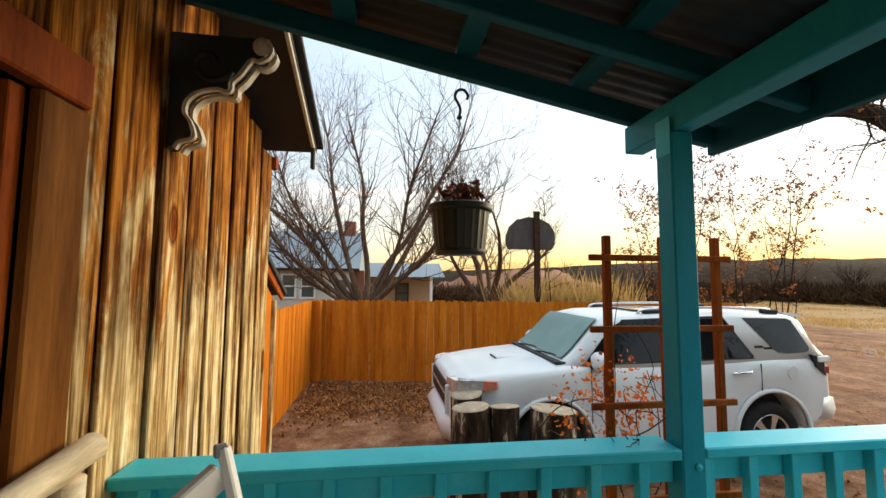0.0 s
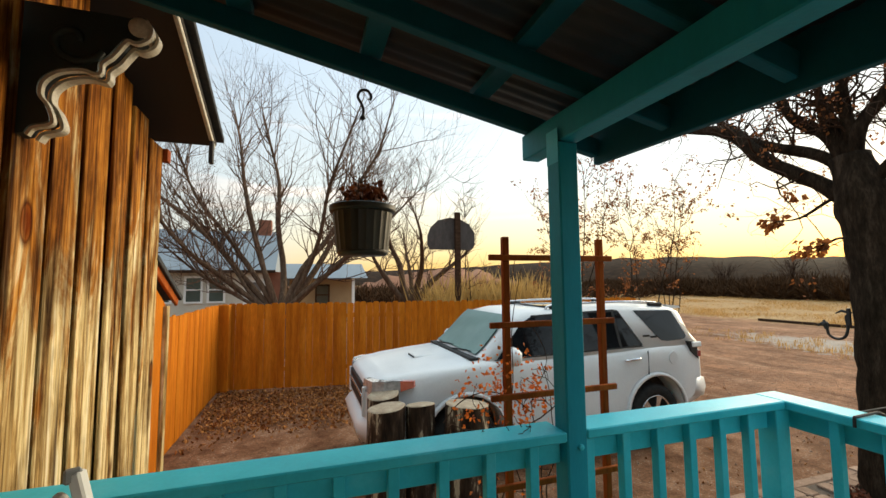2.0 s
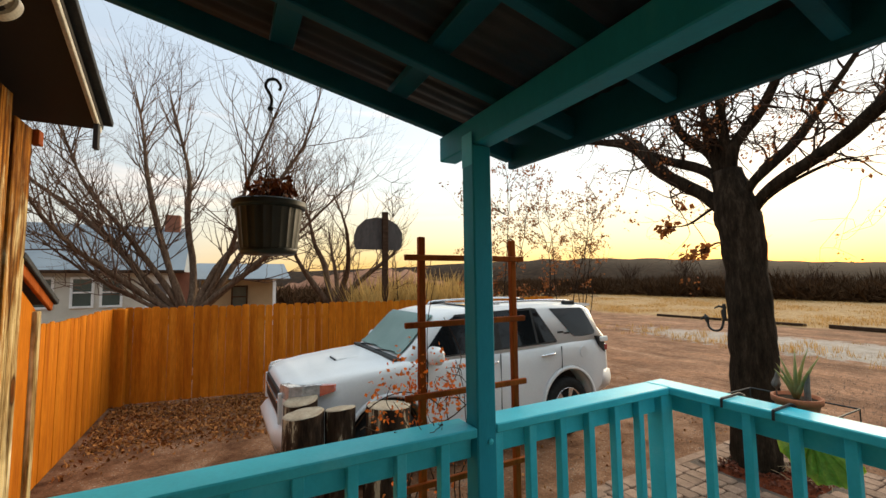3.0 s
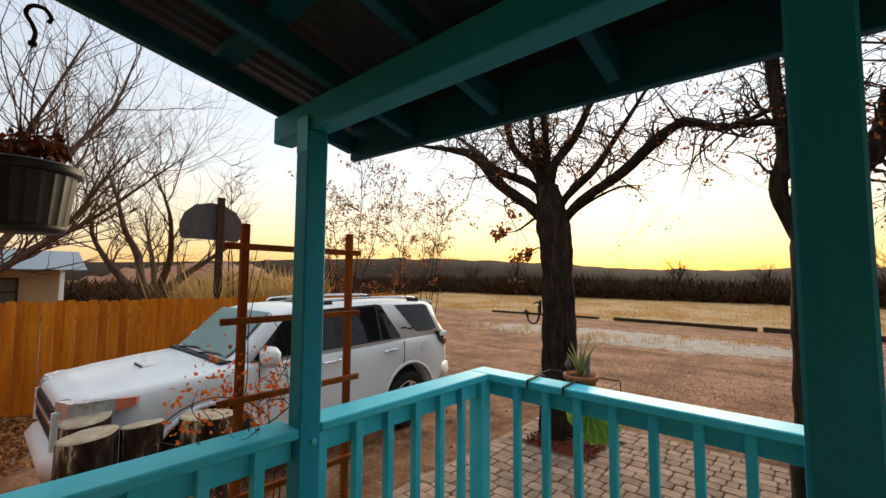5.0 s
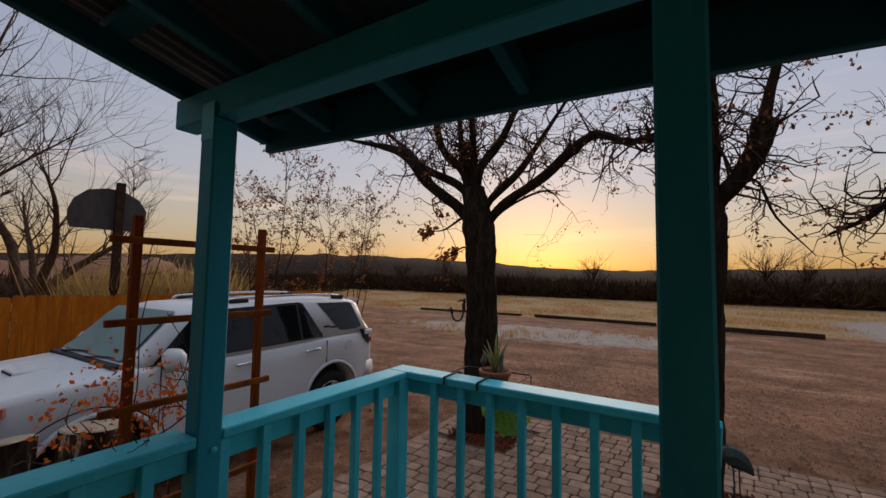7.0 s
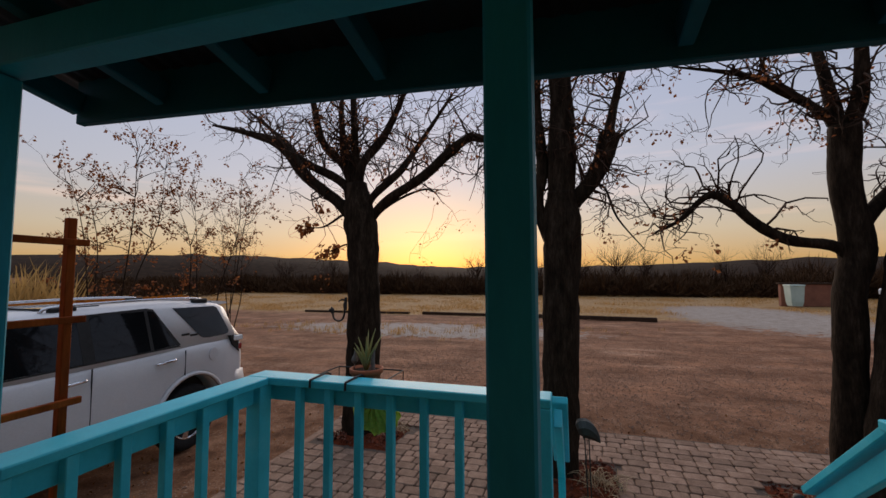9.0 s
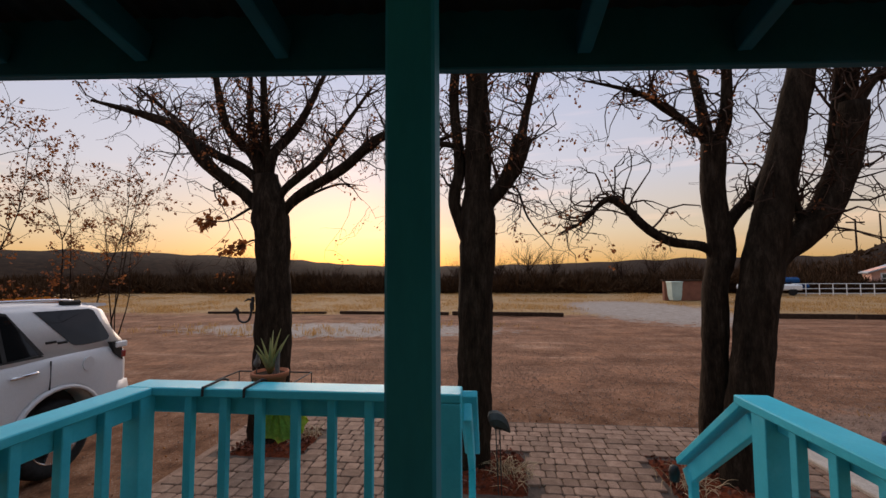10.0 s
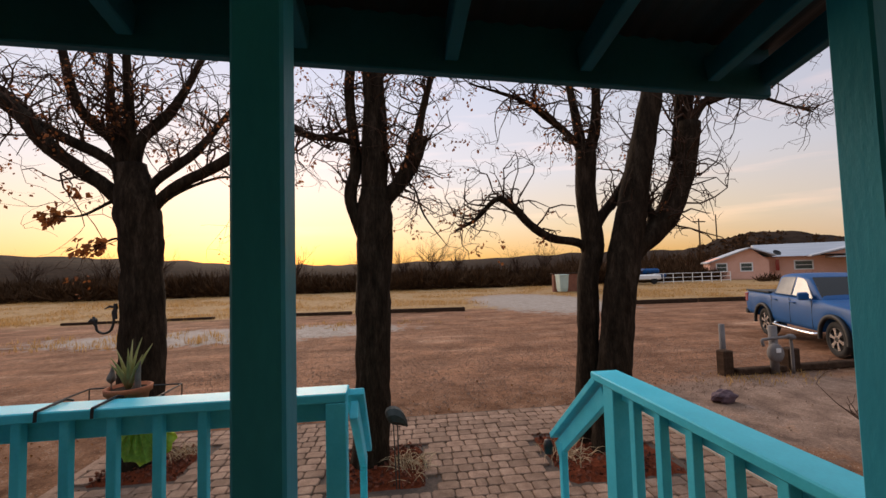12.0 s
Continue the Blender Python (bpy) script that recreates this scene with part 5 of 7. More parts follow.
        part("mirror_base", box((-2.14, min(s * 0.88, s * 1.06), 1.225), (-2.02, max(s * 0.88, s * 1.06), 1.275), 0.012), TRIM_BLACK, c, world=False)
        rail = smooth_line([(-1.35, s * 0.62, 1.83), (-1.2, s * 0.62, 1.885), (-0.2, s * 0.625, 1.905), (0.5, s * 0.62, 1.885), (0.68, s * 0.62, 1.82)], 5)
        part("roof_rail", tube(rail, [0.017] * len(rail), 8), ALLOY, c, world=False, smooth=True)
        for xr in (-1.15, 0.55):
            part("rail_foot", box((xr - 0.13, s * 0.62 - 0.03, 1.815), (xr + 0.13, s * 0.62 + 0.03, 1.885), 0.02), TRIM_BLACK, c, world=False)
        flat(c, "fuel_door", [(0.52 + 0.075 * math.cos(a * math.pi / 6), 1.12 + 0.085 * math.sin(a * math.pi / 6)) for a in range(12)], s * (W - 0.02), s * (W - 0.0005), SUV_PAINT) if s < 0 else None
        for k in range(2):
            flat(c, "badge", [(0.08 + k * 0.13, 1.42 - k * 0.02), (0.19 + k * 0.13, 1.42 - k * 0.02), (0.19 + k * 0.13, 1.445 - k * 0.02), (0.08 + k * 0.13, 1.445 - k * 0.02)], s * 0.848, s * 0.862, TRIM_BLACK)
    for ys in (-0.62, 0.62):
        part("grille_post", box((-3.795, ys - 0.02, 0.70), (-3.74, ys + 0.02, 1.03), 0.01), SUV_PAINT, c, world=False)
    part("grille", box((-3.785, -0.56, 0.76), (-3.74, 0.56, 1.04), 0.02), TRIM_BLACK, c, world=False)
    part("grille_bar", box((-3.80, -0.54, 0.90), (-3.775, 0.54, 0.94), 0.008), ALLOY, c, world=False)
    part("bumper", loft([[(-3.84, y, 0.50), (-3.86, y, 0.60), (-3.80, y, 0.68), (-3.66, y, 0.68), (-3.66, y, 0.42), (-3.78, y, 0.40)] if abs(y) < 0.6 else [(-3.66, y, 0.50), (-3.68, y, 0.60), (-3.64, y, 0.68), (-3.45, y * 0.98, 0.68), (-3.45, y * 0.98, 0.42), (-3.62, y, 0.40)] for y in (-0.93, -0.86, -0.55, 0.55, 0.86, 0.93)]), SUV_PAINT, c, world=False, smooth=True)
    part("skid_plate", box((-3.80, -0.5, 0.34), (-3.60, 0.5, 0.44), 0.03), ALLOY, c, world=False)
    part("rear_bumper", loft([[(1.20, y, 0.52), (1.25, y, 0.64), (1.22, y, 0.80), (0.98, y, 0.80), (0.98, y, 0.52)] if abs(y) < 0.6 else [(1.10, y, 0.54), (1.15, y, 0.66), (1.12, y, 0.80), (0.78, y, 0.80), (0.78, y, 0.54)] for y in (-0.905, -0.86, -0.5, 0.5, 0.86, 0.905)]), SUV_PAINT, c, world=False, smooth=True)
    part("spoiler", loft([[(0.76, y, 1.84), (1.06, y * 0.97, 1.815), (1.08, y * 0.97, 1.785), (0.82, y, 1.77)] for y in (-0.62, -0.3, 0.3, 0.62)]), SUV_PAINT, c, world=False)
    part("sunroof", box((-1.25, -0.42, 1.858), (-0.65, 0.42, 1.868), 0.004), CAR_GLASS, c, world=False)
    return c


suv((4.71, 5.63, 0.066), 1.0)


def pickup(loc, rz):
    c = thing("pickup_truck", loc, "blue crew-cab pickup truck with black arches and silver step", "truck", rz=rz)
    W = 0.93
    low = [(-4.12, 0.66, 0.60, 0.98), (-4.06, 0.80, 0.48, 1.08), (-3.8, 0.89, 0.44, 1.14), (-3.24, W, 0.46, 1.19), (-2.7, W, 0.48, 1.23), (-0.85, W, 0.48, 1.25), (0.0, W, 0.50, 1.26), (0.9, W, 0.56, 1.27), (1.18, 0.90, 0.60, 1.26)]
    part("body", lower_body(low, ((-3.24, 0.40, 0.47), (0.0, 0.40, 0.47))), BLUE_PAINT, c, world=False, smooth=True)
    cab = [(-2.72, 0.85, 1.21, 0.76, 1.22), (-2.6, 0.86, 1.22, 0.75, 1.30), (-1.95, 0.87, 1.23, 0.68, 1.76), (-1.5, 0.875, 1.23, 0.68, 1.83), (-0.95, 0.875, 1.24, 0.68, 1.83), (-0.60, 0.87, 1.24, 0.67, 1.79), (-0.36, 0.86, 1.24, 0.66, 1.26)]
    part("cabin", cabin(cab), BLUE_PAINT, c, world=False, smooth=True)
    part("bed_floor", box((-0.32, -0.72, 1.262), (1.12, 0.72, 1.285), 0.004), TRIM_BLACK, c, world=False)
    vs = []
    for off in (0.010, -0.004):
        vs += [(-2.60 - off, -0.78, 1.27 + off), (-2.60 - off, 0.78, 1.27 + off), (-2.0 - off, 0.64, 1.735 + off), (-2.0 - off, -0.64, 1.735 + off)]
    part("windscreen", (vs, [(0, 1, 2, 3), (7, 6, 5, 4), (0, 4, 5, 1), (1, 5, 6, 2), (2, 6, 7, 3), (3, 7, 4, 0)]), CAR_GLASS, c, world=False)
    for s in (-1, 1):
        part("front_window", side_panel(cab, [(-2.38, 0.07), (-1.50, 0.07), (-1.50, 0.85), (-1.78, 0.85), (-1.92, 0.76)], s), REFLECT_GLASS, c, world=False)
        part("rear_window", side_panel(cab, [(-1.42, 0.07), (-0.62, 0.07), (-0.70, 0.80), (-0.80, 0.85), (-1.42, 0.85)], s), REFLECT_GLASS, c, world=False)
        for cx in (-3.24, 0.0):
            part("wheel_well", box((cx - 0.55, min(s * 0.60, s * 0.64), 0.32), (cx + 0.55, max(s * 0.60, s * 0.64), 1.02), 0), BLACKISH, c, world=False)
            part("arch_flare", ring_arc(0.47, 0.56, s * (W - 0.02), s * (W + 0.045), -8, 188, cx, 0.40), TRIM_BLACK, c, world=False, smooth=True)
            wheel(c, cx, s * (W - 0.02), s, 0.40, 0.26, 6, True)
        for xs in (-2.45, -1.46, -0.50):
            flat(c, "door_seam", [(xs - 0.004, 0.55), (xs + 0.004, 0.55), (xs + 0.004, 1.21), (xs - 0.004, 1.21)], s * (W - 0.012), s * (W + 0.0015), TRIM_BLACK)
        handle(c, -1.62, 1.09, s * (W - 0.006), s, BLUE_PAINT)
        handle(c, -0.70, 1.10, s * (W - 0.006), s, BLUE_PAINT)
        step = smooth_line([(-2.62, s * 0.85, 0.46), (-2.5, s * 0.99, 0.42), (-0.75, s * 0.99, 0.42), (-0.62, s * 0.85, 0.46)], 4)
        part("side_step", tube(step, [0.04] * len(step), 8), CHROME, c, world=False, smooth=True)
        part("headlamp", box((-4.10, min(s * 0.58, s * 0.86), 0.92), (-3.78, max(s * 0.58, s * 0.875), 1.06), 0.03), LAMP_CLEAR, c, world=False)
        part("tail_lamp", box((1.02, min(s * 0.80, s * 0.925), 0.92), (1.20, max(s * 0.80, s * 0.925), 1.20), 0.02), LAMP_RED, c, world=False)
        part("mirror", box((-2.36, min(s * 0.90, s * 1.12), 1.20), (-2.22, max(s * 0.90, s * 1.12), 1.39), 0.035), BLUE_PAINT, c, world=False)
        part("bed_rail", box((-0.34, s * 0.86 - 0.05, 1.255), (1.16, s * 0.86 + 0.05, 1.31), 0.015), TRIM_BLACK, c, world=False)
    part("grille", box((-4.16, -0.55, 0.74), (-4.08, 0.55, 1.03), 0.02), TRIM_BLACK, c, world=False)
    part("bumper", box((-4.20, -0.90, 0.50), (-3.92, 0.90, 0.72), 0.05), BLUE_PAINT, c, world=False)
    part("rear_bumper", box((1.14, -0.90, 0.52), (1.32, 0.90, 0.70), 0.03), TRIM_BLACK, c, world=False)
    return c


pickup((11.35, -11.91, 0), -23.1)


# ---- patio of tumbled pavers with three planting beds ----
BEDS = [(5.55, 6.40, 2.28, 3.22), (4.93, 5.92, -0.37, 0.62), (4.70, 5.92, -3.08, -1.75)]
PATIO = (2.75, 6.985, -3.72, 3.40)
patio = thing("pavement", (4.8, 0, 0), "patio of tumbled grey-brown concrete pavers", "pavement", kind="structure")
tagged(part("joint_bed", box((PATIO[0], PATIO[2], -0.05), (PATIO[1], PATIO[3], 0.012), 0), JOINT_SAND, patio))


def paver_mesh(w, d, seed):
    r = random.Random(seed)
    c = 0.019
    ring = [(c, 0), (w - c, 0), (w, c), (w, d - c), (w - c, d), (c, d), (0, d - c), (0, c)]
    ring = [(x + r.uniform(-0.003, 0.003), y_ + r.uniform(-0.003, 0.003)) for x, y_ in ring]
    mid = (w / 2, d / 2)
    vs = [(x, y_, 0) for x, y_ in ring] + [(x, y_, 0.028) for x, y_ in ring] + [(x + (mid[0] - x) * 0.10, y_ + (mid[1] - y_) * 0.10, 0.036) for x, y_ in ring]
    fs = [(i, (i + 1) % 8, (i + 1) % 8 + 8, i + 8) for i in range(8)] + [(i + 8, (i + 1) % 8 + 8, (i + 1) % 8 + 16, i + 16) for i in range(8)] + [tuple(range(16, 24))]
    return vs, fs


PV = {}
for ln_ in (0.115, 0.165, 0.225):
    for k in range(2):
        me = bpy.data.meshes.new("paver")
        me.from_pydata(*(lambda q: (q[0], [], q[1]))(paver_mesh(0.152, ln_ - 0.008, k)))
        me.materials.append(PAVER)
        PV[(ln_, k)] = me
rest, count = [], 0
x = PATIO[0]
pr = random.Random(3)
slots = []
while x < PATIO[1] - 0.1:
    yy = PATIO[2] + pr.uniform(-0.08, 0)
    while yy < PATIO[3] - 0.06:
        ln_ = pr.choice((0.115, 0.165, 0.165, 0.225, 0.225))
        if not any(a - 0.03 < x + 0.08 < b + 0.03 and c - 0.03 < yy + ln_ / 2 < d + 0.03 for a, b, c, d in BEDS) and not (x < 3.3 and -1.1 < yy < 0.2):
            slots.append((x, yy, ln_, pr.randrange(2), pr.uniform(-1.2, 1.2), pr.uniform(-0.004, 0.004)))
        yy += ln_
    x += 0.16
slots.sort(key=lambda s: abs(s[0] - 5.3) + abs(s[1] + 0.2) * 0.6)
for i, (px_, py_, ln_, k, rz_, dz) in enumerate(slots):
    m = pose(px_, py_, dz, 0, 0, rz_)
    if i < 300:
        ob = new("paver", PV[(ln_, k)])
        ob.parent = patio
        ob.matrix_basis = Matrix.Translation((-4.8, 0, 0)) @ m
    else:
        v, f = paver_mesh(0.152, ln_ - 0.008, k)
        rest.append(([m @ Vector(q) for q in v], f))
tagged(part("paver_field", joined(rest), PAVER_FAR, patio), kind="stuff")
curb = part("curb", box((2.9, -3.84, -0.05), (6.98, -3.58, 0.075), 0.012), CONCRETE)
tagged(curb, "pale concrete curb along the patio edge", "curb", kind="structure")
part("edge_strip", box((2.6, 3.40, -0.05), (6.99, 3.52, 0.02), 0.01), PAVER_FAR, patio)


def straw(cx, cy, n, spread, seed, z0=0.03):
    r = random.Random(seed)
    out = []
    for _ in range(n):
        p = Vector((cx + r.gauss(0, spread), cy + r.gauss(0, spread), z0))
        a = r.uniform(0, 6.28)
        l = r.uniform(0.08, 0.28)
        q = p + Vector((math.cos(a) * l, math.sin(a) * l, r.uniform(0.0, 0.12)))
        out.append(tube(smooth_line([p, (p + q) / 2 + Vector((0, 0, r.uniform(0.02, 0.09))), q], 2), [0.004, 0.0035, 0.003, 0.0025, 0.001], 3, False))
    return joined(out)


lr0 = random.Random(77)
for i, (a, b, c, d) in enumerate(BEDS):
    vs, fs = [], []
    n = 14
    for u in range(n + 1):
        for w in range(n + 1):
            e = min(u, n - u, w, n - w) / n
            vs.append((a + (b - a) * u / n, c + (d - c) * w / n, 0.008 + 0.06 * min(1, e * 5) * (0.6 + 0.6 * noise.noise((u * 0.7, w * 0.7, i)))))
    fs = [(u * (n + 1) + w, (u + 1) * (n + 1) + w, (u + 1) * (n + 1) + w + 1, u * (n + 1) + w + 1) for u in range(n) for w in range(n)]
    bed = tagged(part("planting_bed", (vs, fs), MULCH), "square bed of dark red mulch round a tree", "planting bed", "tree beds")
    chips = []
    for _ in range(420):
        chips.append(leaf((lr0.uniform(a + 0.02, b - 0.02), lr0.uniform(c + 0.02, d - 0.02), 0.05 + lr0.random() * 0.03), lr0, lr0.uniform(0.03, 0.075)))
    tagged(part("mulch_chips", joined(chips), CHIP), "loose red-brown bark chips in a bed", "mulch", kind="stuff")
    off = ((6.15, 2.50), (5.35, -0.22), (5.30, -1.98))[i]
    tagged(part("dry_grass_tuft", straw(*off, (70, 80, 60)[i], 0.11, i), STRAW), "tuft of dry straw-coloured grass in a bed", "dry grass", kind="stuff")

# ---- loose ground cover ----
lr = random.Random(5)
bits = []
for _ in range(17000):
    x, y = lr.uniform(-1.2, 6.0), lr.uniform(6.2, 9.9)
    dens = min(1, max(0, (y - 6.6 + 0.7 * noise.noise((x, y, 0))) / 1.6)) * (1 if x < 2.2 else 0.35)
    if lr.random() < dens and y < 9.75 - 0.154 * (x + 1.28):
        bits.append(leaf((x, y, 0.015 + lr.random() * 0.05), lr, lr.uniform(0.035, 0.08)))
for _ in range(700):
    x, y = lr.uniform(2.6, 9), lr.gauss(3.6, 2.5)
    bits.append(leaf((x, y, 0.02), lr, lr.uniform(0.025, 0.055)))
tagged(part("leaf_litter", joined(bits), LITTER), "scattered dry brown leaves on the dirt", "leaves", kind="stuff")
peb = []
for k in range(10500):
    x, y = (lr.uniform(2.6, 17), lr.uniform(-9, 8)) if k < 4000 else (7.0 + abs(lr.gauss(0, 3.2)), lr.uniform(-9.5, 4.5))
    if PATIO[0] < x < PATIO[1] and PATIO[2] < y < PATIO[3]:
        continue
    s = lr.uniform(0.006, 0.022)
    vs = [(x + s * a * lr.uniform(0.7, 1.2), y + s * b * lr.uniform(0.7, 1.2), 0.0 + s * c) for a, b, c in ((1, 0, 0), (0, 1, 0), (-1, 0, 0), (0, -1, 0), (0, 0, 0.8))]
    peb.append((vs, [(0, 1, 4), (1, 2, 4), (2, 3, 4), (3, 0, 4)]))
tagged(part("gravel", joined(peb), PAVER_FAR), "small pale pebbles strewn over the dirt", "gravel", kind="stuff")


def blades(spots, h, spread, seed, count, wide=0.012):
    r = random.Random(seed)
    out = []
    for x, y, s in spots:
        for _ in range(count):
            a = r.uniform(0, 6.28)
            l = h * s * r.uniform(0.5, 1.2)
            p = Vector((x + r.gauss(0, spread), y + r.gauss(0, spread), -0.02))
            t = p + Vector((math.cos(a) * l * 0.45, math.sin(a) * l * 0.45, l))
            w = Vector((-math.sin(a), math.cos(a), 0)) * wide * (1 + l)
            out.append(([p - w, p + w, (p + t) / 2 + w * 0.6 + Vector((0, 0, l * 0.12)), t, (p + t) / 2 - w * 0.6 + Vector((0, 0, l * 0.12))], [(0, 1, 2, 4), (4, 2, 3)]))
    return joined(out)


spots = []
while len(spots) < 6500:
    x, y = 23.6 + lr.random() ** 1.4 * 26, lr.uniform(-34, 48)
    hole = ((x - 27) / 8) ** 2 + ((y + 9.5) / 4.2) ** 2
    if hole > 0.9 + 0.4 * noise.noise((x * 0.6, y * 0.6, 0)) and noise.noise((x * 0.3, y * 0.3, 4)) > -0.05:
        spots.append((x, y, 1 + 0.9 * noise.noise((x * 0.4, y * 0.4, 9))))
tagged(part("grass_field", blades(spots, 0.17, 0.35, 3, 8, 0.010), GRASS), "field of tan dry winter grass", "grass", kind="stuff")
spots = [(lr.gauss(16.2, 0.9), lr.gauss(8.5, 2.2), lr.uniform(0.5, 0.9)) for _ in range(130)] + [(lr.gauss(7.75, 0.2), lr.gauss(-7.2, 0.5), lr.uniform(0.15, 0.35)) for _ in range(45)] + [(lr.gauss(18.5, 0.6), lr.gauss(2.0, 2.0), lr.uniform(0.4, 0.7)) for _ in range(60)]
tagged(part("grass_tufts", blades(spots, 0.30, 0.10, 8, 9, 0.008), GRASS), "tufts of dry yellow grass on the yard", "grass", kind="stuff")
spots = [(lr.uniform(4.6, 8.4), lr.uniform(12.7, 15.0), lr.uniform(0.7, 1.05)) for _ in range(260)]
tagged(part("reed_bed", blades(spots, 2.35, 0.22, 12, 12, 0.012), REED), "tall dry golden reeds behind the fence", "reeds", kind="stuff")


def thicket(n, place, h, seed, stems=26):
    """Bare winter scrub: rounded bushes of fine twigs fanning out from the root."""
    r = random.Random(seed)
    out = []
    for _ in range(n):
        x, y = place(r)
        s = h * (0.62 + 0.40 * noise.noise((x * 0.15, y * 0.13, seed)) + r.uniform(-0.2, 0.2))
        root = Vector((x, y, -0.1))
        for _ in range(stems):
            a, e = r.uniform(0, 6.28), r.uniform(0.05, 1.5)
            d = Vector((math.cos(a) * math.cos(e) * 0.85, math.sin(a) * math.cos(e) * 0.85, 0.12 + math.sin(e) * 0.88))
            p = root + d * s * r.uniform(0.0, 0.45) + Vector((r.gauss(0, 0.25), r.gauss(0, 0.25), 0))
            t = root + d * s * r.uniform(0.75, 1.12) + Vector((r.gauss(0, 0.15), r.gauss(0, 0.15), r.gauss(0, 0.1)))
            w = d.cross(Vector((r.gauss(0, 1), r.gauss(0, 1), r.gauss(0, 1)))).normalized() * r.uniform(0.03, 0.075)
            m_ = (p + t) / 2 + Vector((r.gauss(0, 0.18), r.gauss(0, 0.18), r.gauss(0, 0.1)))
            out.append(([p - w * 0.4, p + w * 0.4, m_ + w, t, m_ - w], [(0, 1, 2, 4), (4, 2, 3)]))
            q = m_ + (t - m_).cross(w).normalized() * r.uniform(-0.6, 0.6) + d * 0.35
            out.append(([m_ - w * 0.8, m_ + w * 0.8, q], [(0, 1, 2)]))
    return joined(out)


tagged(part("scrub_belt", thicket(1900, lambda r: (48 + abs(r.gauss(0, 7)), r.uniform(-42, 75)), 3.5, 4, 44), BRUSH), "belt of dark bare winter scrub along the field", "scrub", kind="stuff")
tagged(part("scrub_belt", thicket(420, lambda r: (r.uniform(60, 85), r.uniform(-85, -35)), 6.2, 14, 26), BRUSH), "dark scrub and small trees behind the pink house", "scrub", kind="stuff")
tagged(part("scrub_belt", thicket(420, lambda r: (r.uniform(-12, 40), r.uniform(40, 60)), 3.0, 24, 22), BRUSH), "brown scrub below the red slope", "scrub", kind="stuff")


tagged(part("scrub_belt", thicket(26, lambda r: (r.uniform(40.5, 42.0), r.uniform(-58, -40)), 1.3, 31, 30), BRUSH), "low brown shrubs along the front of the pink house", "shrubs", kind="stuff")


def hill_scrub(r0, tops, span, n, seed, h):
    """Low bushes over a far ridge."""
    r = random.Random(seed)
    out = []
    for _ in range(n):
        a, f = r.uniform(*span), r.uniform(0.15, 1.0)
        d = r0 * (1 + (0.12 * f / 0.45 if f < 0.45 else 0.12 + 0.18 * (f - 0.45) / 0.55))
        z = tops(a) * f
        if z < 0.5:
            continue
        for _ in range(7):
            p = Vector((d * math.cos(a) + r.gauss(0, 0.7), d * math.sin(a) + r.gauss(0, 0.7), z - 1.2))
            s_ = h * r.uniform(0.5, 1.1)
            k = r.uniform(0, 6.28)
            w = Vector((-math.sin(k), math.cos(k), 0)) * s_ * 0.45
            out.append(([p - w, p + w, p + w * 1.1 + Vector((0, 0, s_ * 0.9)), p + Vector((r.gauss(0, 0.3), 0, s_ * 1.35)), p - w * 1.1 + Vector((0, 0, s_ * 0.8))], [(0, 1, 2, 3, 4)]))
    return joined(out)


KNOLL = lambda a: -3 + bump_at(a, -0.77, 0.15, 11.2) + bump_at(a, -1.05, 0.22, 8.5) + bump_at(a, -0.5, 0.2, 3.5)
tagged(part("hill_scrub", hill_scrub(110, KNOLL, (-1.4, -0.4), 1500, 6, 1.1), BRUSH), "dark scrub bushes dotted over the knoll", "scrub", kind="stuff")


def field_tree(x, y, h, seed, label):
    r = random.Random(seed)
    t = thing("tree", (x, y, 0), label, "tree", "far bare trees")
    part("trunk", tube([(x, y, -0.2), (x + 0.1, y, h * 0.25), (x, y + 0.1, h * 0.5)], [h * 0.03, h * 0.022, h * 0.012], 6), BARK, t)
    pieces = []
    for _ in range(16):
        z = h * r.uniform(0.15, 0.5)
        a = r.uniform(0, 6.28)
        grow((x, y, z), (math.cos(a), math.sin(a), r.uniform(0.6, 1.6)), h * r.uniform(0.35, 0.55), h * 0.010, r, pieces, [], 2, 0.3, 0.1, (3, 5), 0, 3)
    part("crown", joined(pieces), TWIG, t)


for i, (x, y, h) in enumerate(((52, 11, 5.2), (55, 3.5, 4.4), (53, -1.5, 4.8), (56, -9, 5.4), (54, -17, 4.6), (51, 26, 5.0), (57, 35, 5.5), (50, 18, 3.8), (58, -6, 6.4), (62, -24, 5.8), (60, 46, 5.5))):
    field_tree(x, y, h, 50 + i, "bare spreading tree standing in the far scrub")


# ---- timbers, posts, meter, rock ----
def timber(a, b, w=0.2, h=0.2, label="old dark railway timber lying on the ground"):
    a, b = Vector(a), Vector(b)
    mid_ = (a + b) / 2
    t = thing("landscape_timber", (mid_.x, mid_.y, 0), label, "timber", "ground timbers")
    part("beam", bar(a + Vector((0, 0, h / 2)), b + Vector((0, 0, h / 2)), w, h, 0.02), TIMBER, t)


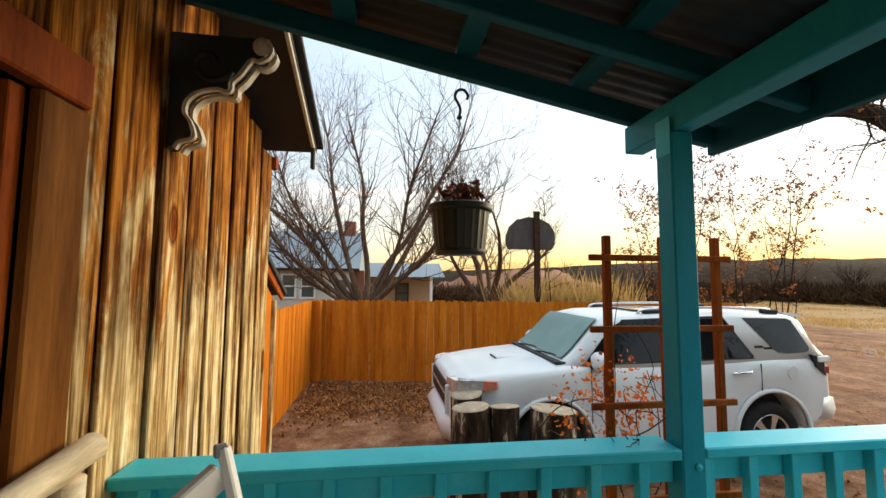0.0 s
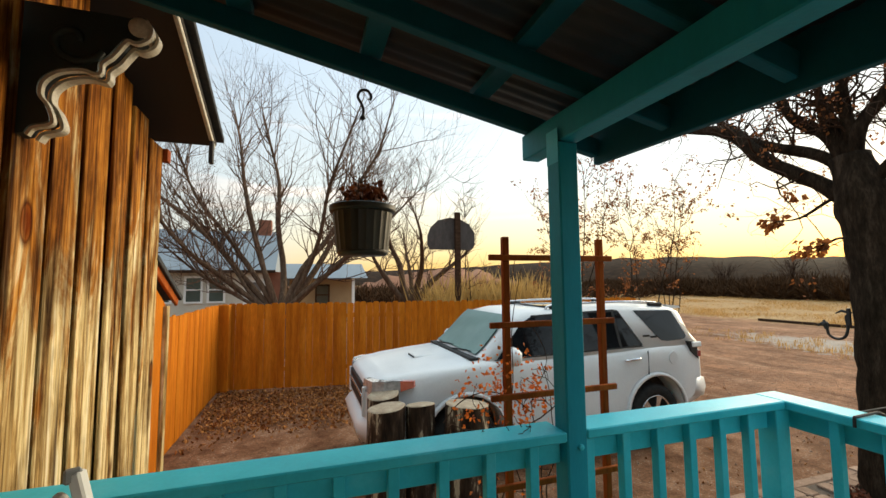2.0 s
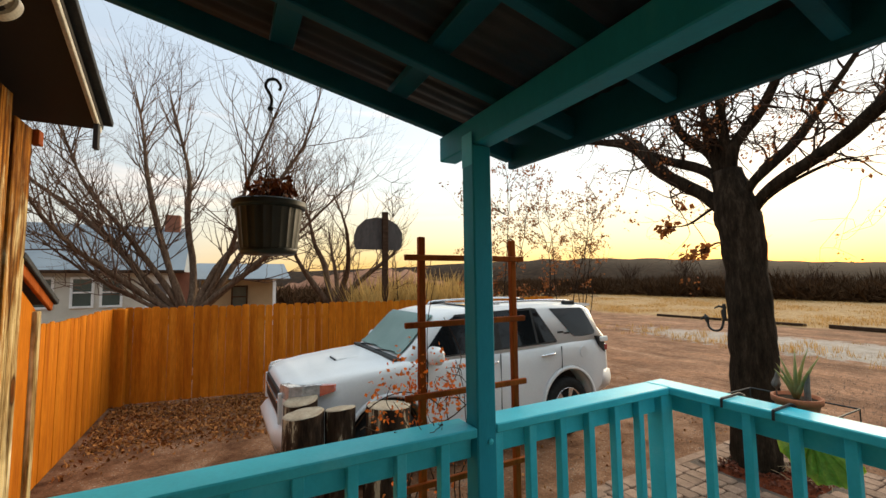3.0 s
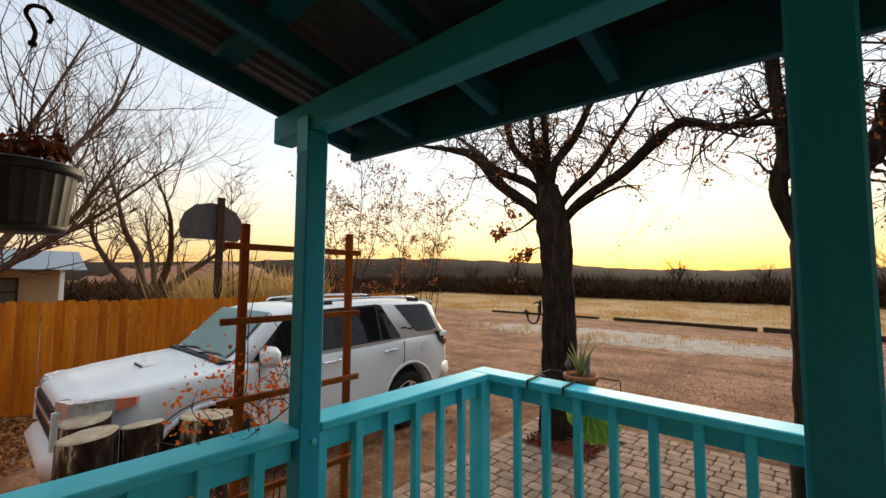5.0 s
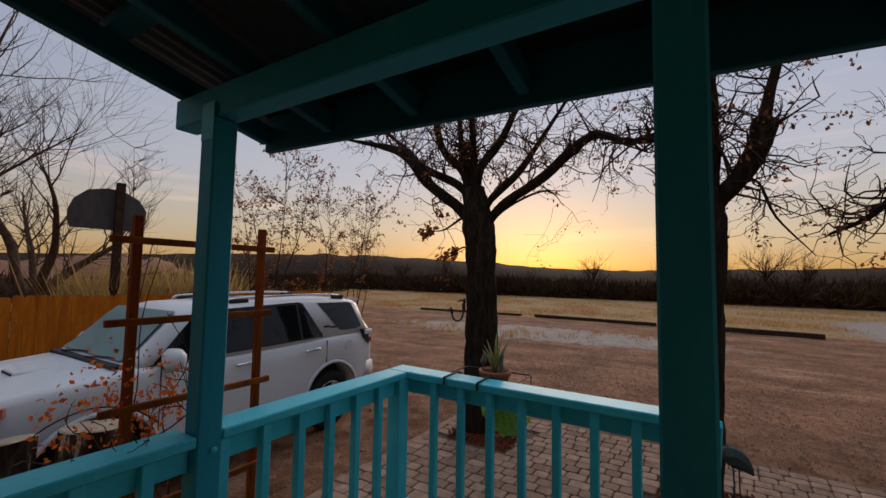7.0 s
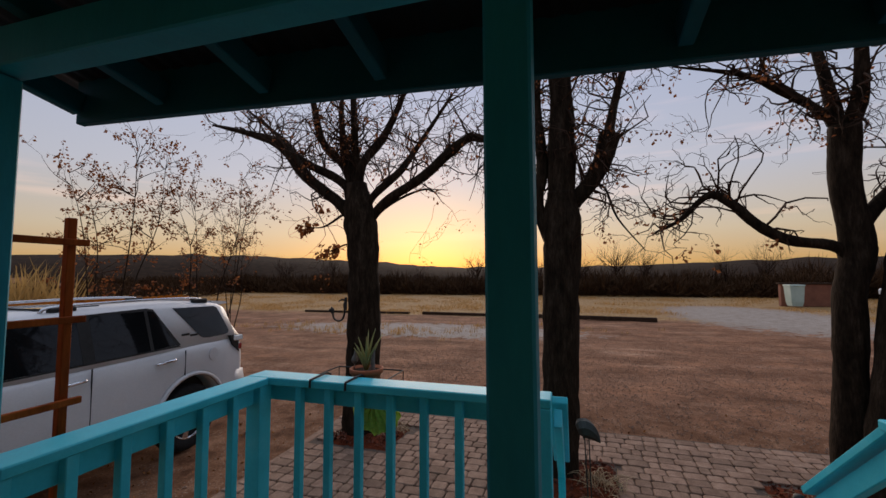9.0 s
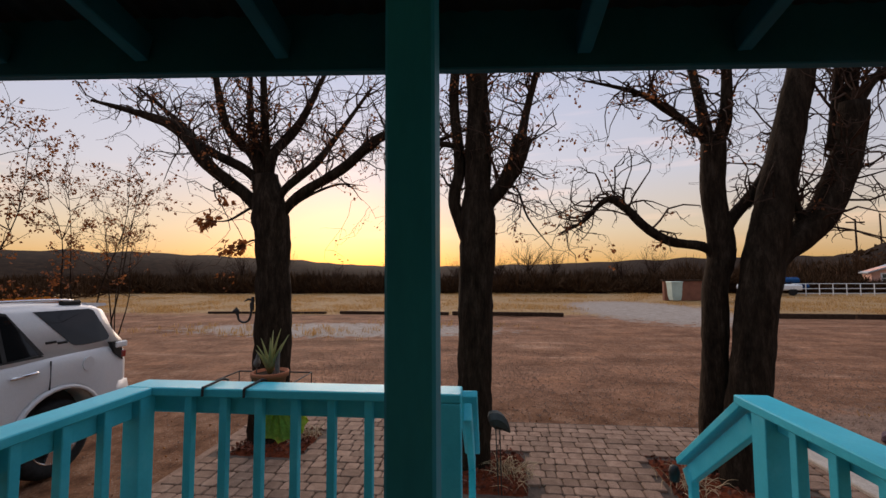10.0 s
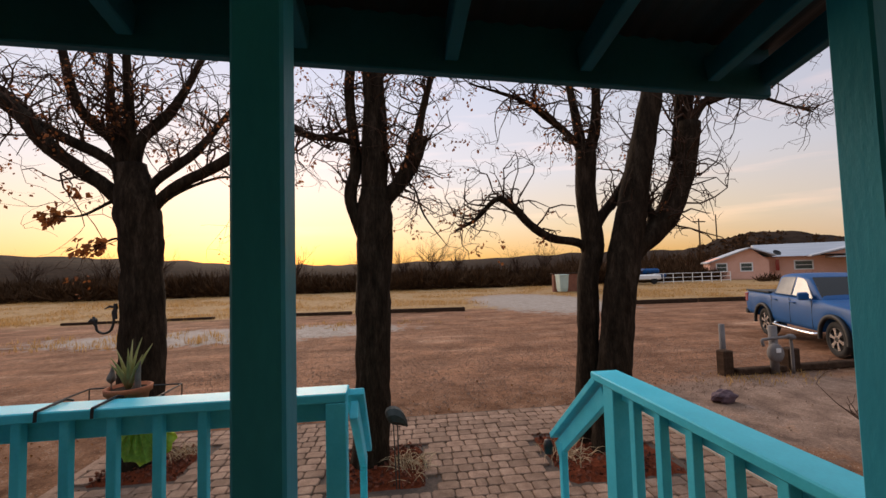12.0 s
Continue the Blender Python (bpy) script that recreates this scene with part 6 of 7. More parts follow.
timber((23.4, 8.2, 0), (23.0, 2.0, 0), 0.16, 0.16)
timber((23.0, 1.8, 0), (22.4, -3.95, 0), 0.2, 0.2)
timber((23.2, 16.0, 0), (23.4, 9.0, 0), 0.14, 0.12)
timber((22.2, -13.6, 0), (22.0, -17.2, 0), 0.2, 0.22)
timber((22.0, -17.3, 0), (21.75, -20.6, 0), 0.2, 0.22)
timber((8.0, -6.62, 0), (8.0, -7.70, 0), 0.16, 0.12)
timber((8.02, -8.02, 0), (8.05, -10.0, 0), 0.16, 0.13)
for x, y, h, r_, nm in ((8.05, -6.46, 0.47, 0.105, 0), (8.08, -7.90, 0.44, 0.13, 1)):
    p = thing("bollard", (x, y, 0), "short square weathered timber bollard", "bollard", "timber bollards")
    part("post", box((x - r_, y - r_, -0.1), (x + r_, y + r_, h), 0.018), TIMBER, p)
pipe = thing("pipe_post", (8.2, -6.56, 0), "weathered grey pipe post behind the bollard", "post")
part("pipe", tube([(8.2, -6.56, 0), (8.2, -6.56, 0.95)], [0.055, 0.055], 12), BOARD_GREY, pipe, smooth=True)
gm = thing("gas_meter", (7.9, -7.39, 0), "grey gas meter on a riser pipe", "gas meter")
part("riser", tube([(7.9, -7.39, 0), (7.9, -7.39, 0.92)], [0.075, 0.075], 12), BOARD_GREY, gm, smooth=True)
part("pipe", tube(smooth_line([(7.84, -7.11, 0.55), (7.84, -7.09, 0.66), (7.84, -7.19, 0.68), (7.84, -7.59, 0.70), (7.84, -7.71, 0.68), (7.84, -7.73, 0.0)], 4), [0.028] * 21, 8), BOARD_GREY, gm, smooth=True)
v, f = lathe([(0.0, -0.07), (0.12, -0.07), (0.145, -0.03), (0.145, 0.03), (0.12, 0.07), (0.0, 0.07)], 18)
part("meter_body", ([pose(7.79, -7.31, 0.42, 0, 90, 0) @ Vector((p[0] * 1.25, p[1], p[2])) for p in v], f), BOARD_GREY, gm, smooth=True)
part("dial", box((7.7, -7.35, 0.44), (7.72, -7.25, 0.52), 0.008), WHITE, gm)
part("regulator", lathe([(0.0, 0.0), (0.075, 0.0), (0.085, 0.05), (0.04, 0.09), (0.0, 0.10)], 14, (7.84, -7.72, 0.66)), BOARD_GREY, gm, smooth=True)
bm = bmesh.new()
bmesh.ops.create_icosphere(bm, subdivisions=3, radius=1)
for v in bm.verts:
    k = 1 + 0.35 * noise.noise(v.co * 1.7)
    v.co = Vector((6.66 + v.co.x * 0.12 * k, -5.18 + v.co.y * 0.19 * k, 0.07 + v.co.z * 0.11 * k))
tagged(part("rock", bm, PURPLE_ROCK), "purplish-brown rock lying on the dirt", "rock")
wd = thing("dead_branch", (5.6, -6.2, 0), "dark dry weed stalk leaning over the dirt", "branch")
pcs = []
grow((5.15, -5.9, 0.02), (0.5, 0.35, 0.75), 0.75, 0.012, random.Random(2), pcs, [], 2, 0.4, 0.1, (2, 3), 0, 4)
part("stalk", joined(pcs), TWIG, wd)

# ---- tree stumps by the vehicle ----
def stump(x, y, r, h, seed, lean=0.0):
    s = thing("tree_stump", (x, y, 0), "upright sawn log stump with dark peeling bark", "stump", "stumps by the vehicle")
    vs, fs = [], []
    n, levels = 26, 7
    for j in range(levels + 1):
        z = h * j / levels
        for k in range(n):
            a = 2 * math.pi * k / n
            rr = r * (1 + 0.10 * noise.noise((math.cos(a) * 1.6, math.sin(a) * 1.6, seed + z * 0.9)) + 0.05 * noise.noise((math.cos(a) * 5, math.sin(a) * 5, seed)))
            vs.append((x + rr * math.cos(a) + lean * z, y + rr * math.sin(a), z + (0.02 * math.sin(a + seed) if j == levels else 0)))
    fs = [(j * n + k, j * n + (k + 1) % n, (j + 1) * n + (k + 1) % n, (j + 1) * n + k) for j in range(levels) for k in range(n)]
    part("bark", (vs, fs), STUMP_SIDE, s, smooth=True)
    rings = []
    for q in (1.0, 0.93, 0.6, 0.3):
        for k in range(n):
            p = Vector(vs[levels * n + k])
            c_ = Vector((x + lean * h, y, h))
            w_ = c_ + (p - c_) * q
            rings.append((w_.x, w_.y, w_.z + (0.0 if q == 1.0 else 0.008)))
    fs = [(j * n + k, j * n + (k + 1) % n, (j + 1) * n + (k + 1) % n, (j + 1) * n + k) for j in range(3) for k in range(n)] + [tuple(range(3 * n, 4 * n))]
    part("sawn_top", (rings, fs), STUMP_TOP, s, "pale sawn top")


stump(1.22, 4.62, 0.165, 1.05, 1)
stump(1.18, 4.21, 0.18, 1.04, 2)
stump(1.50, 4.19, 0.14, 1.04, 3)
stump(1.90, 4.06, 0.215, 1.04, 4, 0.03)

# ---- trellis with vine ----
tr = thing("trellis", (1.54, 1.93, 0), "reddish-brown wooden garden trellis by the railing", "trellis")
for x in (1.303, 1.56, 1.81):
    part("upright", box((x - 0.015, 1.915, 0.0), (x + 0.015, 1.945, 2.42), 0.003), RED_WOOD, tr)
for z in (2.325, 2.03, 1.722, 1.35, 0.95, 0.5):
    part("crossbar", box((1.212, 1.895, z - 0.013), (1.86, 1.914, z + 0.013), 0.003), RED_WOOD, tr)
vr = random.Random(21)
pcs, lv = [], []
for k in range(18):
    p = Vector((vr.choice((1.29, 1.29, 1.42)) + vr.gauss(0, 0.05), 1.96 + vr.gauss(0, 0.02), vr.uniform(0.6, 1.8)))
    grow(p, (vr.gauss(0, 0.35), 0.1, 0.7), vr.uniform(0.18, 0.36), 0.0028, vr, pcs, [], 2, 0.75, 0.05, (1, 3), 0, 4)
for x, z0, z1 in ((1.31, 0.3, 2.34), (1.36, 0.5, 2.28), (1.30, 0.6, 1.95), (1.44, 0.7, 2.05), (1.52, 0.9, 1.85)):
    run = [(x + vr.gauss(0, 0.035), 1.955 + vr.uniform(-0.01, 0.02), z0 + (z1 - z0) * k / 7) for k in range(8)]
    line = smooth_line(run, 4)
    pcs.append(tube(line, [0.0045 - 0.003 * k / len(line) for k in range(len(line))], 5, False))
for _ in range(95):
    z = vr.choice((vr.gauss(1.72, 0.07), vr.gauss(1.83, 0.09), vr.gauss(1.66, 0.07), vr.uniform(1.1, 1.6)))
    x = min(1.72, max(1.10, vr.gauss(1.34, 0.13)))
    for _ in range(vr.randint(3, 9)):
        lv.append(leaf((x + vr.gauss(0, 0.020), 1.945 + vr.gauss(0, 0.022), z + vr.gauss(0, 0.020)), vr, vr.uniform(0.012, 0.027)))
vine = thing("vine", (1.54, 1.95, 0), "dry vine with orange autumn leaves climbing the trellis", "vine")
part("stem", joined(pcs), TWIG, vine)
part("foliage", joined(lv), REDLEAF, vine, "orange-red leaves")
loop = smooth_line([(1.02, 1.98, 1.62), (1.10, 1.98, 1.70), (1.22, 1.97, 1.735), (1.34, 1.96, 1.70), (1.40, 1.9, 1.65)], 5)
part("tendril", tube(loop, [0.0025] * len(loop), 5), TWIG, vine)

# ---- hanging pot ----
hp = thing("hanging_pot", (0.662, 1.86, 2.33), "dark ribbed plastic hanging pot with withered plants", "plant pot")
prof = [(0.0, 0.0), (0.090, 0.0), (0.096, 0.006), (0.112, 0.155), (0.113, 0.158), (0.124, 0.160), (0.127, 0.166), (0.127, 0.182), (0.122, 0.186), (0.114, 0.184), (0.110, 0.165), (0.0, 0.160)]
v, f = lathe(prof, 72, (0.662, 1.86, 2.33))
ribbed = []
for i, p in enumerate(v):
    a = math.atan2(p[1] - 1.86, p[0] - 0.662)
    k = 1 + (0.016 * max(-0.3, math.cos(24 * a)) if 72 * 2 <= i < 72 * 4 else 0)
    ribbed.append((0.662 + (p[0] - 0.662) * k, 1.86 + (p[1] - 1.86) * k, p[2]))
part("pot", (ribbed, f), POT_BLACK, hp, smooth=False)
part("saucer", lathe([(0.0, -0.006), (0.090, -0.006), (0.102, 0.012), (0.099, 0.013), (0.088, 0.0), (0.0, 0.0)], 36, (0.662, 1.86, 2.33)), POT_BLACK, hp, smooth=True)
part("soil", lathe([(0.0, 0.150), (0.107, 0.150), (0.107, 0.168), (0.0, 0.174)], 24, (0.662, 1.86, 2.33)), SOIL, hp)
pcs, lv = [], []
for _ in range(26):
    a, r_ = vr.uniform(0, 6.28), vr.uniform(0, 0.09)
    p = (0.662 + r_ * math.cos(a), 1.86 + r_ * math.sin(a), 2.495)
    n0 = len(pcs)
    grow(p, (vr.gauss(0, 0.2), vr.gauss(0, 0.2), 1), vr.uniform(0.06, 0.13), 0.0028, vr, pcs, [], 1, 0.3, 0.2, (1, 2), 0, 4)
    tip = pcs[n0][0][-1]
    for _ in range(8):
        lv.append(leaf(tip + Vector((vr.gauss(0, 0.014), vr.gauss(0, 0.014), vr.gauss(-0.012, 0.02))), vr, vr.uniform(0.02, 0.04)))
part("stalk", joined(pcs), TWIG, hp)
part("foliage", joined(lv), surf("withered_bloom", [(0.3, (0.12, 0.028, 0.010)), (0.7, (0.40, 0.13, 0.035))], 20, bump=0, island=True, rand=0.4), hp, "withered red-brown blooms")
hook = smooth_line([(0.688, 1.86, 2.945), (0.692, 1.86, 2.962), (0.676, 1.86, 2.983), (0.650, 1.86, 2.978), (0.640, 1.86, 2.952), (0.654, 1.86, 2.925), (0.662, 1.86, 2.90), (0.657, 1.86, 2.868)], 5)
part("hook", tube(hook, [0.0058] * len(hook), 8), IRON, hp, smooth=True)
part("hook_end", box((0.648, 1.85, 2.862), (0.668, 1.87, 2.874), 0.003), IRON, hp)
for k in range(3):
    a = 2 * math.pi * k / 3 + 0.4
    part("wire", tube([(0.658, 1.86, 2.864), (0.662 + 0.12 * math.cos(a), 1.86 + 0.12 * math.sin(a), 2.505)], [0.0011, 0.0011], 4), IRON, hp)
part("hanger", tube([(0.664, 1.86, 2.98), (0.664, 1.90, 3.08)], [0.0012, 0.0012], 4), IRON, hp)

# ---- carved bracket on the wall ----
cb = thing("carved_bracket", (WALL_X, 1.89, 2.9), "carved scroll bracket, dark with cream-painted front edges", "bracket")
edge = smooth_line([(a * 1.08, 0, b * 0.86) for a, b in ((0.02, 0.0), (0.035, 0.03), (0.07, 0.045), (0.078, 0.06), (0.065, 0.11), (0.045, 0.15), (0.05, 0.205), (0.085, 0.25), (0.145, 0.27), (0.185, 0.26), (0.19, 0.30), (0.215, 0.335), (0.235, 0.375), (0.255, 0.41), (0.28, 0.405), (0.305, 0.425), (0.315, 0.46), (0.30, 0.495))], 4)
outline = [(0.002, -0.005)] + [(p.x, p.z) for p in edge] + [(0.002, 0.43)]
part("board", prism(outline, 1.86, 1.92, lambda u, v, w: (WALL_X + 0.008 + u, w, 2.70 + v)), GREEN_BLACK, cb)
vs, fs = [], []
for p in edge:
    for w, d in ((1.846, 0.010), (1.864, 0.010), (1.902, 0.010), (1.938, 0.010)):
        vs.append((WALL_X + 0.012 + p.x + d * 0.6, w, 2.697 + p.z - d * 0.6))
fs = [(4 * i + k, 4 * i + 4 + k, 4 * i + 5 + k, 4 * i + 1 + k) for i in range(len(edge) - 1) for k in (0, 2)]
em = part("edge_strip", (vs, fs), CREAM, cb, "cream-painted moulded edge")
em.modifiers.new("thick", "SOLIDIFY").thickness = 0.01
spiral = [(WALL_X + 0.145 + r_ * math.cos(a), 1.858, 3.02 + r_ * math.sin(a)) for a, r_ in ((k * 0.35, 0.012 + 0.0042 * k) for k in range(18))]
part("scroll", tube(spiral, [0.013] * len(spiral), 8), GREEN_BLACK, cb, smooth=True)
part("roll", ([(WALL_X + 0.325 + p[0], 1.85 + p[2], 3.095 + p[1]) for p in lathe([(0.0, 0.0), (0.032, 0.0), (0.034, 0.01), (0.034, 0.07), (0.032, 0.08), (0.0, 0.08)], 18)[0]], lathe([(0.0, 0.0), (0.032, 0.0), (0.034, 0.01), (0.034, 0.07), (0.032, 0.08), (0.0, 0.08)], 18)[1]), CREAM, cb, smooth=True)

# ---- peeled-log rail under the window, white chair ----
lg = thing("log_bench", (-0.30, 0.8, DECK_Z), "rustic peeled-log bench back beside the wall", "bench")
(v, f), _, _ = rough_limb([(-0.355, -0.35, 1.72), (-0.35, 0.5, 1.745), (-0.37, 1.0, 1.745), (-0.365, 1.52, 1.785)], [0.036, 0.038, 0.034, 0.037], 3, 14, 8, 0.04)
part("top_rail", (v, f), PEELED, lg, "peeled pale log", smooth=True)
(v, f), _, _ = rough_limb([(-0.37, 1.44, DECK_Z), (-0.37, 1.445, 1.3), (-0.365, 1.44, 1.74)], [0.04, 0.036, 0.034], 5, 12, 6, 0.05)
part("post", (v, f), PEELED, lg, smooth=True)
(v, f), _, _ = rough_limb([(-0.33, -0.32, DECK_Z), (-0.33, -0.32, 1.73)], [0.05, 0.042], 6, 12, 6, 0.05)
part("post", (v, f), PEELED, lg, smooth=True)
(v, f), _, _ = rough_limb([(-0.355, -0.32, 1.62), (-0.355, 0.6, 1.63), (-0.355, 1.47, 1.62)], [0.034, 0.036, 0.034], 8, 12, 6, 0.05)
part("lower_rail", (v, f), PEELED, lg, smooth=True)
part("seat", box((-0.40, -0.32, 1.12), (0.02, 1.47, 1.16), 0.01), PEELED, lg)
ch = thing("porch_chair", (0.02, 1.15, DECK_Z), "white-painted wooden porch chair", "chair")
part("back_upright", bar((0.035, 1.30, 1.852), (0.175, 1.22, 1.45), 0.022, 0.03, 0.004, (0, 1, 0)), WHITE, ch)
part("back_cap", bar((0.022, 1.315, 1.842), (0.036, 1.285, 1.848), 0.028, 0.026, 0.004), GREY_PAINT, ch, "grey end grain")
part("arm", bar((0.035, 1.29, 1.80), (-0.21, 1.05, 1.60), 0.030, 0.06, 0.005), WHITE, ch)
part("back_upright", bar((-0.25, 1.02, 1.60), (-0.22, 1.0, DECK_Z), 0.03, 0.03, 0.004, (0, 1, 0)), WHITE, ch)
part("leg", bar((0.17, 1.22, 1.46), (0.16, 1.20, DECK_Z), 0.03, 0.03, 0.004, (0, 1, 0)), WHITE, ch)
part("leg", bar((-0.02, 0.85, 1.18), (-0.02, 0.85, DECK_Z), 0.03, 0.03, 0.004, (0, 1, 0)), WHITE, ch)
part("seat", box((-0.24, 0.83, 1.15), (0.17, 1.24, 1.18), 0.006), WHITE, ch)

# ---- planter rack on the front railing ----
rk = thing("planter_rack", (2.9, 1.24, 1.6), "black wire planter rack hooked over the railing", "plant rack")
for y in (1.392, 1.185):
    clip = [(2.600, y, 1.612), (2.603, y, 1.652), (2.76, y, 1.656), (2.80, y, 1.640)]
    part("clip", joined([bar_q for bar_q in (tube([clip[0], clip[1]], [0.006] * 2, 6), tube([clip[1], clip[2]], [0.006] * 2, 6), tube([clip[2], clip[3]], [0.006] * 2, 6))]), IRON, rk)
for z in (1.632, 1.55):
    ringp = [(2.78, 1.47, z), (3.02, 1.47, z), (3.02, 1.04, z), (2.78, 1.04, z), (2.78, 1.47, z)]
    part("wire_ring", joined([tube([a, b], [0.004] * 2, 5) for a, b in zip(ringp, ringp[1:])]), IRON, rk)
for x in (2.80, 2.86, 2.92, 2.98):
    part("wire_bar", tube([(x, 1.47, 1.55), (x, 1.04, 1.55)], [0.003] * 2, 5), IRON, rk)
for x, y in ((2.78, 1.47), (3.02, 1.47), (3.02, 1.04), (2.78, 1.04)):
    part("wire_bar", tube([(x, y, 1.55), (x, y, 1.632)], [0.003] * 2, 5), IRON, rk)
tp = thing("flower_pot", (2.89, 1.215, 1.553), "round terracotta pot with a spiky aloe", "plant pot")
part("pot", lathe([(0.0, 0.0), (0.065, 0.0), (0.085, 0.085), (0.095, 0.087), (0.097, 0.112), (0.088, 0.114), (0.082, 0.095), (0.0, 0.092)], 26, (2.89, 1.215, 1.553)), TERRACOTTA, tp, smooth=True)
part("soil", lathe([(0.0, 0.09), (0.083, 0.09), (0.083, 0.099), (0.0, 0.103)], 18, (2.89, 1.215, 1.553)), SOIL, tp)
for k, (a, le, lean_) in enumerate(((0.3, 0.30, 0.25), (1.3, 0.25, 0.35), (2.4, 0.22, 0.45), (3.6, 0.27, 0.30), (4.7, 0.32, 0.18), (5.2, 0.28, 0.55), (4.2, 0.24, 0.75), (1.9, 0.18, 0.6))):
    d = Vector((math.cos(a) * lean_ * 0.5, math.sin(a) * lean_ * 0.5, 1)).normalized()
    p = Vector((2.89, 1.215, 1.65))
    pts = [p + d * le * 0.76 * t + Vector((math.cos(a), math.sin(a), 0)) * 0.035 * t * t for t in (0, 0.25, 0.5, 0.75, 1)]
    v, f = tube(pts, [0.009, 0.0105, 0.0085, 0.005, 0.001], 6)
    part("leaf", (v, f), ALOE, tp, smooth=True)
orn = thing("garden_ornament", (2.90, 1.30, 1.60), "small bird-shaped ornament on a thin stake", "ornament")
part("figure", joined([tube([(2.90, 1.297, 1.555), (2.90, 1.297, 1.69)], [0.003] * 2, 5), tube(smooth_line([(2.90, 1.297, 1.68), (2.90, 1.297, 1.705), (2.90, 1.294, 1.735), (2.90, 1.292, 1.765)], 3), [0.004, 0.012, 0.018, 0.02, 0.018, 0.014, 0.010, 0.008, 0.006, 0.003], 8)]), FIGURE, orn)
orn = thing("garden_ornament", (2.86, 1.16, 1.65), "small pale ornament with a dark base among the aloe", "ornament")
part("figure", joined([tube([(2.87, 1.165, 1.655), (2.87, 1.165, 1.72), (2.87, 1.16, 1.755), (2.87, 1.155, 1.785)], [0.014, 0.012, 0.009, 0.003], 8)]), FIGURE, orn)
lm = thing("leafy_plant", (2.88, 1.15, 1.40), "lime-green frilly leaves hanging below the rack", "plant")
for k in range(5):
    an0 = (k - 2) * 0.35
    vs, fs = [(2.86 + 0.015 * k, 1.16, 1.52)], []
    n = 16
    for i in range(n + 1):
        a = math.pi * (i / n) + math.pi
        rr = 0.125 * (1 + 0.05 * math.sin(i * 2.3 + k)) * (1 - 0.1 * abs(k - 2))
        vs.append((2.86 + 0.02 * k + 0.012 * math.sin(i * 1.9 + k), 1.16 + an0 * 0.10 + rr * math.cos(a), 1.44 + rr * math.sin(a) * 1.15))
    fs = [(0, i, i + 1) for i in range(1, n + 1)]
    lf = part("leaf", (vs, fs), LIME, lm)
    lf.modifiers.new("thick", "SOLIDIFY").thickness = 0.003
part("stem", tube([(2.88, 1.16, 1.552), (2.87, 1.16, 1.46)], [0.006, 0.004], 6), ALOE, lm)

# ---- bracket on the tree, bird ornament, rail lamp ----
hk = thing("iron_plant_hook", (5.90, 3.12, 1.75), "black wrought-iron hook bracket fixed to the tree", "bracket")
part("plate", box((5.885, 3.085, 1.72), (5.915, 3.115, 1.90), 0.004), IRON, hk)
cv = smooth_line([(5.90, 3.10, 1.84), (5.90, 3.125, 1.80), (5.90, 3.115, 1.70), (5.90, 3.145, 1.60), (5.90, 3.215, 1.565), (5.90, 3.285, 1.60), (5.90, 3.305, 1.68)], 5)
part("arm", tube(cv, [0.014] * len(cv), 7), IRON, hk, smooth=True)
part("finial", tube([(5.90, 3.305, 1.66), (5.90, 3.315, 1.72), (5.90, 3.33, 1.76)], [0.018, 0.030, 0.008], 7), IRON, hk)
part("finial", tube([(5.90, 3.29, 1.70), (5.90, 3.35, 1.72), (5.90, 3.39, 1.69)], [0.012, 0.022, 0.006], 6), IRON, hk)
part("finial", tube([(5.90, 3.08, 1.85), (5.90, 3.16, 1.87), (5.90, 3.215, 1.84)], [0.018, 0.014, 0.005], 6), IRON, hk)
br = thing("garden_ornament", (4.95, -0.14, 0), "dark green metal bird ornament on thin legs", "ornament")
part("figure", joined([tube(smooth_line([(4.95, 0.030, 0.72), (4.95, -0.030, 0.74), (4.95, -0.110, 0.69), (4.95, -0.170, 0.62)], 4), [0.05, 0.07, 0.085, 0.09, 0.09, 0.085, 0.08, 0.07, 0.06, 0.045, 0.035, 0.02, 0.005], 8), tube([(4.95, -0.030, 0.66), (4.95, -0.050, 0.02)], [0.006] * 2, 5), tube([(4.95, -0.070, 0.66), (4.95, -0.080, 0.02)], [0.006] * 2, 5)]), GREEN_BLACK, br)
rl = thing("rail_lamp", (3.27, -1.0, 1.05), "small black lamp at the foot of the handrail", "lamp")
part("lamp", lathe([(0.0, -0.05), (0.025, -0.05), (0.03, 0.0), (0.022, 0.03), (0.0, 0.035)], 12, (3.29, -1.0, 1.05)), IRON, rl, smooth=True)

# ---- backboard ----
bb = thing("basketball_hoop", (4.97, 12.5, 0), "weathered grey backboard on a wooden pole", "basketball hoop")
part("pole", box((4.88, 12.50, 0), (5.06, 12.62, 4.43), 0.01), TIMBER, bb)
fan = [(-0.74, -0.52), (0.70, -0.52), (0.80, -0.30), (0.80, 0.05), (0.62, 0.32), (0.30, 0.48), (-0.05, 0.52), (-0.45, 0.42), (-0.70, 0.18), (-0.80, -0.1), (-0.80, -0.35)]
part("board", prism(fan, 12.66, 12.70, lambda u, v, w: (4.80 + u, w, 3.75 + v)), BACKBOARD, bb)
part("brace", box((4.91, 12.62, 3.60), (5.03, 12.66, 3.95), 0.005), TIMBER, bb)


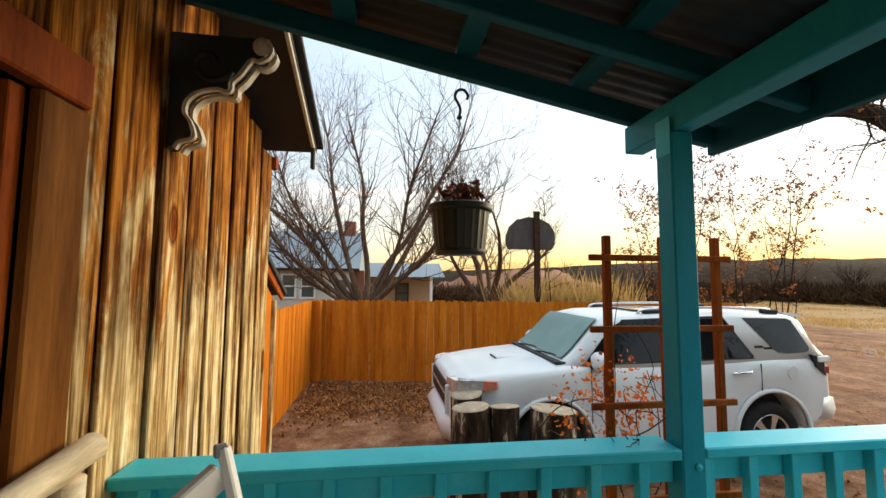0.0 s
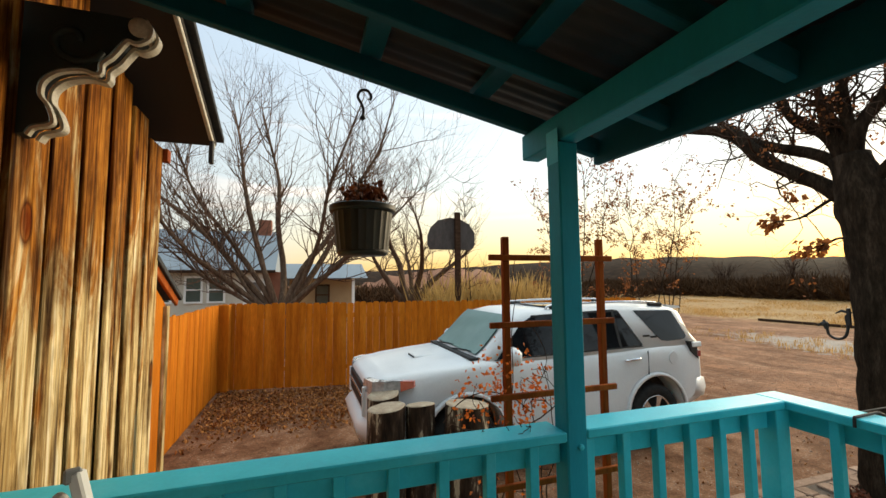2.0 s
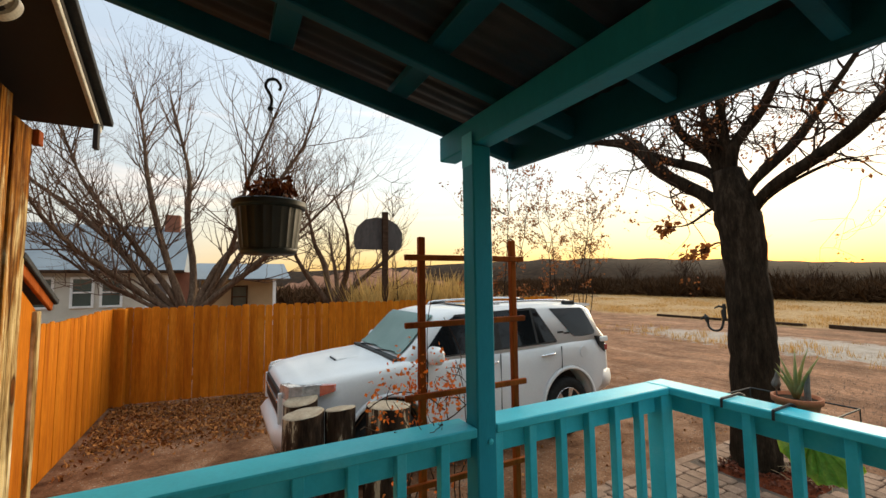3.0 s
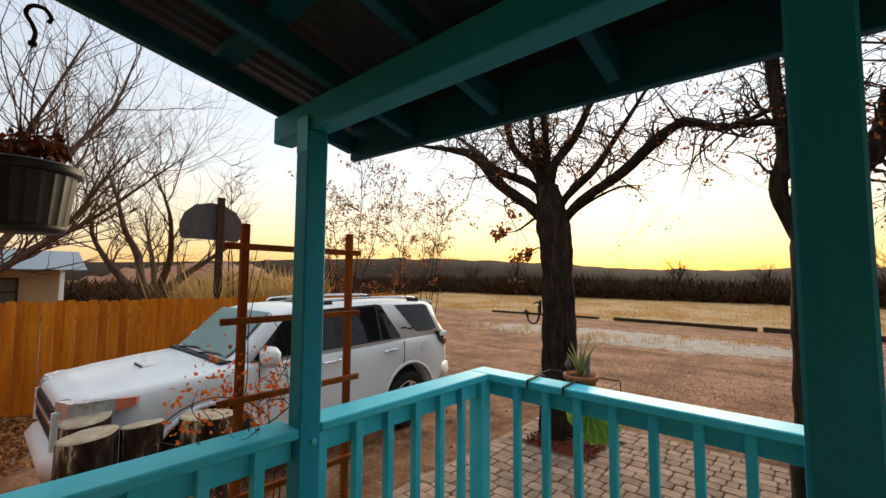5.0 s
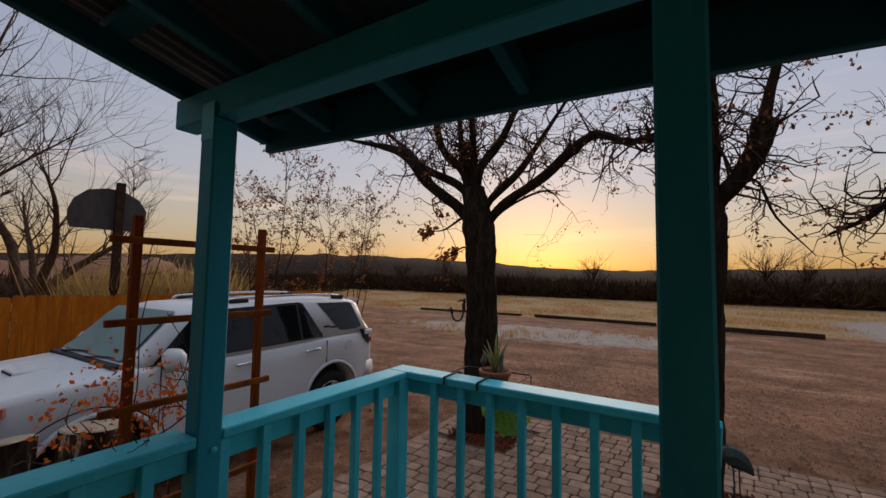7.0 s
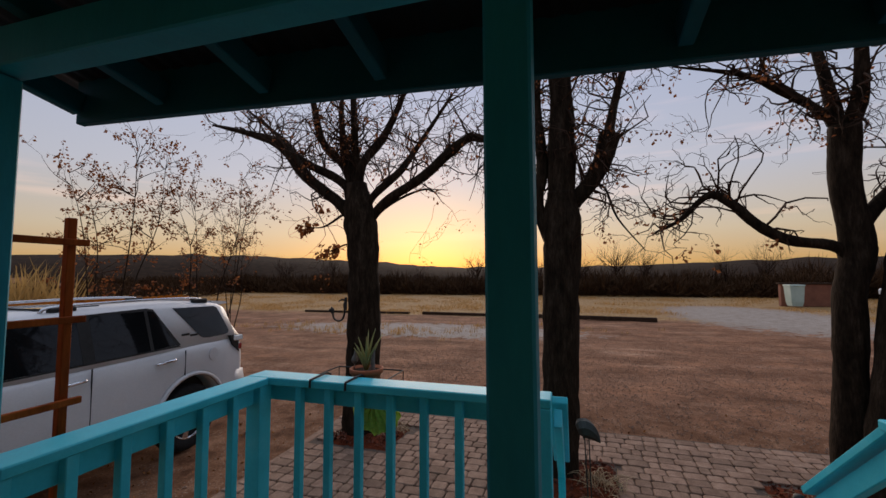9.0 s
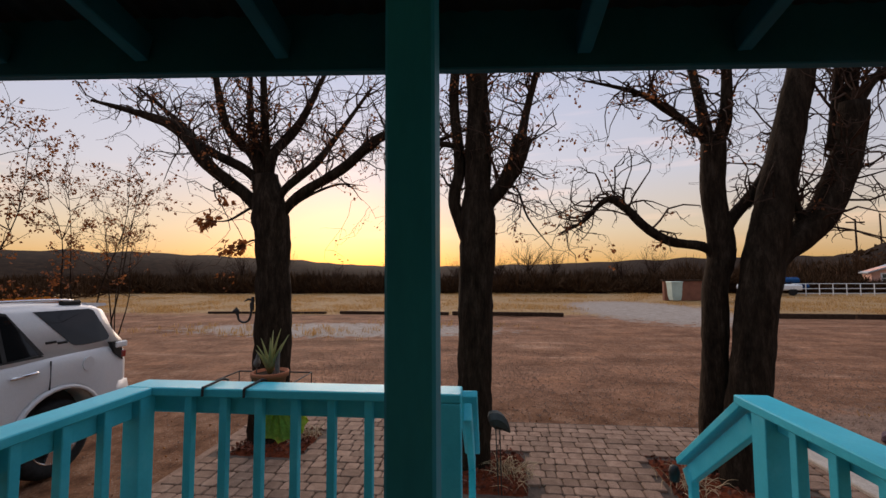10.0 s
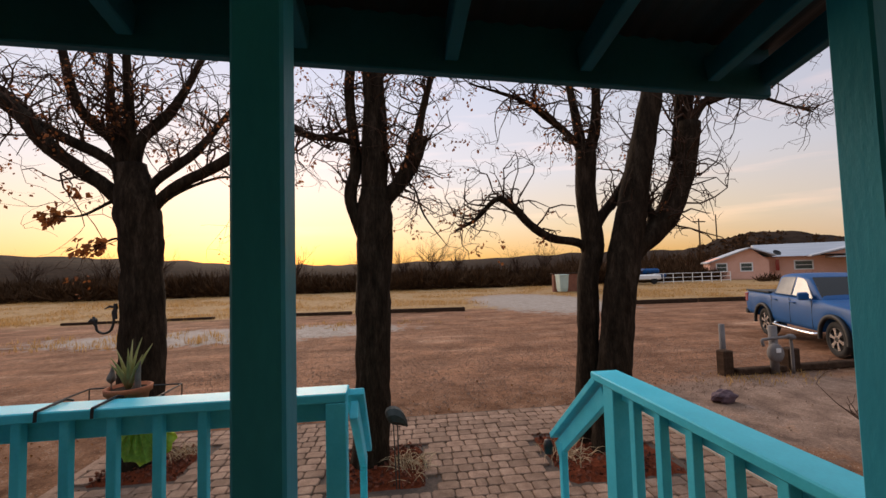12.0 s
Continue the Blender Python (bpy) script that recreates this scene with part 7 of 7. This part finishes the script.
# ---- houses ----
def window(parent, x, y, z, w, h, axis, mat_frame=WHITE):
    """A framed window with a meeting rail on a wall seen along axis."""
    fw = 0.13 if axis == "x" else 0.08

    def rect(u0, u1, v0, v1, d0, d1):
        return box((x + u0, y - d1, z + v0), (x + u1, y - d0, z + v1), 0.004) if axis == "y" else box((x - d1, y + u0, z + v0), (x - d0, y + u1, z + v1), 0.004)
    fr = part("window", rect(-w / 2, w / 2, -h / 2, h / 2, 0.0, 0.02), mat_frame, parent)
    for u0, u1, v0, v1 in ((-w / 2, -w / 2 + fw, -h / 2, h / 2), (w / 2 - fw, w / 2, -h / 2, h / 2), (-w / 2 + fw, w / 2 - fw, h / 2 - fw, h / 2), (-w / 2 + fw, w / 2 - fw, -h / 2, -h / 2 + fw), (-w / 2 + fw, w / 2 - fw, -0.03, 0.03)):
        part("frame", rect(u0, u1, v0, v1, 0.02, 0.07), mat_frame, fr)
    for v0, v1 in ((-h / 2 + fw, -0.03), (0.03, h / 2 - fw)):
        part("pane", rect(-w / 2 + fw, w / 2 - fw, v0, v1, 0.022, 0.035), PANE, fr)


h1 = thing("house", (-4, 22, 0), "off-white house with blue-grey roof behind the fence", "house")
part("wall", box((-9, 20.0, 0), (-1.35, 26, 2.75), 0.01), OFFWHITE, h1)
part("roof", prism([(19.6, 2.72), (23, 4.85), (26.4, 2.72)], -9.5, -0.95, lambda u, v, w: (w, u, v)), BLUE_ROOF, h1)
part("fascia", box((-9.5, 19.56, 2.66), (-0.95, 19.62, 2.78), 0.004), TIMBER, h1)
for x in (-5.3, -4.16, -3.30):
    window(h1, x, 20.0, 1.95, 0.70, 1.15, "y")
part("panel", box((-2.25, 19.985, 1.0), (-1.36, 20.0, 2.6), 0.004), WHITE, h1)
part("vent", box((-1.95, 19.95, 1.45), (-1.55, 19.984, 2.25), 0.004), BOARD_GREY, h1)
part("brick_corner", box((-1.35, 20.05, 0), (-0.75, 22, 2.7), 0.01), BRICKRED, h1)
part("chimney", box((-2.0, 22.6, 4.2), (-1.4, 23.2, 5.4), 0.02), BRICKRED, h1)
h2 = thing("house", (2.0, 26, 0), "low tan house with blue-grey porch roof", "house")
part("wall", box((-0.6, 25, 0), (3.0, 29, 2.4), 0.01), TANWALL, h2)
part("roof", prism([(23.6, 2.45), (26.5, 3.35), (29.4, 2.45)], -0.9, 3.6, lambda u, v, w: (w, u, v)), BLUE_ROOF, h2)
part("porch_post", box((2.75, 23.8, 0), (2.9, 23.95, 2.45), 0.005), WHITE, h2)
window(h2, 1.2, 25.0, 1.5, 0.8, 1.2, "y", TIMBER)

PK = -2.4
h3 = thing("house", (46, -48, 0), "pink stucco house with pale metal roofs and a porch", "house")
part("wall", box((45.0, -44.5 + PK, 0), (53, -38.3 + PK, 2.35), 0.02), PINK, h3)
part("gable", prism([(-44.5, 2.35), (-38.3, 2.35), (-42.6, 3.95)], 45.0, 53, lambda u, v, w: (w, u + PK, v)), PINK, h3)
part("roof", prism([(-38.0, 2.20), (-42.6, 4.02), (-45.2, 3.0), (-45.2, 2.85), (-42.6, 3.87), (-38.0, 2.06)], 44.4, 53.6, lambda u, v, w: (w, u + PK, v)), METAL_ROOF, h3)
part("main_wall", box((47.5, -66 + PK, 0), (56, -44.5 + PK, 2.9), 0.02), PINK, h3)
part("main_roof", prism([(46.6, 2.75), (52, 4.5), (57, 2.75)], -66.5, -44.0, lambda u, v, w: (u, w + PK, v)), METAL_ROOF, h3)
part("front_gable", prism([(-50.0, 2.9), (-64, 2.9), (-58, 4.9)], 45.8, 47.5, lambda u, v, w: (w, u + PK, v)), PINK, h3)
part("front_gable_roof", prism([(-48.6, 2.80), (-58.0, 5.15), (-66.0, 2.80), (-66.0, 2.65), (-58.0, 4.98), (-48.6, 2.65)], 45.2, 52, lambda u, v, w: (w, u + PK, v)), METAL_ROOF, h3)
part("porch_roof", box((44.6, -66 + PK, 2.45), (47.5, -50.5 + PK, 2.62), 0.02), METAL_ROOF, h3)
for y in (-53.0, -57.5, -62):
    part("porch_post", box((44.8, y + PK - 0.07, 0), (44.95, y + PK + 0.07, 2.45), 0.01), WHITE, h3)
window(h3, 45.0, PK - 39.6, 1.55, 1.25, 1.15, "x")
window(h3, 45.0, PK - 42.2, 1.55, 1.35, 1.15, "x")
window(h3, 47.5, PK - 48.4, 1.65, 1.9, 1.2, "x")
window(h3, 47.5, PK - 56.0, 1.6, 1.6, 1.2, "x")
part("red_panel", box((46.9, -45.9 + PK, 1.0), (47.0, -45.5 + PK, 2.4), 0.02), LAMP_RED, h3, "red hanging sign")
dv, df = lathe([(0.0, 0.0), (0.2, 0.02), (0.42, 0.10), (0.44, 0.11), (0.42, 0.12), (0.0, 0.03)], 18)
part("satellite_dish", ([pose(46.4, -45.6 + PK, 3.2, 0, -50, 20) @ Vector(p) for p in dv], df), TRIM_BLACK, h3)
h3.rotation_euler = (0, 0, radians(-35))
wf = thing("yard_fence", (44, -34, 0), "pale metal mesh fence by the pink house", "fence")
for k in range(9):
    part("post", tube([(43.6, -29.5 - k * 1.2, 0), (43.6, -29.5 - k * 1.2, 1.15)], [0.04, 0.04], 6), WHITE, wf)
for z in (0.2, 0.65, 1.12):
    part("rail", tube([(43.6, -29.5, z), (43.6, -39.1, z)], [0.03, 0.03], 6), WHITE, wf)
wp = thing("pickup_truck", (45.5, -27.5, 0), "white old pickup truck parked far off", "truck")
part("body", box((43.2, -30.2, 0.5), (45.0, -25.2, 1.05), 0.1), WHITE, wp)
part("cabin", box((43.3, -27.3, 1.05), (44.9, -25.9, 1.75), 0.2), WHITE, wp)
part("window", box((43.28, -27.1, 1.2), (43.30, -26.1, 1.62), 0.01), CAR_GLASS, wp)
for y in (-29.3, -26.0):
    part("wheel", ([(43.2 + p[2], y + p[0], 0.38 + p[1]) for p in lathe([(0, 0), (0.38, 0), (0.38, 0.2), (0, 0.2)], 16)[0]], lathe([(0, 0), (0.38, 0), (0.38, 0.2), (0, 0.2)], 16)[1]), RUBBER, wp)
bl = thing("parked_car", (48, -32, 0), "dark blue car body far beyond the fence", "car")
part("body", box((47.5, -34, 0.4), (49.3, -30, 1.0), 0.15), BLUE_PAINT, bl)
part("cabin", box((47.6, -33.2, 1.0), (49.2, -31, 1.7), 0.25), BLUE_PAINT, bl)

bn = thing("trash_bin", (34.5, -14.7, 0), "pale mint plastic bin on the yard", "bin")
part("bin", loft([[(34.1 - d, -15.05 - d, z), (34.9 + d, -15.05 - d, z), (34.9 + d, -14.35 + d, z), (34.1 - d, -14.35 + d, z)] for z, d in ((0.1, -0.06), (0.4, 0.0), (1.45, 0.06))]), MINT, bn)
part("lid", box((34.0, -15.15, 1.45), (35.0, -14.25, 1.55), 0.03), MINT, bn)
bw = thing("low_brick_wall", (36, -16.5, 0), "low rusty-red block enclosure behind the bin", "wall")
part("wall", box((35.6, -18.6, 0), (36.0, -14.4, 1.55), 0.03), BRICKRED, bw)
part("coping", box((35.5, -18.7, 1.55), (36.1, -14.3, 1.66), 0.03), TIMBER, bw)
for i, (x, y, h) in enumerate(((95, -78, 13.5), (110, -96, 16.5))):
    up = thing("utility_pole", (x, y, 0), "far wooden utility pole with a crossarm", "utility pole", "utility poles")
    part("pole", tube([(x, y, 0), (x, y, h)], [0.22, 0.16], 8), TIMBER, up)
    if i == 0:
        part("crossarm", box((x - 0.1, y - 1.8, h - 0.9), (x + 0.1, y + 1.8, h - 0.6), 0.02), TIMBER, up)

# saplings with dead leaves beyond the vehicle
def sapling(base, h, seed, n, leafy, label):
    r = random.Random(seed)
    t = thing("sapling", base, label, "tree", "leafy saplings")
    b = Vector(base)
    for k in range(n):
        pieces, leaves = [], []
        a = r.uniform(0, 6.28)
        q = b + Vector((math.cos(a), math.sin(a), 0)) * (0.0 if k == 0 else 0.35)
        top = q + Vector((math.cos(a) * h * 0.16, math.sin(a) * h * 0.16, h * r.uniform(0.75, 1.0)))
        pts = smooth_line([q, q + (top - q) * 0.35 + Vector((r.gauss(0, 0.1), r.gauss(0, 0.1), 0)), q + (top - q) * 0.7 + Vector((r.gauss(0, 0.15), r.gauss(0, 0.15), 0)), top], 4)
        m_ = len(pts) - 1
        part("stem", tube(pts, [0.024 * (1 - 0.8 * i / m_) for i in range(m_ + 1)], 6), BARK, t, smooth=True)
        for _ in range(15):
            i = r.randint(m_ // 3, m_)
            grow(pts[i], (r.gauss(0, 0.8), r.gauss(0, 0.8), r.uniform(0.1, 1.0)), r.uniform(0.5, 1.25), 0.012, r, pieces, leaves, 2, 0.4, 0.08, (1, 3), leafy, 3, 0.1)
        part("branch", joined(pieces), TWIG, t)
        if leaves:
            part("foliage", joined(leaves), DRYLEAF, t, "clinging dead brown leaves")


sapling((5.35, 12.2, 0), 6.3, 3, 2, 0.05, "slender sapling beside the backboard pole")
sapling((8.3, 11.4, 0), 5.6, 4, 4, 0.8, "sapling clump with clinging dead leaves")
sapling((11.2, 11.0, 0), 5.4, 6, 4, 0.8, "sapling clump with clinging dead leaves")
sapling((14.5, 13.5, 0), 5.0, 8, 3, 0.2, "thin sapling at the field's edge")
